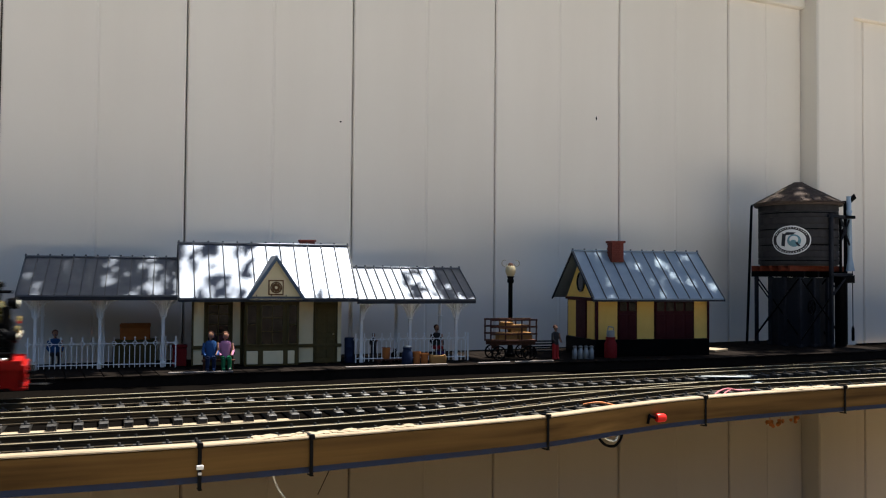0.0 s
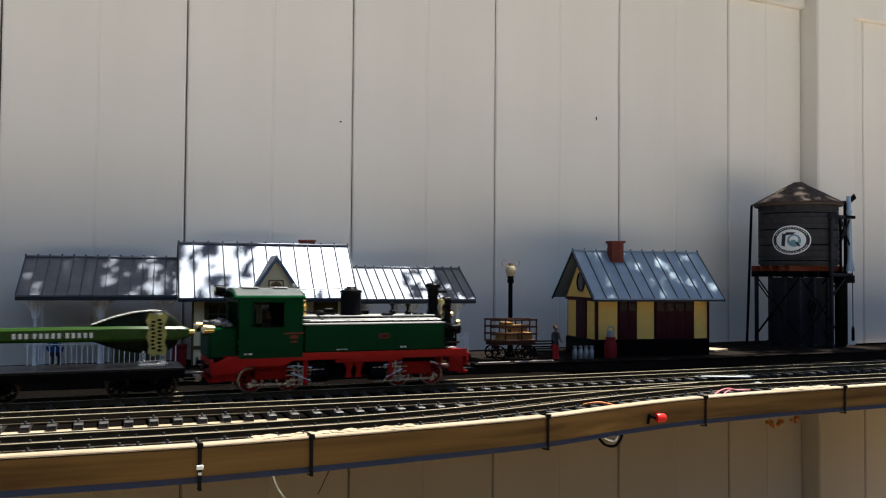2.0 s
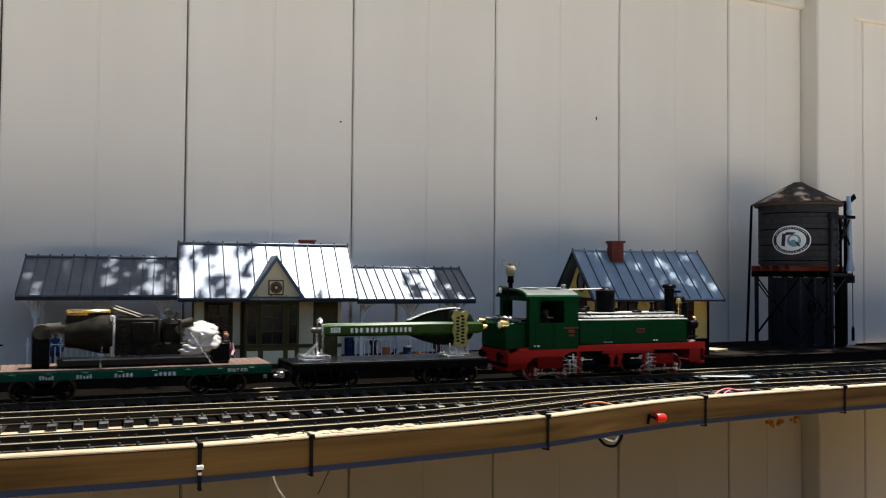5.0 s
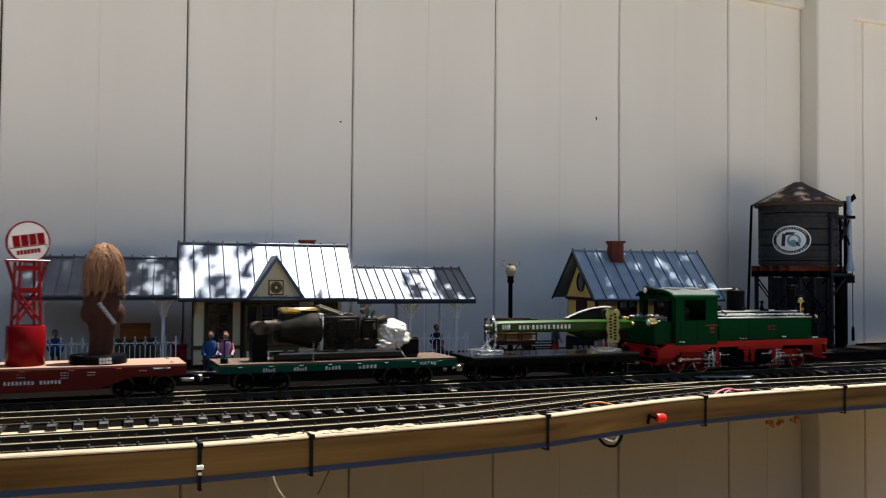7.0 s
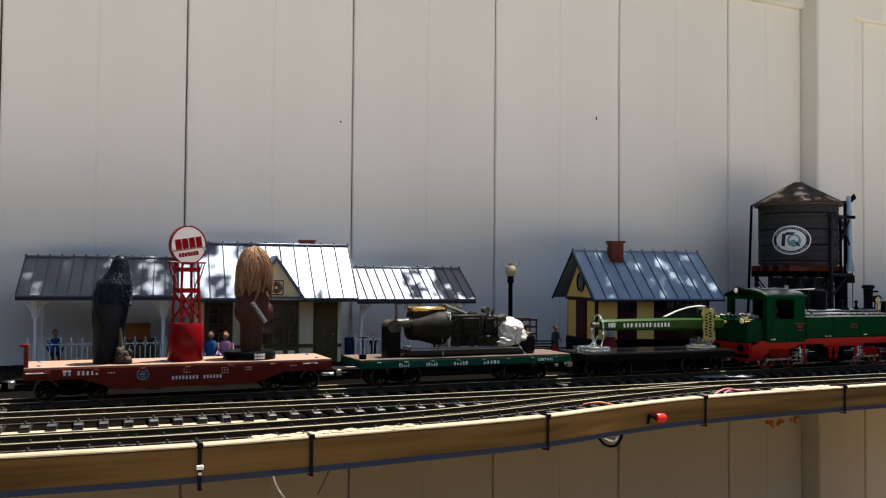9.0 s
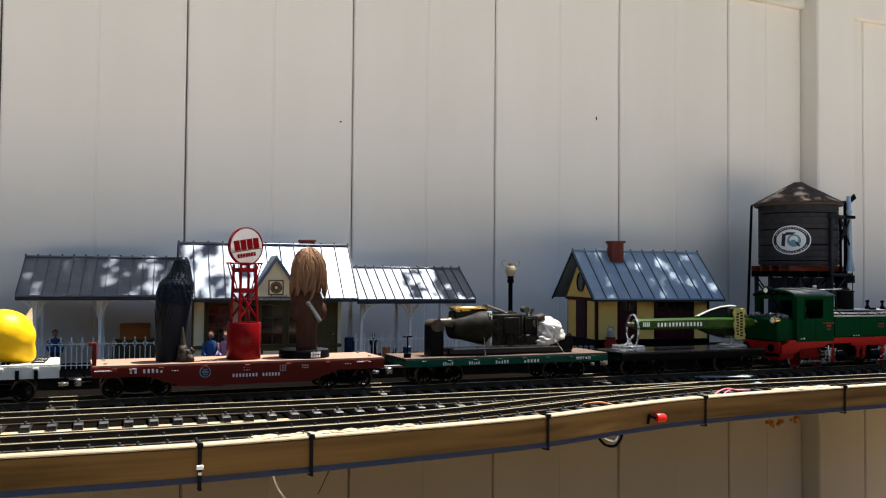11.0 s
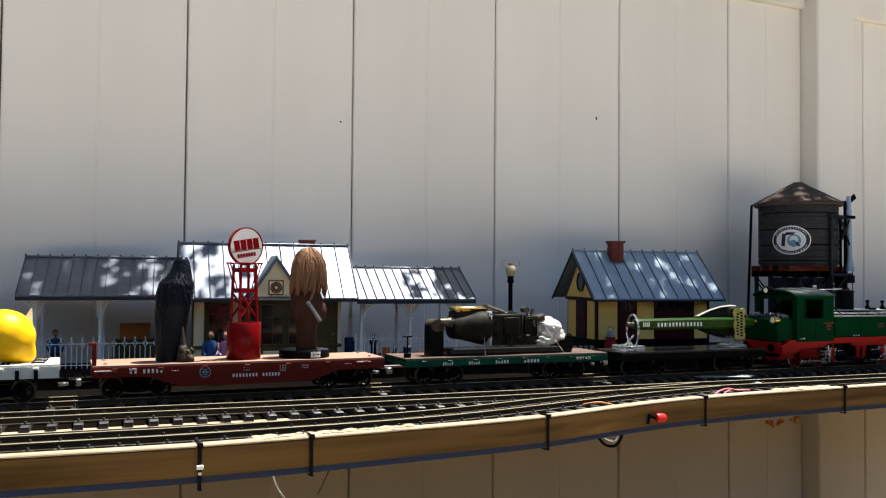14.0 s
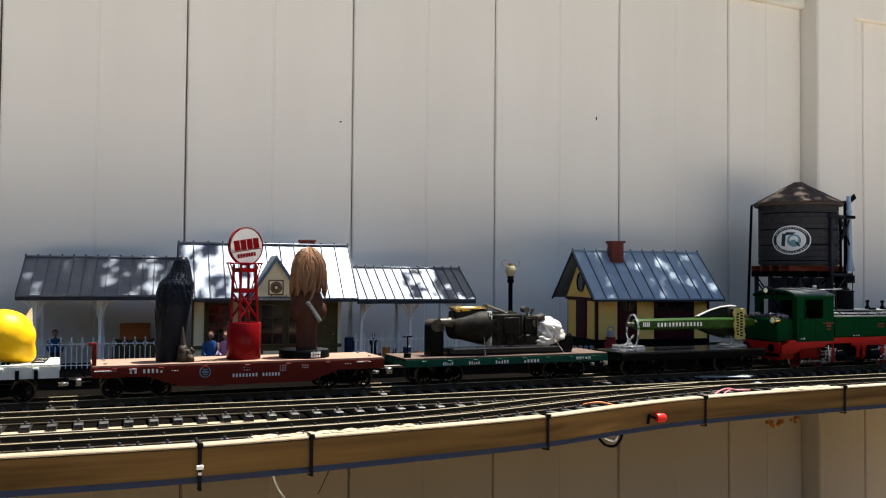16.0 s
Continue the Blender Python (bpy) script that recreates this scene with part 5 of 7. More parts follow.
def bird():
    bm = bmesh.new()
    prof = [(0.0, 0.0165, -0.009), (0.012, 0.0178, -0.009), (0.030, 0.0195, -0.007), (0.060, 0.0222, -0.003), (0.085, 0.0240, -0.001), (0.102, 0.0255, 0.000), (0.114, 0.0240, 0.002), (0.122, 0.0190, 0.005), (0.130, 0.0145, 0.008), (0.140, 0.0122, 0.009), (0.148, 0.0098, 0.009), (0.1535, 0.0050, 0.009)]
    seg, prev = 22, None
    for z, r, dx in prof:
        ring = [bm.verts.new((dx + r * math.cos(2 * math.pi * k / seg), r * 0.86 * math.sin(2 * math.pi * k / seg), z)) for k in range(seg)]
        if prev:
            for k in range(seg):
                bm.faces.new((prev[k], prev[(k + 1) % seg], ring[(k + 1) % seg], ring[k]))
        else:
            bm.faces.new(ring)
        prev = ring
    bm.faces.new(prev)

    def at(z):
        for (a, ra, da), (b, rb, db) in zip(prof, prof[1:]):
            if a <= z <= b:
                f = (z - a) / (b - a)
                return ra + (rb - ra) * f, da + (db - da) * f
        return prof[-1][1], prof[-1][2]
    rr = random.Random(8)
    blob(bm, (0.009, 0, 0.1445), (0.0112, 0.0105, 0.0105), 0.03, 2, 3)
    z, row = 0.150, 0
    while z > 0.083:
        small = z > 0.118
        size = 0.0046 if small else 0.0052 + (0.118 - z) * 0.11
        r, dx = at(z)
        n = max(7, int(2 * math.pi * r / (size * 1.15)))
        for k in range(n):
            a = 2 * math.pi * (k + 0.5 * (row % 2)) / n + rr.uniform(-0.06, 0.06)
            zz = z + rr.uniform(-0.0006, 0.0006)
            p = Vector((dx + r * math.cos(a), r * 0.86 * math.sin(a), zz))
            rot = Euler((0, radians((-14 if small else -22) + rr.uniform(-5, 5)), a)).to_matrix()
            blob(bm, p, (0.0011, size * 0.60, size * 0.80), 0, 1, 2, 0, rot)
        z -= size * 0.78
        row += 1
    # long wing and tail feathers
    for k in range(18):
        a = radians(-175 + 350 * k / 18)
        zc = 0.048 + 0.012 * math.sin(k * 1.7)
        r, dx = at(zc)
        blob(bm, (dx + (r - 0.0007) * math.cos(a), (r - 0.0007) * 0.86 * math.sin(a), zc), (0.0013, 0.0042, 0.034), 0, 1, 2, 0, Euler((0, radians(5), a)).to_matrix())
    for zc, a, n in ((0.078, -118, 5), (0.066, -112, 3)):
        for k in range(n):
            t = radians(a + k * 9)
            r, dx = at(zc - k * 0.006)
            blob(bm, (dx + r * math.cos(t), r * 0.86 * math.sin(t), zc - k * 0.006), (0.0013, 0.0026, 0.0130), 0, 1, 2, 0, Euler((radians(-14), radians(6), t)).to_matrix())
    # beak, tucked to the far side
    rod(bm, (0.012, 0.004, 0.142), (0.020, 0.014, 0.138), 0.004, 0.0006, 8)
    # gnarled stump the bird clasps
    n0 = len(bm.faces)
    for a, b, r0, r1 in (((0.012, -0.010, 0.0), (0.013, -0.011, 0.020), 0.0085, 0.0060), ((0.015, -0.014, 0.010), (0.026, -0.018, 0.0), 0.0065, 0.0040), ((0.010, -0.016, 0.022), (0.025, -0.020, 0.006), 0.0040, 0.0030), ((0.014, -0.012, 0.022), (0.0125, -0.012, 0.052), 0.0045, 0.0015), ((0.024, -0.014, 0.0), (0.026, -0.010, 0.022), 0.0050, 0.0020)):
        rod(bm, a, b, r0, r1, 9)
    for c, r in (((0.016, -0.014, 0.007), 0.0085), ((0.024, -0.015, 0.006), 0.0062), ((0.014, -0.012, 0.020), 0.0062), ((0.020, -0.017, 0.014), 0.0050), ((0.0265, -0.012, 0.016), 0.0042)):
        blob(bm, c, (r, r, r * 1.1), 0.45, 2.2, 3, int(r * 1e4))
    bm.faces.ensure_lookup_table()
    for f in bm.faces[n0:]:
        f.material_index = 1
    return bm


crow = part("bird_statue", bird(), FEATHER)
crow.data.materials.append(STUMP)
tagged(crow, "black resin bird statue standing on the red car deck", "statue")
MOVING.append((crow, -1.213 - 0.101, DECK, (-0.012, -12)))

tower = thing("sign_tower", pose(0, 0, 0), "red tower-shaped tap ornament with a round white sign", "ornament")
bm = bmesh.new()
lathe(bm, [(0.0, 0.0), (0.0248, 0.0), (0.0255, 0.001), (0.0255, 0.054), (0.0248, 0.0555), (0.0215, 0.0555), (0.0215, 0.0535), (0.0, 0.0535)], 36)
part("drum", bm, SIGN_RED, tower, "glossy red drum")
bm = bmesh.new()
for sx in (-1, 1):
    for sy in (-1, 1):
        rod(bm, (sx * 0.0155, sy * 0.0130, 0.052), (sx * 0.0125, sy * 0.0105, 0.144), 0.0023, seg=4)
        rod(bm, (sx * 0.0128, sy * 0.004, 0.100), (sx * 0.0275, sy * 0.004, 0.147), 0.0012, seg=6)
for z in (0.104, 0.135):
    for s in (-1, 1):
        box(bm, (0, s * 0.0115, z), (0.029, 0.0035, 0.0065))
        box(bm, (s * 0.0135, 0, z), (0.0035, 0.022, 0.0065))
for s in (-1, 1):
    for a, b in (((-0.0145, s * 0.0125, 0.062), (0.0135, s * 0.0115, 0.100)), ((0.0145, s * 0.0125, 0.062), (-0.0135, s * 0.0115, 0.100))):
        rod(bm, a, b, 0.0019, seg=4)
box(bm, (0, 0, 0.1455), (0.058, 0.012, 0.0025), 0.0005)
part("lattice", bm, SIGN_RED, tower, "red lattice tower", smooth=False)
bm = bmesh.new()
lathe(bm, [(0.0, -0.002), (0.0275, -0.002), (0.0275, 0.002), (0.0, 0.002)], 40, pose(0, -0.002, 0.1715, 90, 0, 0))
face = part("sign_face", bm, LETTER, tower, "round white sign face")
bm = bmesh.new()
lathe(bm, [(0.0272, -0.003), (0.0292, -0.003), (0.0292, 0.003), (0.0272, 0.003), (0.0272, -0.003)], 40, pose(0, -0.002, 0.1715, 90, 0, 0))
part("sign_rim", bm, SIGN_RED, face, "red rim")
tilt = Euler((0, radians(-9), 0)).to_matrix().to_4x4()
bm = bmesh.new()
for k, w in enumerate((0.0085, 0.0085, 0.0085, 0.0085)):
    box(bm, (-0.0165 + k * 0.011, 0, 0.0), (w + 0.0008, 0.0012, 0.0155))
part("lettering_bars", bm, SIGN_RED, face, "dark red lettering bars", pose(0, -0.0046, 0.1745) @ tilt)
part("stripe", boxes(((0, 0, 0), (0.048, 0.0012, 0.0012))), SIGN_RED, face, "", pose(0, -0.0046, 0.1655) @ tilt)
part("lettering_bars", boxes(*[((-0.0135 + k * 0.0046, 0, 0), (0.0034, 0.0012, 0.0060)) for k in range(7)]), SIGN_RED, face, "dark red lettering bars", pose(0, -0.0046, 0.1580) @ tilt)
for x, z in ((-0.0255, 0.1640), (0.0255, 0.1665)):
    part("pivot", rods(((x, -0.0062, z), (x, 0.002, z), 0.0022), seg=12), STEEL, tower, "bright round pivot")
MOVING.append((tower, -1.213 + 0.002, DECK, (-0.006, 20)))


def hairy_figure():
    """A plain long-haired brown figurine, one mesh: narrow column body and a mane of wavy locks."""
    bm = bmesh.new()
    lathe(bm, [(0.0, 0.0), (0.0175, 0.0), (0.0165, 0.012), (0.0165, 0.030), (0.0190, 0.042), (0.0245, 0.052), (0.0270, 0.062), (0.0255, 0.078), (0.020, 0.090), (0.0, 0.096)], 26, Matrix.Diagonal((1, 0.82, 1, 1)))
    blob(bm, (-0.0190, -0.004, 0.060), (0.0100, 0.011, 0.0155), 0.10, 3, 3, 1), blob(bm, (0.0205, -0.004, 0.059), (0.0105, 0.011, 0.0155), 0.10, 3, 3, 2)
    n0 = len(bm.faces)
    blob(bm, (0.0025, 0, 0.1150), (0.0235, 0.0225, 0.0385), 0.05, 2.5, 3, 3)
    rr = random.Random(11)
    for k in range(150):
        a = 2 * math.pi * (k * 0.618 % 1.0)
        start = 0.05 + 1.25 * (k / 150) ** 0.8
        stop = min(start + rr.uniform(0.9, 1.5), rr.uniform(2.25, 2.75))
        sway, wave, phase = rr.uniform(-0.3, 0.3), rr.uniform(0.05, 0.16), rr.uniform(0, 6.28)
        fat = rr.uniform(0.0026, 0.0040)
        pts = []
        for i in range(8):
            f = i / 7
            th = start + (stop - start) * f
            lift = 1.0 + 0.03 * math.sin(k * 1.3) + (0.10 * f * (th - 1.3) if th > 1.3 else 0)
            aa = a + sway * f + wave * math.sin(5.5 * f + phase)
            flat = math.sin(min(th, 1.62))
            pts.append(Vector((0.0025 + 0.0250 * lift * flat * math.cos(aa), 0.0238 * lift * flat * math.sin(aa), 0.116 + (0.0415 * lift * math.cos(th) if th < 1.57 else -(th - 1.57) * 0.040))))
        for i, (p, q) in enumerate(zip(pts, pts[1:])):
            taper = lambda j: fat * (0.45 + 0.55 * math.sin(math.pi * (0.18 + 0.72 * j / 7)))
            rod(bm, p, q, taper(i), taper(i + 1) if i < 6 else 0.0006, 6)
    bm.faces.ensure_lookup_table()
    for f in bm.faces[n0:]:
        f.material_index = 1
    # plain slanting strap with pale squares
    for i in range(6):
        f = i / 6
        x, z = -0.006 + 0.0225 * f, 0.072 - 0.031 * f
        y = -0.0225 + 0.006 * max(0, f - 0.4) + 0.002 * (1 - f)
        n0 = len(bm.faces)
        rot = Euler((0, radians(54), 0)).to_matrix()
        box(bm, (x, y, z), (0.0064, 0.0040, 0.0062), 0.0004, rot)
        bm.faces.ensure_lookup_table()
        for g in bm.faces[n0:]:
            g.material_index = 3
        n0 = len(bm.faces)
        for side in (-1, 1):
            box(bm, Vector((x, y - 0.0022, z)) + rot @ Vector((0, 0, side * 0.0017)), (0.0030, 0.0012, 0.0015), 0, rot)
        bm.faces.ensure_lookup_table()
        for g in bm.faces[n0:]:
            g.material_index = 2
    return bm


figure_ = part("figurine", hairy_figure(), FUR)
for m_ in (HAIR, MILK_GREY, BLACK):
    figure_.data.materials.append(m_)
doll = tagged(figure_, "plain brown long-haired figurine on a black stand", "figurine")
MOVING.append((doll, -1.213 + 0.1005, DECK + 0.0125, (-0.004, 8)))
bm = bmesh.new()
lathe(bm, [(0.0, 0.0), (0.0390, 0.0), (0.0395, 0.002), (0.0390, 0.010), (0.0375, 0.0120), (0.0, 0.0120)], 40)
stand = thing("figurine_stand", pose(0, 0, 0), "round glossy black display stand", "stand")
part("disc", bm, BLACK, stand)
bm = bmesh.new()
for j, n in ((0.0080, 4), (0.0035, 4)):
    for k in range(n):
        a = radians(-86 + (k - 1.5) * 6.2)
        box(bm, (0.0396 * math.cos(a), 0.0396 * math.sin(a), j), (0.0008, 0.0034, 0.0036), 0, Euler((0, 0, a)).to_matrix())
part("lettering_bars", bm, LETTER, stand, "white lettering bars")
MOVING.append((stand, -1.213 + 0.0970, DECK + 0.0003, (-0.004, 8)))

# lemon with a folded white card behind it
bm = bmesh.new()
v = bmesh.ops.create_icosphere(bm, subdivisions=4, radius=1.0)["verts"]
for q in v:
    tip = max(0.0, q.co.x - 0.86) * 1.9 + max(0.0, -q.co.x - 0.9) * 1.3
    k = 1 + 0.03 * noise.noise(q.co * 2.3) + 0.008 * noise.noise(q.co * 11)
    q.co = Euler((0, radians(48), 0)).to_matrix() @ Vector((q.co.x * 0.0385 * (1 + tip) * k, q.co.y * 0.0340 * k, q.co.z * 0.0345 * k))
lemon = tagged(part("lemon", bm, LEMON), "bright yellow lemon riding on the ivory car", "lemon")
MOVING.append((lemon, -1.668 + 0.133, RAILHEAD + 0.0545 + 0.0368, (-0.012, 0)))
bm = bmesh.new()
prism(bm, [(-0.010, 0.0), (0.009, 0.0), (0.007, 0.030), (0.004, 0.072), (0.0025, 0.073), (-0.007, 0.058)], -0.0010, 0.0010, "y")
card = tagged(part("white_card", bm, WHITE, smooth=False), "pointed white card standing behind the lemon", "card")
MOVING.append((card, -1.668 + 0.158, RAILHEAD + 0.0547, (0.028, 0)))

# tap ornament in the shape of an old engine on the green car
load = thing("engine_ornament", pose(0, 0, 0), "dark bronze machine-shaped tap ornament lashed to the car", "ornament")
part("plank_base", boxes(((0.010, 0, 0.0060), (0.236, 0.034, 0.0120)), bevel=0.001), GLOSS_BLACK, load, "black board")
part("plank_edge", boxes(((0.000, -0.0176, 0.0110), (0.200, 0.0012, 0.0020))), PLATE_GREY, load, "pale worn board edge")
bm = bmesh.new()
prism(bm, [(-0.140, 0.0), (-0.117, 0.0), (-0.117, 0.050), (-0.121, 0.055), (-0.136, 0.055), (-0.140, 0.050)], -0.014, 0.014, "y")
part("end_block", bm, BLACK, load, "black upright block", smooth=False)
bm = bmesh.new()
lathe(bm, [(0.0, -0.122), (0.0075, -0.122), (0.0080, -0.110), (0.0100, -0.100), (0.0100, -0.092), (0.006, -0.092)], 18, pose(0, -0.008, 0.063, 0, 90, 0))
part("nozzle", bm, PEWTER, load, "bright turned nozzle")
bm = bmesh.new()
rod(bm, (-0.128, -0.0150, 0.0570), (-0.128, 0.0150, 0.0570), 0.0115, seg=20)
box(bm, (-0.122, 0, 0.0540), (0.014, 0.030, 0.016), 0.002)
part("clamp_cap", bm, STUMP, load, "worn brown rounded clamp cap")
bm = bmesh.new()
lathe(bm, [(0.0, -0.099), (0.0215, -0.099), (0.0230, -0.095), (0.0250, -0.080), (0.0300, -0.062), (0.0335, -0.050), (0.0335, -0.036), (0.0, -0.036)], 36, pose(0, 0, 0.0535, 0, 90, 0))
box(bm, (-0.066, 0, 0.0760), (0.062, 0.030, 0.016), 0.003)
part("boiler", bm, BRONZE, load, "dark tarnished flared barrel")
part("brass_top", boxes(((-0.068, -0.002, 0.0885), (0.060, 0.026, 0.0070)), ((-0.082, -0.013, 0.0850), (0.030, 0.004, 0.004)), bevel=0.0022), GOLD, load, "bright brass top piece")
bm = bmesh.new()
box(bm, (-0.0365, 0, 0.0500), (0.006, 0.054, 0.066), 0.0015)
for k in range(7):
    rod(bm, (-0.0365, -0.0265, 0.0215 + k * 0.0095), (-0.0365, -0.0295, 0.0215 + k * 0.0095), 0.0019, seg=7)
part("flange", bm, PLATE_GREY, load, "pale worn bolted flange")
bm = bmesh.new()
box(bm, (-0.002, 0, 0.048), (0.062, 0.044, 0.060), 0.003)
box(bm, (0.0050, -0.0230, 0.0545), (0.031, 0.004, 0.034), 0.0015)
for z in (0.043, 0.0545, 0.066):
    box(bm, (0.0050, -0.0254, z), (0.027, 0.0015, 0.0016))
box(bm, (0.052, 0, 0.0270), (0.066, 0.036, 0.020), 0.003)
box(bm, (0.044, 0.002, 0.0520), (0.026, 0.030, 0.036), 0.002)
for x in (0.034, 0.056):
    box(bm, (x, -0.0175, 0.0500), (0.0028, 0.004, 0.046), 0.0006)
box(bm, (0.045, -0.0175, 0.0710), (0.026, 0.004, 0.0030), 0.0006)
part("engine_block", bm, BRONZE, load, "dark cast block")
for x, z, r in ((-0.0225, 0.0580, 0.0105), (-0.0215, 0.0300, 0.0125), (0.004, 0.0270, 0.0100), (0.026, 0.0265, 0.0090)):
    bm = bmesh.new()
    lathe(bm, [(r, 0.0), (r, 0.004), (r * 0.75, 0.004), (r * 0.7, 0.002), (r * 0.35, 0.002), (r * 0.3, 0.005), (0.0, 0.005)], 18, pose(x, -0.0215, z, 90, 0, 0))
    part("gear_wheel", bm, BRONZE, load, "cast gear wheel")
FITTINGS = (((-0.036, -0.010, 0.0930), (-0.004, -0.014, 0.0800), 0.0026), ((-0.032, 0.006, 0.0960), (0.004, 0.004, 0.0810), 0.0022), ((-0.037, -0.006, 0.082), (-0.037, -0.006, 0.0960), 0.0045), ((-0.030, -0.012, 0.0800), (0.002, -0.012, 0.0790), 0.0018), ((0.012, -0.008, 0.078), (0.012, -0.008, 0.0815), 0.0095), ((0.012, -0.008, 0.0815), (0.012, -0.008, 0.0830), 0.0040), ((0.030, -0.006, 0.0730), (0.058, -0.006, 0.0730), 0.0020), ((0.044, -0.006, 0.0730), (0.044, -0.006, 0.0815), 0.0024), ((0.041, -0.010, 0.0850), (0.041, 0.004, 0.0850), 0.0060), ((0.052, -0.006, 0.0760), (0.055, -0.006, 0.0865), 0.0030), ((0.056, -0.012, 0.0580), (0.056, -0.018, 0.0580), 0.0062))
for a, b, r in FITTINGS:
    part("fitting", rods((a, b, r), seg=12), PEWTER, load, "grey metal fitting")
bm = bmesh.new()
rod(bm, (0.050, -0.004, 0.0640), (0.076, -0.004, 0.0700), 0.0060, 0.0082, 16)
part("funnel", bm, STUMP, load, "brown tapering funnel in the steam")
bm = bmesh.new()
for c, s, k in (((0.087, 0, 0.0520), (0.0275, 0.023, 0.0285), 1), ((0.098, -0.004, 0.0400), (0.0190, 0.019, 0.0210), 2), ((0.074, -0.010, 0.0300), (0.0210, 0.016, 0.0130), 3), ((0.084, 0.002, 0.0660), (0.0200, 0.017, 0.0150), 4), ((0.100, 0.0, 0.0590), (0.0130, 0.014, 0.0150), 5)):
    blob(bm, c, s, 0.30, 1.9, 4, k)
rr = random.Random(31)
for k in range(12):
    a, u = rr.uniform(0, 6.28), rr.uniform(-0.7, 0.9)
    blob(bm, (0.088 + 0.021 * math.cos(a) * math.sqrt(1 - u * u), 0.018 * math.sin(a) * math.sqrt(1 - u * u), 0.050 + 0.021 * u), [rr.uniform(0.007, 0.011)] * 3, 0.35, 2, 3, k)
part("steam_cloud", bm, SMOKE, load, "lumpy white steam cloud")
part("tail_block", boxes(((0.116, 0, 0.017), (0.026, 0.036, 0.026)), ((0.122, 0, 0.031), (0.018, 0.022, 0.003)), bevel=0.001), BLACK, load)
for run in (((0.070, -0.021, 0.048), (0.100, -0.038, 0.001), 0.00024), ((-0.050, -0.030, 0.030), (-0.052, -0.038, 0.001), 0.00022)):
    part("lashing", rods(run, seg=5), LETTER, load, "thin pale lashing thread")
for piece in load.children:
    squat = 0.74 if piece.name.startswith("steam_cloud") else 1.0 if piece.name.startswith(("plank", "tail_block", "end_block", "lashing")) else 0.88
    piece.data.transform(Matrix.Diagonal((1, 1, squat, 1)))
MOVING.append((load, -0.7845 + 0.015, DECK - 0.0038, (-0.010, 0)))

# green tap handle on clear stands
tap = thing("tap_handle", pose(0, 0, 0), "long green tap handle lying on clear acrylic stands", "tap handle")
bm = bmesh.new()
sections = [(-0.134, 0.0045, 0.0045), (-0.131, 0.0085, 0.0085), (-0.120, 0.0100, 0.0100), (0.055, 0.0115, 0.0110), (0.140, 0.0100, 0.0095), (0.150, 0.006, 0.006)]
prev = None
for x, hy, hz in sections:
    c = 0.0035 if hy > 0.008 else 0.001
    ring = [bm.verts.new((x, y, 0.0470 + z)) for y, z in ((-hy, -hz + c), (-hy, hz - c), (-hy + c, hz), (hy - c, hz), (hy, hz - c), (hy, -hz + c), (hy - c, -hz), (-hy + c, -hz))]
    if prev:
        for k in range(8):
            bm.faces.new((prev[k], prev[(k + 1) % 8], ring[(k + 1) % 8], ring[k]))
    else:
        bm.faces.new(ring)
    prev = ring
bm.faces.new(prev)
handle = part("green_bar", bm, TAP_GREEN, tap, "glossy green bar")
bars(handle, LETTER, "lettering_bars", -0.088, -0.0114, 0.0462, (0.0052,) * 3 + (0.0001,) + (0.0052,) * 5 + (0.0001,) + (0.0052,) * 5, 0.0072, 0.0026)
bars(handle, LETTER, "leaf_mark", -0.120, -0.0106, 0.0470, (0.004, 0.0035, 0.003, 0.004), 0.008, 0.0005)
bm = bmesh.new()
prev = None
for x, r in ((0.000, 0.004), (0.020, 0.014), (0.045, 0.023), (0.070, 0.0290), (0.095, 0.0315), (0.118, 0.0290), (0.132, 0.020), (0.138, 0.008)):
    ring = [bm.verts.new((x, 0.006 + 0.007 * math.cos(2 * math.pi * k / 20), 0.0480 + r * math.sin(2 * math.pi * k / 20))) for k in range(20)]
    if prev:
        for k in range(20):
            bm.faces.new((prev[k], prev[(k + 1) % 20], ring[(k + 1) % 20], ring[k]))
    else:
        bm.faces.new(ring)
    prev = ring
bm.faces.new(prev)
paddle = part("dark_paddle", bm, TAP_DARK, tap, "dark leaf-shaped paddle")
# row of beads in pale grey paints the sun catching the ridged edge
bm = bmesh.new()
for k in range(15):
    x = 0.018 + 0.0062 * k
    r = np.interp(x, (0.0, 0.020, 0.045, 0.070, 0.095, 0.118), (0.004, 0.014, 0.023, 0.0290, 0.0315, 0.0290))
    blob(bm, (x, 0.003, 0.0485 + r), (0.0050, 0.0045, 0.0016), 0.2, 3, 2, k, Euler((0, radians(-14), 0)).to_matrix())
part("leaf_ridge", bm, PLATE_GREY, paddle, "ridged leaf edge, sun highlight put into its pale colour")
part("dark_cap", boxes(((0.102, 0.004, 0.0480), (0.036, 0.018, 0.062)), bevel=0.006), TAP_DARK, paddle, "dark squared end of the paddle")
bm = bmesh.new()
prism(bm, [(0.090, 0.019), (0.097, 0.014), (0.104, 0.017), (0.113, 0.015), (0.117, 0.024), (0.113, 0.034), (0.116, 0.046), (0.113, 0.060), (0.117, 0.072), (0.112, 0.076), (0.104, 0.074), (0.092, 0.077), (0.087, 0.066), (0.091, 0.054), (0.088, 0.042), (0.092, 0.030)], -0.0170, -0.0140, "y")
tag = part("yellow_tag", bm, TAG_YELLOW, tap, "ragged yellow tag with dark lettering", smooth=False)
bm = bmesh.new()
for k in range(9):
    box(bm, (0.1060 + 0.0007 * math.sin(k * 2.1), -0.0172, 0.023 + k * 0.0055), (0.0060, 0.0008, 0.0036))
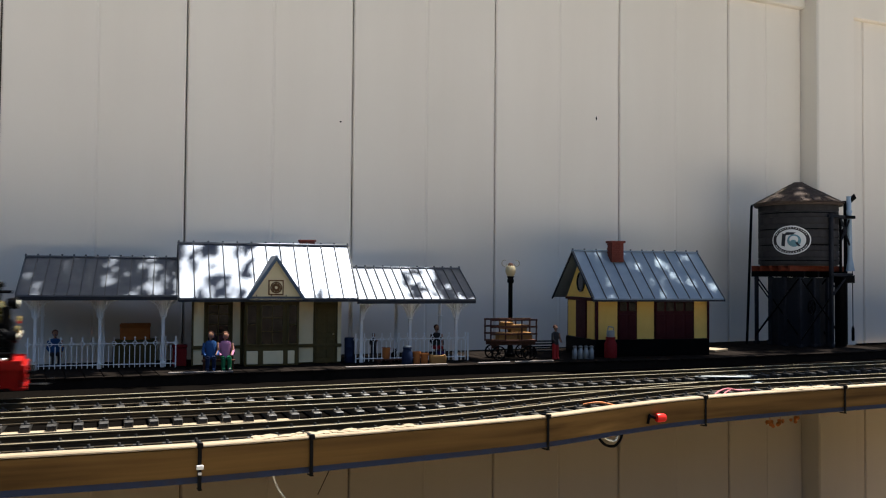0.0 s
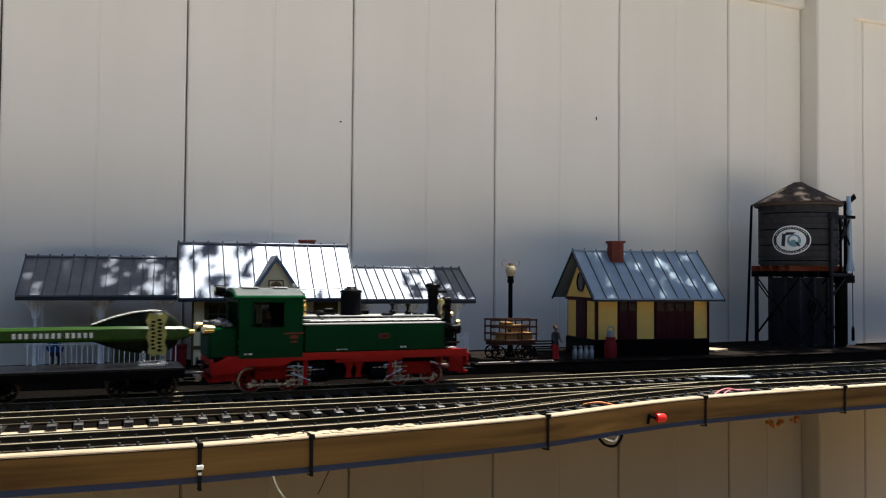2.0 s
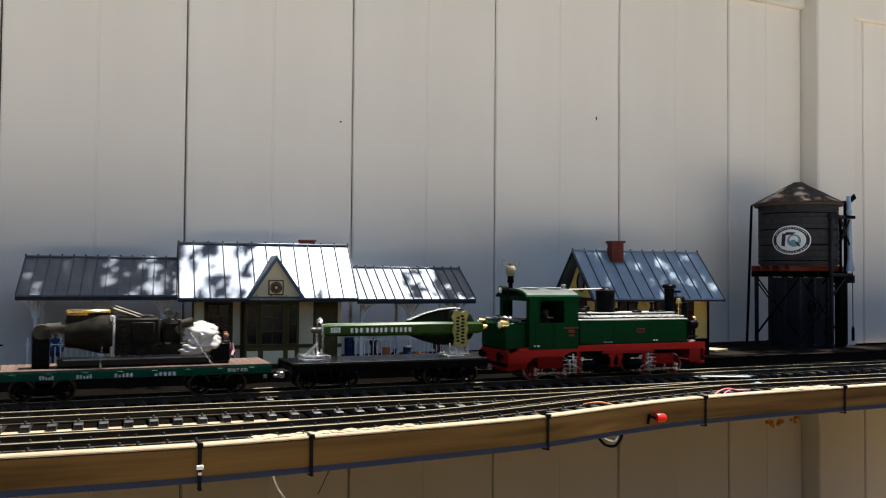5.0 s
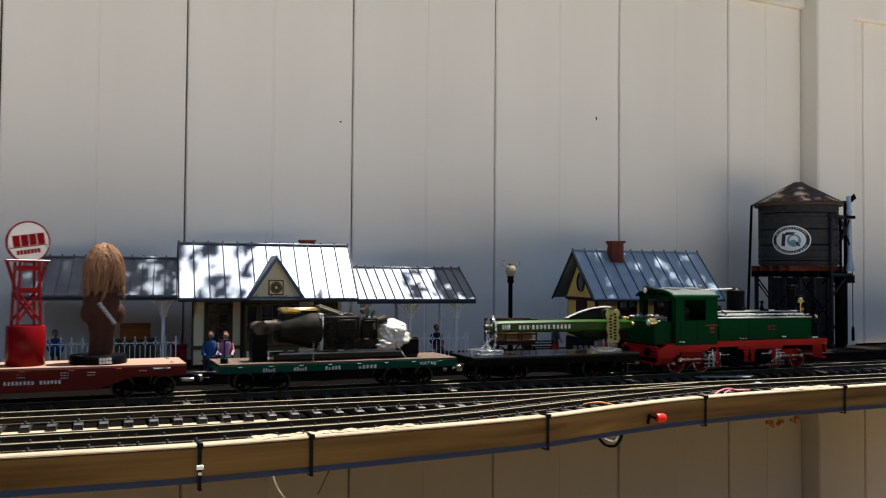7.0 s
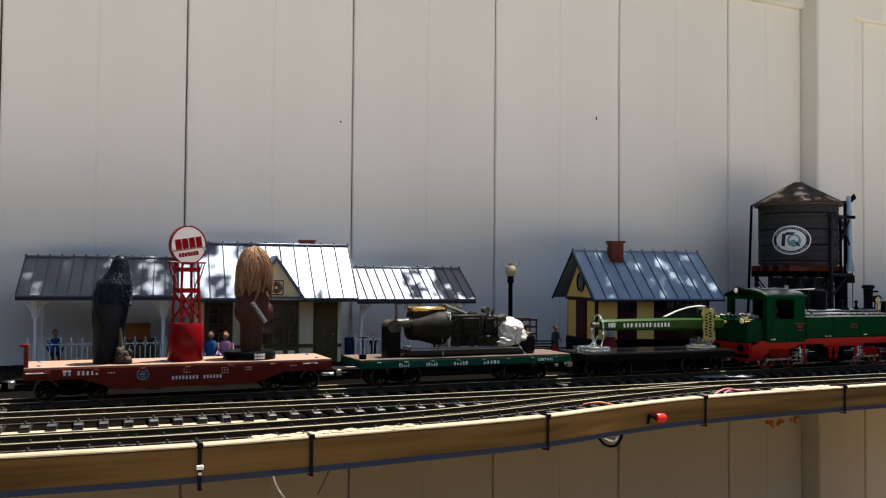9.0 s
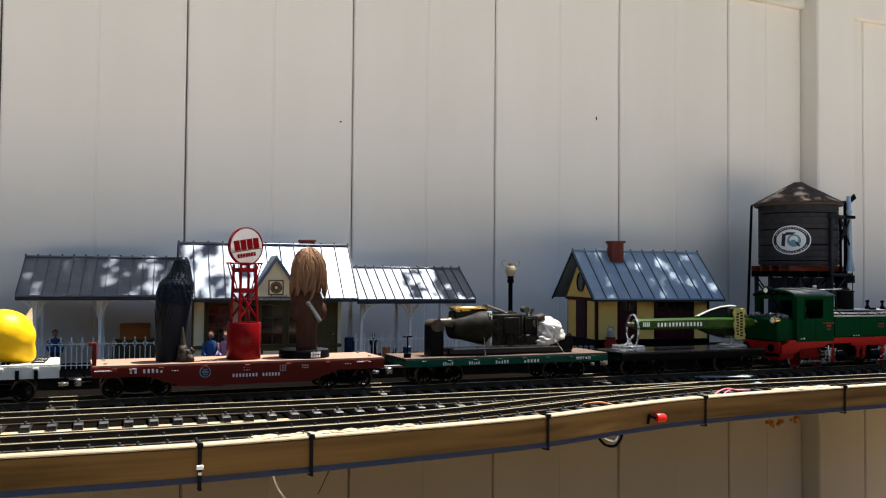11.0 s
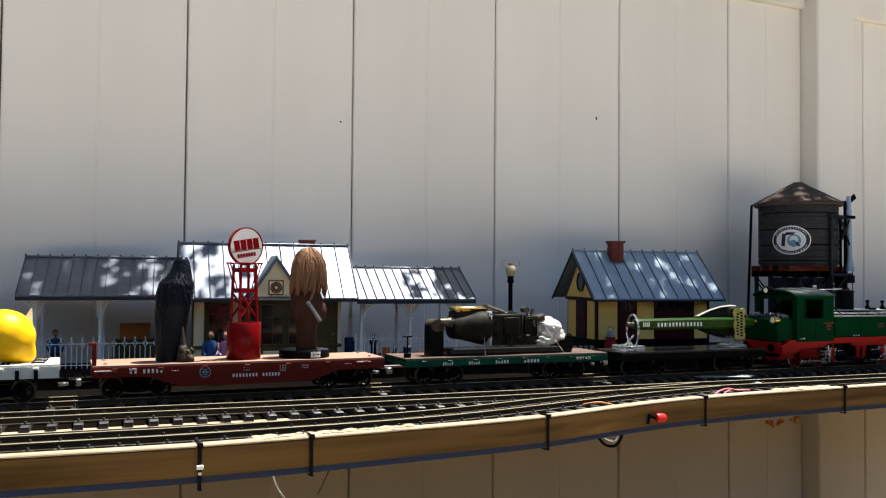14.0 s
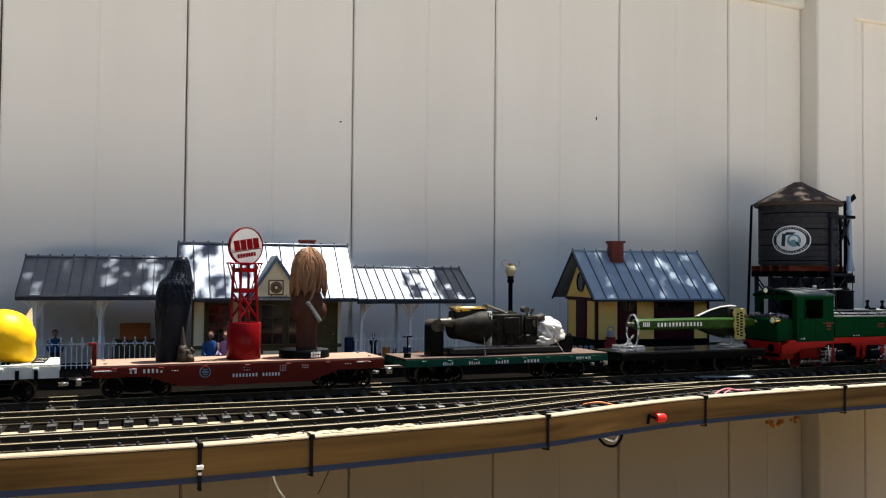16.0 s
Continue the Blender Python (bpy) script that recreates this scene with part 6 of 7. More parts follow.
for k in range(8):
    box(bm, (0.0968 + 0.0007 * math.cos(k * 1.7), -0.0172, 0.026 + k * 0.0055), (0.0055, 0.0008, 0.0034))
part("lettering_bars", bm, BLACK, tag)
part("end_cap", rods(((-0.148, 0, 0.047), (-0.132, 0, 0.047), 0.0045), seg=14), PEWTER, tap, "dull steel threaded end")
part("end_cap", rods(((0.148, 0, 0.047), (0.157, 0, 0.047), 0.0050), seg=14), GOLD, tap, "brass ferrule")
bm = bmesh.new()
box(bm, (-0.144, 0, 0.0045), (0.042, 0.046, 0.009), 0.0008)
lathe(bm, [(0.0290, -0.0015), (0.0312, -0.0015), (0.0312, 0.0015), (0.0290, 0.0015), (0.0290, -0.0015)], 36, pose(-0.135, 0, 0.036, 0, 90, 0) @ Matrix.Diagonal((0.98, 0.62, 1, 1)))
rod(bm, (-0.160, -0.010, 0.009), (-0.140, -0.010, 0.028), 0.0018, seg=8), rod(bm, (-0.150, -0.012, 0.022), (-0.146, -0.012, 0.009), 0.0018, seg=8)
part("clear_stand", bm, ACRYLIC, tap, "clear acrylic stand")
bm = bmesh.new()
box(bm, (0.098, 0, 0.0025), (0.040, 0.040, 0.005), 0.0008)
for x in (0.084, 0.112):
    box(bm, (x, 0, 0.014), (0.0025, 0.030, 0.016), 0.0006)
part("clear_stand", bm, ACRYLIC, tap, "clear acrylic stand")
MOVING.append((tap, -0.392 + 0.030, RAILHEAD + 0.0442, (-0.004, 0)))
# ---- things on the platform ----
ORANGE = material("terracotta", (0.48, 0.17, 0.05), (0.32, 0.10, 0.03), 0.7, grain=90, stain=20, amount=0.6, bump=0.2)
CRATE = material("crate_wood", (0.40, 0.215, 0.075), (0.24, 0.12, 0.040), 0.75, grain=90, stain=20, amount=0.7, bump=0.3, stretch=(0.3, 1, 1))
CART = material("cart_wood", (0.10, 0.045, 0.028), (0.05, 0.022, 0.015), 0.7, grain=90, stain=20, amount=0.7, bump=0.3)
NAVY = material("navy_paint", (0.016, 0.026, 0.060), (0.010, 0.015, 0.035), 0.45, grain=90, stain=20, amount=0.5, bump=0.1)
CAN_RED = material("can_red", (0.20, 0.014, 0.016), (0.13, 0.010, 0.011), 0.5, grain=90, stain=20, amount=0.5, bump=0.1)
MILK = material("milk_can", (0.30, 0.32, 0.34), (0.17, 0.18, 0.20), 0.4, 0.7, grain=90, stain=20, amount=0.5, bump=0.1)
DOLL_BLUE = material("doll_blue", (0.035, 0.10, 0.26), (0.02, 0.06, 0.16), 0.6, grain=90, stain=20, amount=0.5, bump=0.1)
DOLL_PINK = material("doll_pink", (0.50, 0.22, 0.36), (0.36, 0.15, 0.26), 0.6, grain=90, stain=20, amount=0.4, bump=0.1)
DOLL_RED = material("doll_red", (0.42, 0.030, 0.030), (0.28, 0.02, 0.02), 0.6, grain=90, stain=20, amount=0.5, bump=0.1)
DOLL_DARK = material("doll_dark", (0.040, 0.036, 0.036), (0.02, 0.02, 0.02), 0.6, grain=90, stain=20, amount=0.5, bump=0.1)
DOLL_GREEN = material("doll_green", (0.02, 0.16, 0.07), (0.012, 0.10, 0.04), 0.6, grain=90, stain=20, amount=0.5, bump=0.1)


def doll(at, turn, top_mat, leg_mat, label, seated=False, scale=1.0):
    """A small painted figure, one plain mesh with painted zones."""
    bm = bmesh.new()
    def zone(k, fn):
        n0 = len(bm.faces)
        fn()
        bm.faces.ensure_lookup_table()
        for f in bm.faces[n0:]:
            f.material_index = k
    hip = 0.020 if seated else 0.036
    def legs():
        for s in (-1, 1):
            if seated:
                rod(bm, (s * 0.0045, 0.004, hip), (s * 0.005, -0.014, hip - 0.001), 0.0045, 0.004, 8)
                rod(bm, (s * 0.005, -0.014, hip), (s * 0.005, -0.014, 0.002), 0.0036, 0.003, 8)
                box(bm, (s * 0.005, -0.017, 0.002), (0.005, 0.010, 0.004), 0.001)
            else:
                rod(bm, (s * 0.0045, 0, hip), (s * 0.005, 0, 0.002), 0.0046, 0.0038, 8)
                box(bm, (s * 0.005, -0.002, 0.002), (0.006, 0.011, 0.004), 0.001)
    def body():
        lathe(bm, [(0.0, hip - 0.003), (0.0085, hip - 0.002), (0.0080, hip + 0.010), (0.0100, hip + 0.022), (0.0075, hip + 0.027), (0.0, hip + 0.029)], 14, Matrix.Diagonal((1, 0.68, 1, 1)))
        for s in (-1, 1):
            rod(bm, (s * 0.0100, 0, hip + 0.024), (s * 0.0125, -0.002, hip + 0.010), 0.0030, 0.0027, 8)
            rod(bm, (s * 0.0125, -0.002, hip + 0.011), (s * 0.0090, -0.010, hip + 0.004), 0.0027, 0.0022, 8)
    def head():
        blob(bm, (0, -0.0005, hip + 0.0365), (0.0048, 0.0052, 0.0062), 0.05, 3, 2)
        rod(bm, (0, 0, hip + 0.027), (0, 0, hip + 0.033), 0.0024, seg=8)
    def hair():
        blob(bm, (0, 0.0012, hip + 0.0390), (0.0053, 0.0054, 0.0050), 0.12, 3, 2)
    zone(1, legs), zone(0, body), zone(2, head), zone(3, hair)
    ob = part("figure_doll", bm, top_mat)
    for m_ in (leg_mat, SKIN, CART):
        ob.data.materials.append(m_)
    ob.matrix_basis = pose(*at, 0, 0, turn) @ Matrix.Scale(scale, 4)
    return tagged(ob, label, "doll", "small painted dolls")


def lathed(name, at, steps, mat_, label, category, group="", seg=18):
    bm = bmesh.new()
    lathe(bm, steps, seg)
    t = thing(name, pose(*at), label, category, group)
    part("body", bm, mat_, t)
    return t


# seated couple on a low bench by the station wall
seat = thing("platform_bench", pose(0.020, -0.262, PLAT, 0, 0, -7), "low dark bench beside the station wall", "bench")
part("seat", boxes(((0, 0, 0.0165), (0.060, 0.016, 0.003)), bevel=0.0006), CART, seat)
for sx in (-0.026, 0.026):
    part("leg", boxes(((sx, 0, 0.0075), (0.003, 0.014, 0.015))), CART, seat)
part("backrest", boxes(((0, 0.008, 0.030), (0.060, 0.002, 0.008)), ((-0.026, 0.008, 0.022), (0.003, 0.002, 0.014)), ((0.026, 0.008, 0.022), (0.003, 0.002, 0.014))), CART, seat)
doll((0.006, -0.262, PLAT), -10, DOLL_BLUE, NAVY, "seated painted doll in blue shirt on the bench", True, 1.12)
doll((0.032, -0.265, PLAT), -4, DOLL_PINK, DOLL_GREEN, "seated painted doll in pink top and green skirt", True, 1.10)
doll((-0.252, -0.075, PLAT), 10, DOLL_BLUE, DOLL_DARK, "large seated painted doll in blue coat behind the railing", True, 1.06)
doll((0.367, -0.150, PLAT), 0, DOLL_DARK, DOLL_DARK, "standing dark painted doll under the canopy", False, 0.66)
doll((0.503, -0.175, PLAT), 0, DOLL_DARK, DOLL_RED, "seated painted doll in dark coat behind the white railing", True, 1.10)
doll((0.718, -0.315, PLAT), 15, DOLL_DARK, DOLL_RED, "painted doll with red trousers beside the freight house", False, 0.92)

bench2 = thing("iron_bench", pose(0.706, -0.285, PLAT, 0, 0, -9), "small black slatted bench beside the freight house", "bench")
for k in range(3):
    part("slat", boxes(((0, 0.010, 0.024 + 0.006 * k), (0.052, 0.0015, 0.003))), BLACK, bench2)
part("seat", boxes(((0, 0, 0.0165), (0.052, 0.018, 0.002))), BLACK, bench2)
for sx in (-0.025, 0.025):
    part("leg", boxes(((sx, 0.001, 0.0195), (0.0025, 0.0200, 0.0025)), ((sx, 0.010, 0.020), (0.0025, 0.0025, 0.040)), ((sx, -0.008, 0.010), (0.0025, 0.0025, 0.020))), BLACK, bench2)

red_trunk = thing("luggage_trunk", pose(-0.036, -0.170, PLAT, 0, 0, -7), "dark red trunk standing beside the station corner", "trunk")
part("body", boxes(((0, 0, 0.017), (0.026, 0.020, 0.034)), bevel=0.001), CAN_RED, red_trunk)
part("lid", boxes(((0, 0, 0.0375), (0.028, 0.022, 0.006)), bevel=0.0015), CAN_RED, red_trunk)
chest = thing("orange_chest", pose(-0.107, -0.075, PLAT, 0, 0, -7), "orange wooden chest on an olive crate under the canopy", "chest")
part("crate", boxes(((0, 0, 0.023), (0.082, 0.040, 0.046)), bevel=0.001), OLIVE, chest, "olive crate")
part("body", boxes(((0.0, 0, 0.058), (0.056, 0.034, 0.024)), bevel=0.001), ORANGE, chest, "orange chest body")
part("lid", boxes(((0.0, 0, 0.0735), (0.058, 0.036, 0.007)), bevel=0.0015), ORANGE, chest, "orange lid")

drum = lathed("blue_drum", (0.288, -0.222, PLAT), [(0, 0), (0.0095, 0), (0.0102, 0.001), (0.0098, 0.012), (0.0104, 0.013), (0.0098, 0.014), (0.0098, 0.030), (0.0104, 0.031), (0.0098, 0.032), (0.0102, 0.048), (0.0092, 0.050), (0, 0.050)], NAVY, "navy blue drum beside the station door", "drum")
pallet = thing("flat_pallet", pose(0.366, -0.240, PLAT, 0, 0, -7), "low dark wooden pallet with luggage on it", "pallet")
for k in range(5):
    part("slat", boxes(((0, -0.016 + 0.008 * k, 0.0055), (0.060, 0.0062, 0.002)), bevel=0.0003), CART, pallet)
for sx in (-0.024, 0, 0.024):
    part("runner", boxes(((sx, 0, 0.0022), (0.005, 0.038, 0.0044))), CART, pallet)
pail = lathed("orange_barrel", (0.360, -0.240, PLAT + 0.0067), [(0, 0), (0.0080, 0), (0.0092, 0.010), (0.0094, 0.020), (0.0100, 0.0205), (0.0100, 0.0225), (0, 0.0225)], ORANGE, "orange-topped wooden barrel on the pallet", "barrel")
blackcat = bmesh.new()
blob(blackcat, (0, 0, 0.007), (0.0050, 0.0060, 0.0072), 0.1, 3, 2), blob(blackcat, (0, -0.004, 0.0158), (0.0038, 0.0036, 0.0036), 0.05, 3, 2)
for s in (-1, 1):
    rod(blackcat, (s * 0.0022, -0.004, 0.018), (s * 0.0028, -0.004, 0.0218), 0.0014, 0.0003, 6)
blackcat = tagged(part("cat_figurine", blackcat, BLACK), "small black cat figurine sitting on the pallet", "figurine")
blackcat.matrix_basis = pose(0.379, -0.238, PLAT + 0.0067)
can = lathed("blue_milk_can", (0.386, -0.290, PLAT), [(0, 0), (0.0105, 0), (0.0110, 0.002), (0.0108, 0.021), (0.0085, 0.026), (0.0080, 0.029), (0.0092, 0.030), (0.0088, 0.033), (0, 0.034)], NAVY, "dark blue enamel milk can with pale lid", "milk can")
part("lid", (lambda b: (lathe(b, [(0.0086, 0.0335), (0.0080, 0.0355), (0.003, 0.0365), (0, 0.0365)], 18), b)[1])(bmesh.new()), MILK, can, "pale metal lid")
for x, y, h in ((0.406, -0.292, 0.024), (0.421, -0.296, 0.021)):
    lathed("clay_pot", (x, y, PLAT), [(0, 0), (0.0062, 0), (0.0078, h - 0.004), (0.0086, h - 0.004), (0.0086, h), (0.0070, h), (0.0066, h - 0.003), (0, h - 0.004)], ORANGE, "terracotta pot standing on the platform edge", "pot", "clay pots")
box_ = thing("yellow_crate", pose(0.447, -0.302, PLAT, 0, 0, -10), "small yellowish wooden crate on the platform", "crate")
part("body", boxes(((0, 0, 0.008), (0.032, 0.018, 0.016)), bevel=0.0008), CRATE, box_)
part("batten", boxes(((-0.013, 0, 0.0085), (0.003, 0.0195, 0.0180)), ((0.013, 0, 0.0085), (0.003, 0.0195, 0.0180))), CRATE, box_)
for k, x in enumerate((0.762, 0.775, 0.787, 0.799)):
    m = lathed("milk_can", (x, -0.322 - 0.003 * k, PLAT), [(0, 0), (0.0055, 0), (0.0057, 0.001), (0.0056, 0.017), (0.0040, 0.021), (0.0038, 0.024), (0.0047, 0.025), (0.0045, 0.0275), (0, 0.0285)], MILK, "dull steel milk can in a row", "milk can", "row of milk cans", 14)
big = lathed("red_water_can", (0.853, -0.325, PLAT), [(0, 0), (0.0135, 0), (0.0140, 0.002), (0.0138, 0.030), (0.0105, 0.037), (0.0098, 0.041), (0.0108, 0.042), (0.0105, 0.045), (0, 0.046)], CAN_RED, "large red can with grey top by the freight house", "can")
part("cap", (lambda b: (lathe(b, [(0.0088, 0.045), (0.0088, 0.057), (0.0075, 0.059), (0, 0.059)], 16), rod(b, (-0.010, 0, 0.050), (-0.006, 0, 0.068), 0.0014, seg=6), rod(b, (-0.006, 0, 0.068), (0.007, 0, 0.066), 0.0014, seg=6), rod(b, (0.007, 0, 0.066), (0.0095, 0, 0.050), 0.0014, seg=6), b)[-1])(bmesh.new()), PLATE_GREY, big, "grey cap with wire handle")
plank_ = tagged(part("loose_board", boxes(((0, 0, 0.003), (0.060, 0.055, 0.006)), bevel=0.0008), TOP_WOOD), "pale loose board lying beside the freight house", "board")
plank_.matrix_basis = pose(1.185, -0.272, PLAT, 0, 0, 18)

purple = thing("purple_box", pose(0.486, -0.232, PLAT, 0, 0, -7), "small dark purple box behind the white railing", "box")
part("body", boxes(((0, 0, 0.009), (0.018, 0.014, 0.018)), bevel=0.001), material("dark_purple", (0.050, 0.022, 0.110), (0.03, 0.014, 0.07), 0.55, grain=90, stain=20, amount=0.5, bump=0.1), purple)
part("lid", boxes(((0, 0, 0.0195), (0.0195, 0.0155, 0.003)), bevel=0.0006), CART, purple)
# added strips paint sunlight on the plank edge, only along its lit stretches
for a, b in (((-0.074, -0.300), (0.036, -0.314)), ((0.246, -0.3240), (0.452, -0.336)), ((0.520, -0.340), (0.590, -0.344)), ((0.602, -0.345), (0.690, -0.350))):
    run = Vector((b[0] - a[0], b[1] - a[1], 0))
    strip = tagged(part("sunlit_strip", boxes(((0, 0, 0.0013), (run.length, 0.0075, 0.0026)), bevel=0.0005), SUNLIT_STRIP), "pale strip painting the sunlit stretch of the platform edge", "strip", "pale edge strips")
    strip.matrix_basis = pose((a[0] + b[0]) / 2, (a[1] + b[1]) / 2, PLAT, 0, 0, math.degrees(math.atan2(run.y, run.x)))

# street lamp and baggage cart
lamp = thing("street_lamp", pose(0.660, -0.222, PLAT), "black platform lamp with cream globe and two scroll loops", "street lamp")
bm = bmesh.new()
lathe(bm, [(0, 0), (0.012, 0), (0.012, 0.006), (0.008, 0.010), (0.0062, 0.022), (0.0050, 0.026), (0.0048, 0.160), (0.0075, 0.163), (0.0075, 0.168), (0.0060, 0.171), (0.0085, 0.176), (0, 0.176)], 16)
part("pole", bm, BLACK, lamp, "black fluted pole")
GLOBE = material("lamp_globe", (0.50, 0.43, 0.27), (0.34, 0.27, 0.16), 0.3, amount=0.4, bump=0.05)
bm = bmesh.new()
lathe(bm, [(0.0065, 0.176), (0.0098, 0.1805), (0.0116, 0.187), (0.0112, 0.193), (0.0090, 0.198), (0.0, 0.2005)], 20)
part("globe", bm, GLOBE, lamp, "cream glass globe")
bm = bmesh.new()
lathe(bm, [(0.0066, 0.1975), (0.0062, 0.2020), (0.0036, 0.2050), (0, 0.2055)], 14)
part("cap", bm, CART, lamp, "small brown cap")
for s in (-1, 1):
    bm = bmesh.new()
    pts = [Vector((s * (0.0155 + 0.0068 * math.cos(a)), 0, 0.2045 + 0.0068 * math.sin(a))) for a in [radians(-170 + 26 * k) for k in range(12)]]
    for a, b in zip(pts, pts[1:]):
        rod(bm, a, b, 0.0008, seg=6)
    part("scroll", bm, GLOBE, lamp, "thin scroll loop")

cart = thing("baggage_cart", pose(0.625, -0.285, PLAT, 0, 0, -10), "dark red baggage cart loaded with wooden crates", "cart")
for k in range(6):
    part("floor_plank", boxes(((0, -0.0175 + 0.007 * k, 0.0405), (0.104, 0.0062, 0.004)), bevel=0.0004), CART, cart)
part("chassis", boxes(((0, -0.014, 0.035), (0.100, 0.004, 0.007)), ((0, 0.014, 0.035), (0.100, 0.004, 0.007)), ((-0.034, 0, 0.028), (0.006, 0.036, 0.010)), ((0.034, 0, 0.028), (0.006, 0.036, 0.010)), bevel=0.0005), CART, cart)
for sx in (-0.034, 0.034):
    for sy in (-0.024, 0.024):
        bm = bmesh.new()
        m = pose(sx, sy, 0.0155, 90, 0, 0)
        lathe(bm, [(0.0128, -0.0016), (0.0155, -0.0016), (0.0155, 0.0016), (0.0128, 0.0016), (0.0128, -0.0016)], 22, m)
        lathe(bm, [(0, -0.0022), (0.003, -0.0022), (0.003, 0.0022), (0, 0.0022)], 10, m)
        for k in range(4):
            box(bm, (sx, sy, 0.0155), (0.027, 0.0015, 0.0013), 0, Euler((0, radians(45 * k), 0)).to_matrix())
        part("wheel", bm, BLACK, cart, "black spoked wheel")
for sx in (-0.0505, -0.018, 0.018, 0.0505):
    for sy in (-0.0195, 0.0195):
        part("stake", boxes(((sx, sy, 0.0640), (0.0028, 0.0028, 0.045)), bevel=0.0003), CART, cart)
for z in (0.055, 0.070, 0.0845):
    for sy in (-0.0195, 0.0195):
        part("rail", boxes(((0, sy - 0.0022 if sy < 0 else sy + 0.0022, z), (0.104, 0.0016, 0.0040)), bevel=0.0003), CART, cart)
for x, z, w, y in ((-0.012, 0.0505, 0.040, -0.004), (0.014, 0.0665, 0.036, 0.0), (-0.010, 0.0720, 0.024, 0.002), (0.030, 0.0500, 0.030, 0.003)):
    h = 0.0150
    c = thing("wooden_crate", cart.matrix_basis @ pose(x, y, z - 0.0075), "small orange-brown slatted crate on the cart", "crate", "crates on the cart")
    for k in range(3):
        part("slat", boxes(((0, -0.0135, 0.0024 + k * 0.005), (w, 0.0015, 0.0042)), bevel=0.0003), CRATE, c)
    part("body", boxes(((0, 0, h / 2), (w - 0.002, 0.024, h - 0.001))), CRATE, c)

# ---- fixings along the bench edge ----
def strap(x, y, turn, drop, name="cable_tie", mat_=BLACK):
    t = thing(name, pose(x, y, 0, 0, 0, turn), "black cable tie strapped round the bench edge", "cable tie", "cable ties on the bench edge")
    part("band", boxes(((0, -0.0022, -0.006 - drop / 2), (0.0042, 0.0012, 0.044 + drop)), ((0, 0.006, 0.0163), (0.0042, 0.018, 0.0012)), ((0.0008, 0.003, -0.029 - drop), (0.0042, 0.012, 0.0012)), bevel=0.0003), mat_, t)
    part("head", boxes(((0, -0.0035, 0.0145), (0.0062, 0.0045, 0.0062)), bevel=0.0008), mat_, t)
    return t


fine_edge = curve_at(FRONT_EDGE, 2400)[0]
EDGE_AT = lambda x: min(fine_edge, key=lambda e_: abs(e_[0].x - x))
for x, drop in ((-0.130, 0.004), (-0.008, 0.0), (0.316, 0.0), (0.637, 0.0), (0.945, 0.0)):
    p, d = EDGE_AT(x)
    t = strap(p.x, p.y, math.degrees(math.atan2(d.y, d.x)), drop)
    if x < -0.1:
        part("clip", boxes(((0, -0.0042, -0.0085), (0.0075, 0.0035, 0.0045)), ((0, -0.0042, -0.0150), (0.0035, 0.0030, 0.0030)), bevel=0.0005), LETTER, t, "white plastic clip")
p, d = EDGE_AT(0.530)
nut = thing("wire_connector", pose(p.x, p.y - 0.001, -0.007, 0, 0, math.degrees(math.atan2(d.y, d.x))), "bright red wire connector on the bench edge", "connector")
bm = bmesh.new()
lathe(bm, [(0, 0), (0.0062, 0.0), (0.0068, 0.004), (0.0060, 0.012), (0.0048, 0.014), (0, 0.015)], 12, pose(-0.004, -0.006, 0, 0, 90, -25))
part("cap", bm, material("signal_red", (0.72, 0.030, 0.022), None, 0.3, amount=0.3, bump=0.03), nut, "glossy red cap")
part("wire", rods(((-0.005, -0.005, 0.0), (-0.016, -0.003, 0.004), 0.0022), ((-0.016, -0.003, 0.004), (-0.019, -0.003, -0.008), 0.0022), seg=8), BLACK, nut)


def cable(name, pts, r, mat_, label, seg=7):
    bm = bmesh.new()
    places = [Vector(p_) for p_ in pts]
    fine = []
    for i in range(len(places) - 1):
        a, b = places[i], places[i + 1]
        p0, p3 = places[max(i - 1, 0)], places[min(i + 2, len(places) - 1)]
        for k in range(6):
            t = k / 6
            fine.append(0.5 * (2 * a + (b - p0) * t + (2 * p0 - 5 * a + 4 * b - p3) * t * t + (3 * a - p0 - 3 * b + p3) * t ** 3))
    fine.append(places[-1])
    for a, b in zip(fine, fine[1:]):
        rod(bm, a, b + (b - a) * 0.08, r, seg=seg)
    return tagged(part(name, bm, mat_), label, "cable", "loose cables")


WIRE_ORANGE = material("wire_orange", (0.62, 0.23, 0.09), None, 0.4, amount=0.3, bump=0.03)
WIRE_PINK = material("wire_pink", (0.62, 0.20, 0.22), None, 0.4, amount=0.3, bump=0.03)
WIRE_WHITE = material("wire_white", (0.72, 0.70, 0.62), None, 0.4, amount=0.3, bump=0.03)
cable("cable", [(0.424, -0.880, -0.022), (0.436, -0.884, -0.038), (0.452, -0.886, -0.041), (0.464, -0.884, -0.032), (0.470, -0.880, -0.020)], 0.0020, BLACK, "black cable hanging in a loop under the bench")
cable("cable", [(0.430, -0.882, -0.022), (0.442, -0.884, -0.032), (0.455, -0.884, -0.034), (0.464, -0.880, -0.020)], 0.0015, WIRE_WHITE, "white cable hanging in a loop under the bench")
cable("cable", [(0.438, -0.882, -0.022), (0.447, -0.884, -0.0275), (0.456, -0.880, -0.020)], 0.0015, WIRE_ORANGE, "orange cable hanging in a loop under the bench")
cable("cable", [(0.432, -0.838, 0.011), (0.440, -0.846, 0.014), (0.452, -0.850, 0.015), (0.462, -0.852, 0.013), (0.466, -0.868, 0.012)], 0.0016, WIRE_ORANGE, "orange wire ends lying beside the siding")
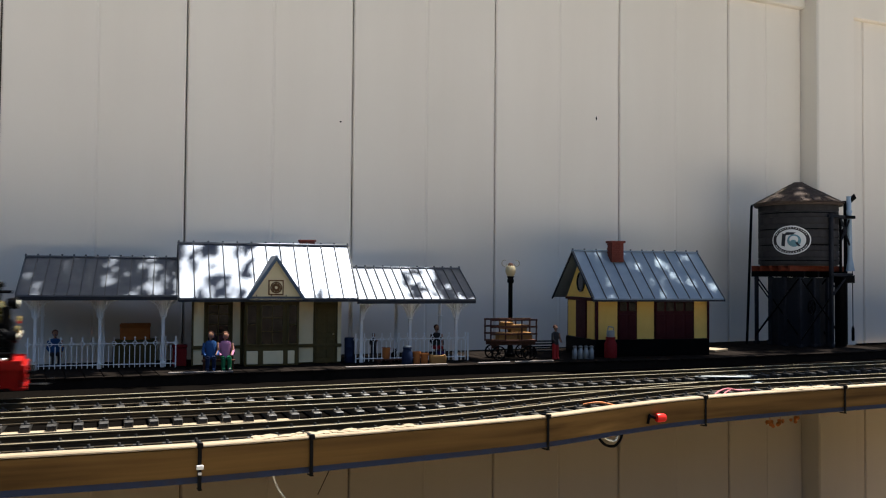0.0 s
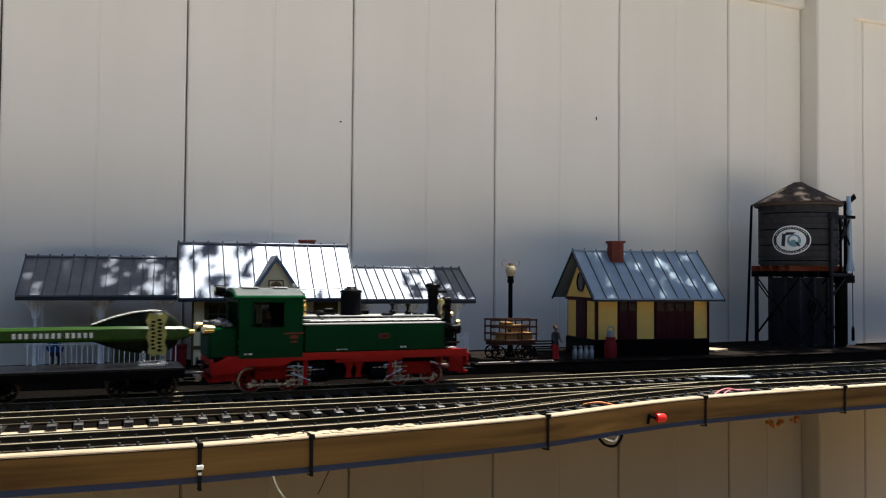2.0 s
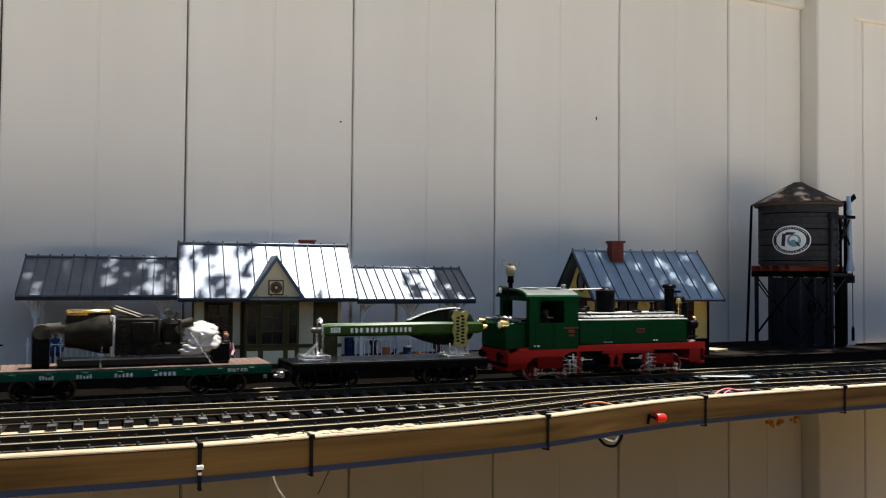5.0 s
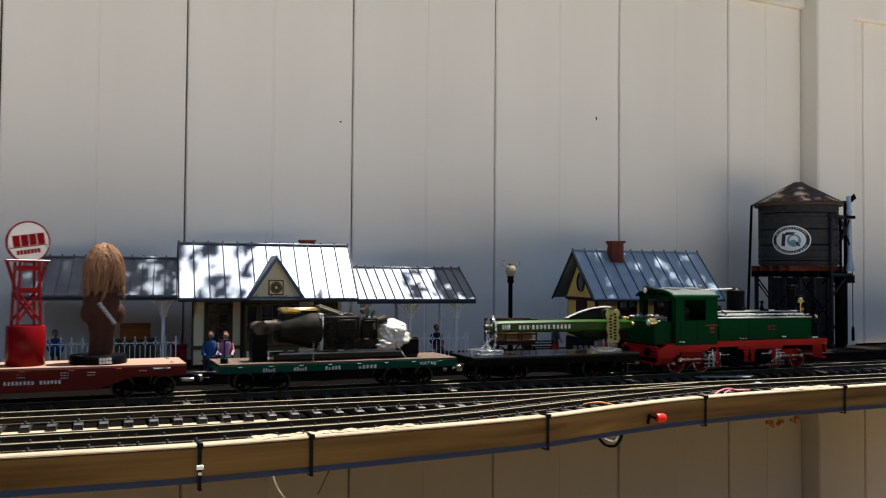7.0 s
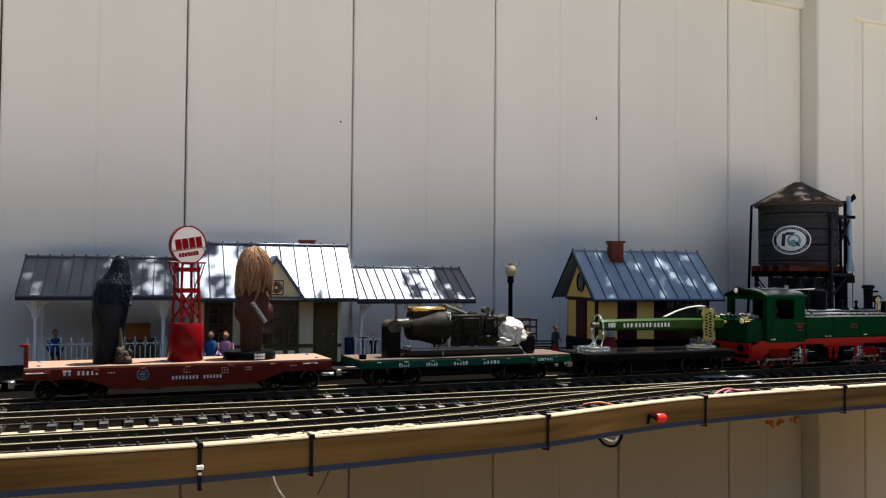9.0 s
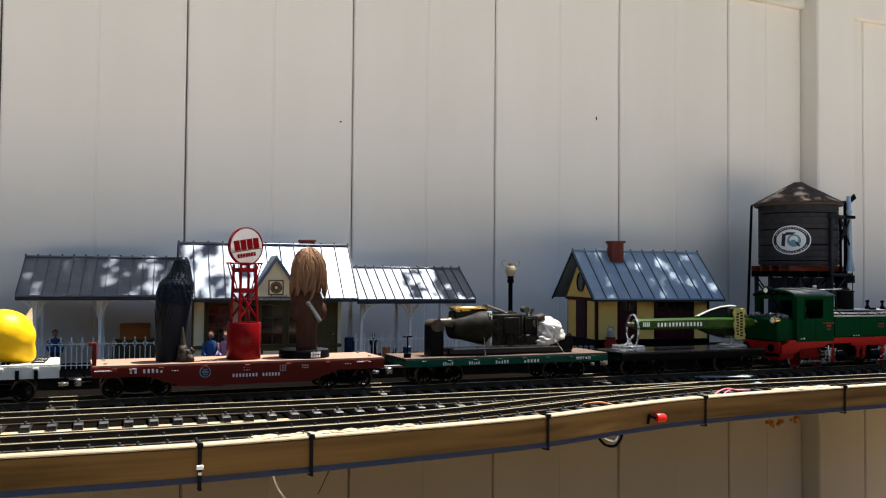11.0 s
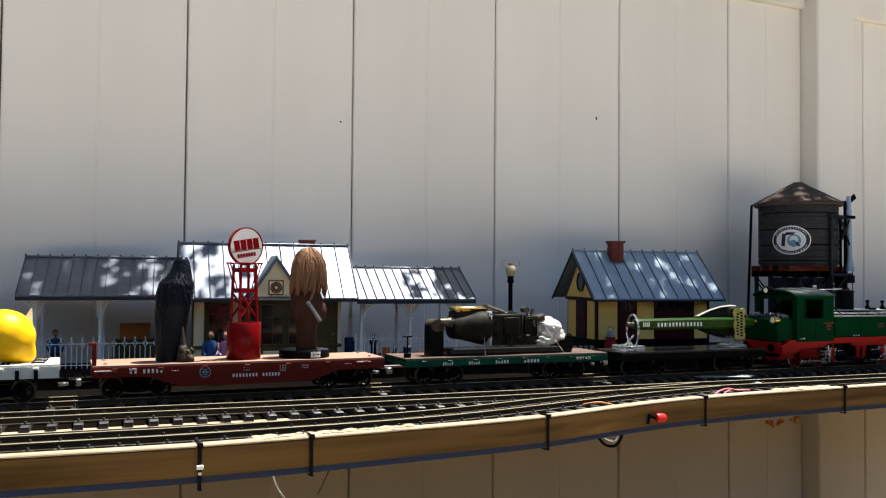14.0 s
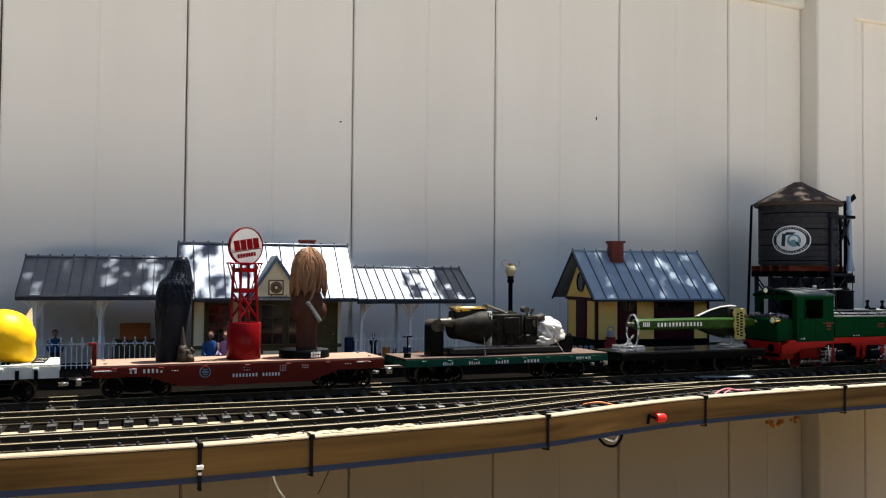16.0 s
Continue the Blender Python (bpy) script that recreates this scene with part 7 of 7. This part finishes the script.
cable("cable", [(0.690, -0.826, 0.0115), (0.712, -0.812, 0.014), (0.735, -0.806, 0.016), (0.752, -0.812, 0.013), (0.764, -0.826, 0.0145)], 0.0013, WIRE_PINK, "pink wire lying across the sleepers")
cable("cable", [(0.706, -0.828, 0.0115), (0.728, -0.815, 0.014), (0.748, -0.804, 0.013), (0.770, -0.812, 0.0125)], 0.0012, WIRE_PINK, "pink wire lying across the sleepers")
cable("cable", [(-0.040, -0.900, -0.029), (-0.036, -0.902, -0.045), (-0.026, -0.905, -0.062), (-0.012, -0.908, -0.085)], 0.0013, WIRE_WHITE, "thin white wire hanging below the bench")
cable("cable", [(0.030, -0.905, -0.029), (0.022, -0.908, -0.042), (0.012, -0.910, -0.060)], 0.0005, BLACK, "thin dark wire hanging below the bench")
for x, y in ((1.140, -0.500), (1.170, -0.500), (1.235, -0.480)):
    bm = bmesh.new()
    rr = random.Random(int(x * 1000))
    for k in range(7):
        blob(bm, (rr.uniform(-0.010, 0.010), rr.uniform(-0.006, 0.006), rr.uniform(-0.012, 0.0)), (0.005, 0.003, 0.0045), 0.6, 3, 1, k)
    rod(bm, (0, 0, -0.002), (0, 0, 0.092), 0.0008, seg=5)
    o = tagged(part("dry_leaf_bunch", bm, ORANGE, smooth=False), "dry brown leaf bunch hanging under the bench", "dry leaves", "dry leaf bunches")
    o.matrix_basis = pose(x, y, -0.110)
stone = bmesh.new()
blob(stone, (0, 0, 0.0025), (0.022, 0.010, 0.0034), 0.4, 1.7, 3, 4)
stone = tagged(part("white_stone", stone, MILK_GREY), "flat pale stone lying between the tracks", "stone")
stone.matrix_basis = pose(0.8666, -0.7288, 0.0095, 0, 0, -18)
plate = tagged(part("metal_plate", boxes(((0, 0, 0.0008), (0.105, 0.016, 0.0016)), ((0.045, 0.004, 0.0022), (0.03, 0.006, 0.0015))), MILK_GREY), "thin bright metal plate lying beside the track", "plate")
plate.matrix_basis = pose(0.886, -0.630, 0.0095, 0, 0, -26)
bm = bmesh.new()
rr = random.Random(77)
for k in range(110):
    x = rr.choice((rr.uniform(0.80, 0.92), rr.uniform(-0.07, 0.13)))
    p, d = EDGE_AT(x)
    blob(bm, (x, p.y + rr.uniform(0.004, 0.020), 0.0150), (rr.uniform(0.004, 0.012), rr.uniform(0.003, 0.006), rr.uniform(0.0008, 0.0028)), 0.4, 2, 1, k)
tagged(part("sawdust", bm, TOP_WOOD, smooth=False), "pale dust and chips along the bench edge", "debris", kind="stuff")
bm = bmesh.new()
blob(bm, (1.042, -0.0012, 0.612), (0.0022, 0.0012, 0.006), 0.3, 3, 1), blob(bm, (0.338, -0.0012, 0.546), (0.003, 0.0012, 0.002), 0.3, 3, 1)
tagged(part("fence_speck", bm, BLACK), "tiny dark specks on the fence boards", "stain", kind="stuff")

# ---- overhanging tree behind the fence, its leaves dapple the roofs ----
BARK = material("bark", (0.12, 0.085, 0.06), (0.06, 0.045, 0.03), 0.9, grain=60, stain=10, amount=0.8, bump=0.8, stretch=(1, 1, 0.2))
LEAF = material("leaf_green", (0.055, 0.10, 0.028), (0.035, 0.07, 0.018), 0.5, grain=60, stain=10, amount=0.6, bump=0.1)
tree = thing("garden_tree", pose(2.3, 1.0, GROUND_Z), "leafy garden tree overhanging the fence from behind", "tree")
inv = tree.matrix_basis.inverted()
W2 = lambda p_: inv @ Vector(p_)
bm = bmesh.new()
for a, b, r0, r1 in (((2.3, 1.0, GROUND_Z), (2.28, 0.98, 0.5), 0.11, 0.09), ((2.28, 0.98, 0.48), (2.2, 0.85, 1.45), 0.09, 0.06)):
    rod(bm, W2(a), W2(b), r0, r1, 14)
part("trunk", bm, BARK, tree, "brown bark trunk")
limbs = (((2.22, 0.88, 1.35), (1.6, 0.35, 1.75), 0.05, 0.03), ((1.6, 0.35, 1.75), (1.0, 0.16, 1.82), 0.03, 0.018), ((1.0, 0.16, 1.82), (0.3, 0.10, 1.80), 0.018, 0.008), ((1.6, 0.35, 1.75), (1.9, 0.10, 1.85), 0.025, 0.010), ((0.3, 0.10, 1.80), (-0.42, 0.06, 1.72), 0.008, 0.003))
for a, b, r0, r1 in limbs:
    bm = bmesh.new()
    rod(bm, W2(a), W2(b), r0, r1, 10)
    part("limb", bm, BARK, tree)
SX, SY = SUN_DIR.x / SUN_DIR.z, SUN_DIR.y / SUN_DIR.z
rr = random.Random(4)
verts, faces = [], []


def leaf(x, y, z, size):
    rot = Euler((rr.gauss(0, 0.45), rr.gauss(0, 0.45), rr.uniform(0, 6.28))).to_matrix()
    base = len(verts)
    for u, v, w in ((-1, 0, 0), (-0.35, -0.42, 0.10), (0.45, -0.34, 0.08), (1, 0, -0.05), (0.45, 0.34, 0.08), (-0.35, 0.42, 0.10)):
        verts.append(inv @ (Vector((x, y, z)) + rot @ Vector((u * size, v * size, w * size))))
    faces.extend(((base, base + 1, base + 2, base + 3), (base, base + 3, base + 4, base + 5)))


# stretches of shade on the bench: x from, to, y from, to, height, leaves, clump threshold
SHADE = ((-0.38, -0.125, -0.28, -0.06, 0.17, 1500, -0.17), (-0.13, -0.055, -0.28, -0.08, 0.17, 170, -0.06), (-0.03, 0.08, -0.24, -0.12, 0.18, 55, 0.10), (0.40, 0.50, -0.28, -0.12, 0.16, 90, 0.02), (0.47, 0.62, -0.30, -0.08, 0.16, 800, -0.36),
         (0.76, 0.98, -0.42, -0.10, 0.18, 1450, -0.50), (0.98, 1.18, -0.42, -0.10, 0.18, 1050, -0.30), (1.36, 1.72, -0.36, -0.06, 0.35, 1500, -0.28), (0.97, 1.75, -0.70, -0.36, 0.10, 2300, -0.22), (-0.15, 0.25, -0.34, -0.26, 0.03, 110, 0.05),
         # the 3000-leaf clump is added overhead to block sky light on the left canopy
         (0.62, 0.80, -0.36, -0.2, 0.05, 130, 0.0), (-1.0, -0.48, -0.34, 0.02, 0.1, 3000, -0.8), (1.7, 2.4, -0.7, 0.0, 0.2, 500, 0.0))
for x0, x1, y0, y1, h, n, cut in SHADE:
    made = tries = 0
    while made < n and tries < n * 30:
        tries += 1
        x, y = rr.uniform(x0, x1), rr.uniform(y0, y1)
        if noise.noise(Vector((x * 44, y * 44, 3.7))) < cut:
            continue
        z = rr.uniform(1.30, 1.85)
        leaf(x + SX * (z - h), y + SY * (z - h), z, rr.uniform(0.011, 0.019))
        made += 1
me = bpy.data.meshes.new("leaves")
me.from_pydata([tuple(v) for v in verts], [], faces)
me.materials.append(LEAF)
tagged(part("leaves", me, LEAF, tree, "small green leaves"), kind="stuff")
for k in range(34):
    bm = bmesh.new()
    x = -0.2 + k * 0.062
    a = Vector((x + 0.12, 0.10 + 0.25 * max(0, x - 0.9), 1.80))
    b = a + Vector((rr.uniform(-0.15, 0.15), rr.uniform(-0.35, -0.12), rr.uniform(-0.30, 0.0)))
    rod(bm, inv @ a, inv @ b, 0.004, 0.0012, 6)
    part("twig", bm, BARK, tree)

# ---- planks of the platform ----
W_PLANK = 0.030
for k in range(76):
    x = -0.60 + W_PLANK * (k + 0.5)
    if x > 1.69:
        break
    front = np.interp(x, (-0.62, -0.065, 0.66, 1.03, 1.60, 1.70), (-0.262, -0.312, -0.354, -0.40, -0.405, -0.37)) - 0.003 + rr.uniform(-0.0015, 0.0015)
    part("plank", boxes(((0, (front - 0.045) / 2, 0), (W_PLANK - 0.0012, -0.045 - front, 0.0032)), bevel=0.0005), SHADED_PLANK, plat, at=pose(x, 0, PLAT - 0.0019 + rr.uniform(-0.0003, 0.0002)))
# ---- movement ----
TRAVEL = [(0.0, -0.525), (0.4, -0.3633), (0.5, -0.3206), (0.75, -0.2240), (1.0, -0.1342), (1.5, 0.0156), (2.0, 0.1316), (2.5, 0.2248), (3.0, 0.3075), (3.5, 0.3859), (4.0, 0.4612),
          (6.5, 0.8489), (7.0, 0.9196), (7.5, 0.9941), (8.0, 1.0489), (8.5, 1.0930), (9.0, 1.1353), (9.5, 1.1700), (10.0, 1.1930), (10.5, 1.2065), (11.0, 1.2110), (16.0, 1.2110)]
HEADING = math.degrees(math.atan2(-0.0349, 1.0))


def run_at(t):
    """The engine's distance along the line, smooth between the known times."""
    k = max(i for i, (a, _) in enumerate(TRAVEL[:-1]) if a <= t + 1e-9)
    (t0, s0), (t1, s1) = TRAVEL[k], TRAVEL[k + 1]
    def slope(i):
        if i <= 0:
            return (TRAVEL[1][1] - TRAVEL[0][1]) / (TRAVEL[1][0] - TRAVEL[0][0])
        if i >= len(TRAVEL) - 2:
            return 0.0
        return (TRAVEL[i + 1][1] - TRAVEL[i - 1][1]) / (TRAVEL[i + 1][0] - TRAVEL[i - 1][0])
    h = t1 - t0
    f = (t - t0) / h
    return ((1 + 2 * f) * (1 - f) ** 2) * s0 + f * (1 - f) ** 2 * h * slope(k) + f * f * (3 - 2 * f) * s1 + f * f * (f - 1) * h * slope(k + 1)


def motions():
    steps = [k / 10 for k in range(111)] + [16.0]
    line = pose(0, -0.556, 0, 0, 0, HEADING)
    for ob, behind, z, (side, turn) in MOVING:
        slack = -0.010 if behind < -1 else 0.0
        walk(ob, [(t, line @ pose(run_at(t) + behind + slack * max(0, min(1, (11 - t) / 2)), side, z, 0, 0, turn)) for t in steps])
    fine = [k / 30 for k in range(0, 331)] + [16.0]
    for ob, r, at in WHEELS:
        walk(ob, [(t, pose(*at) @ pose(0, 0, 0, 0, math.degrees(run_at(t) / r) % 360, 0)) for t in fine])
    for ob, r, crank, s in RODS:
        rows = []
        for t in fine:
            a = run_at(t) / r + (0 if s > 0 else math.pi / 2)
            rows.append((t, pose(crank * math.cos(a), 0, r - crank * math.sin(a))))
        walk(ob, rows)


motions()
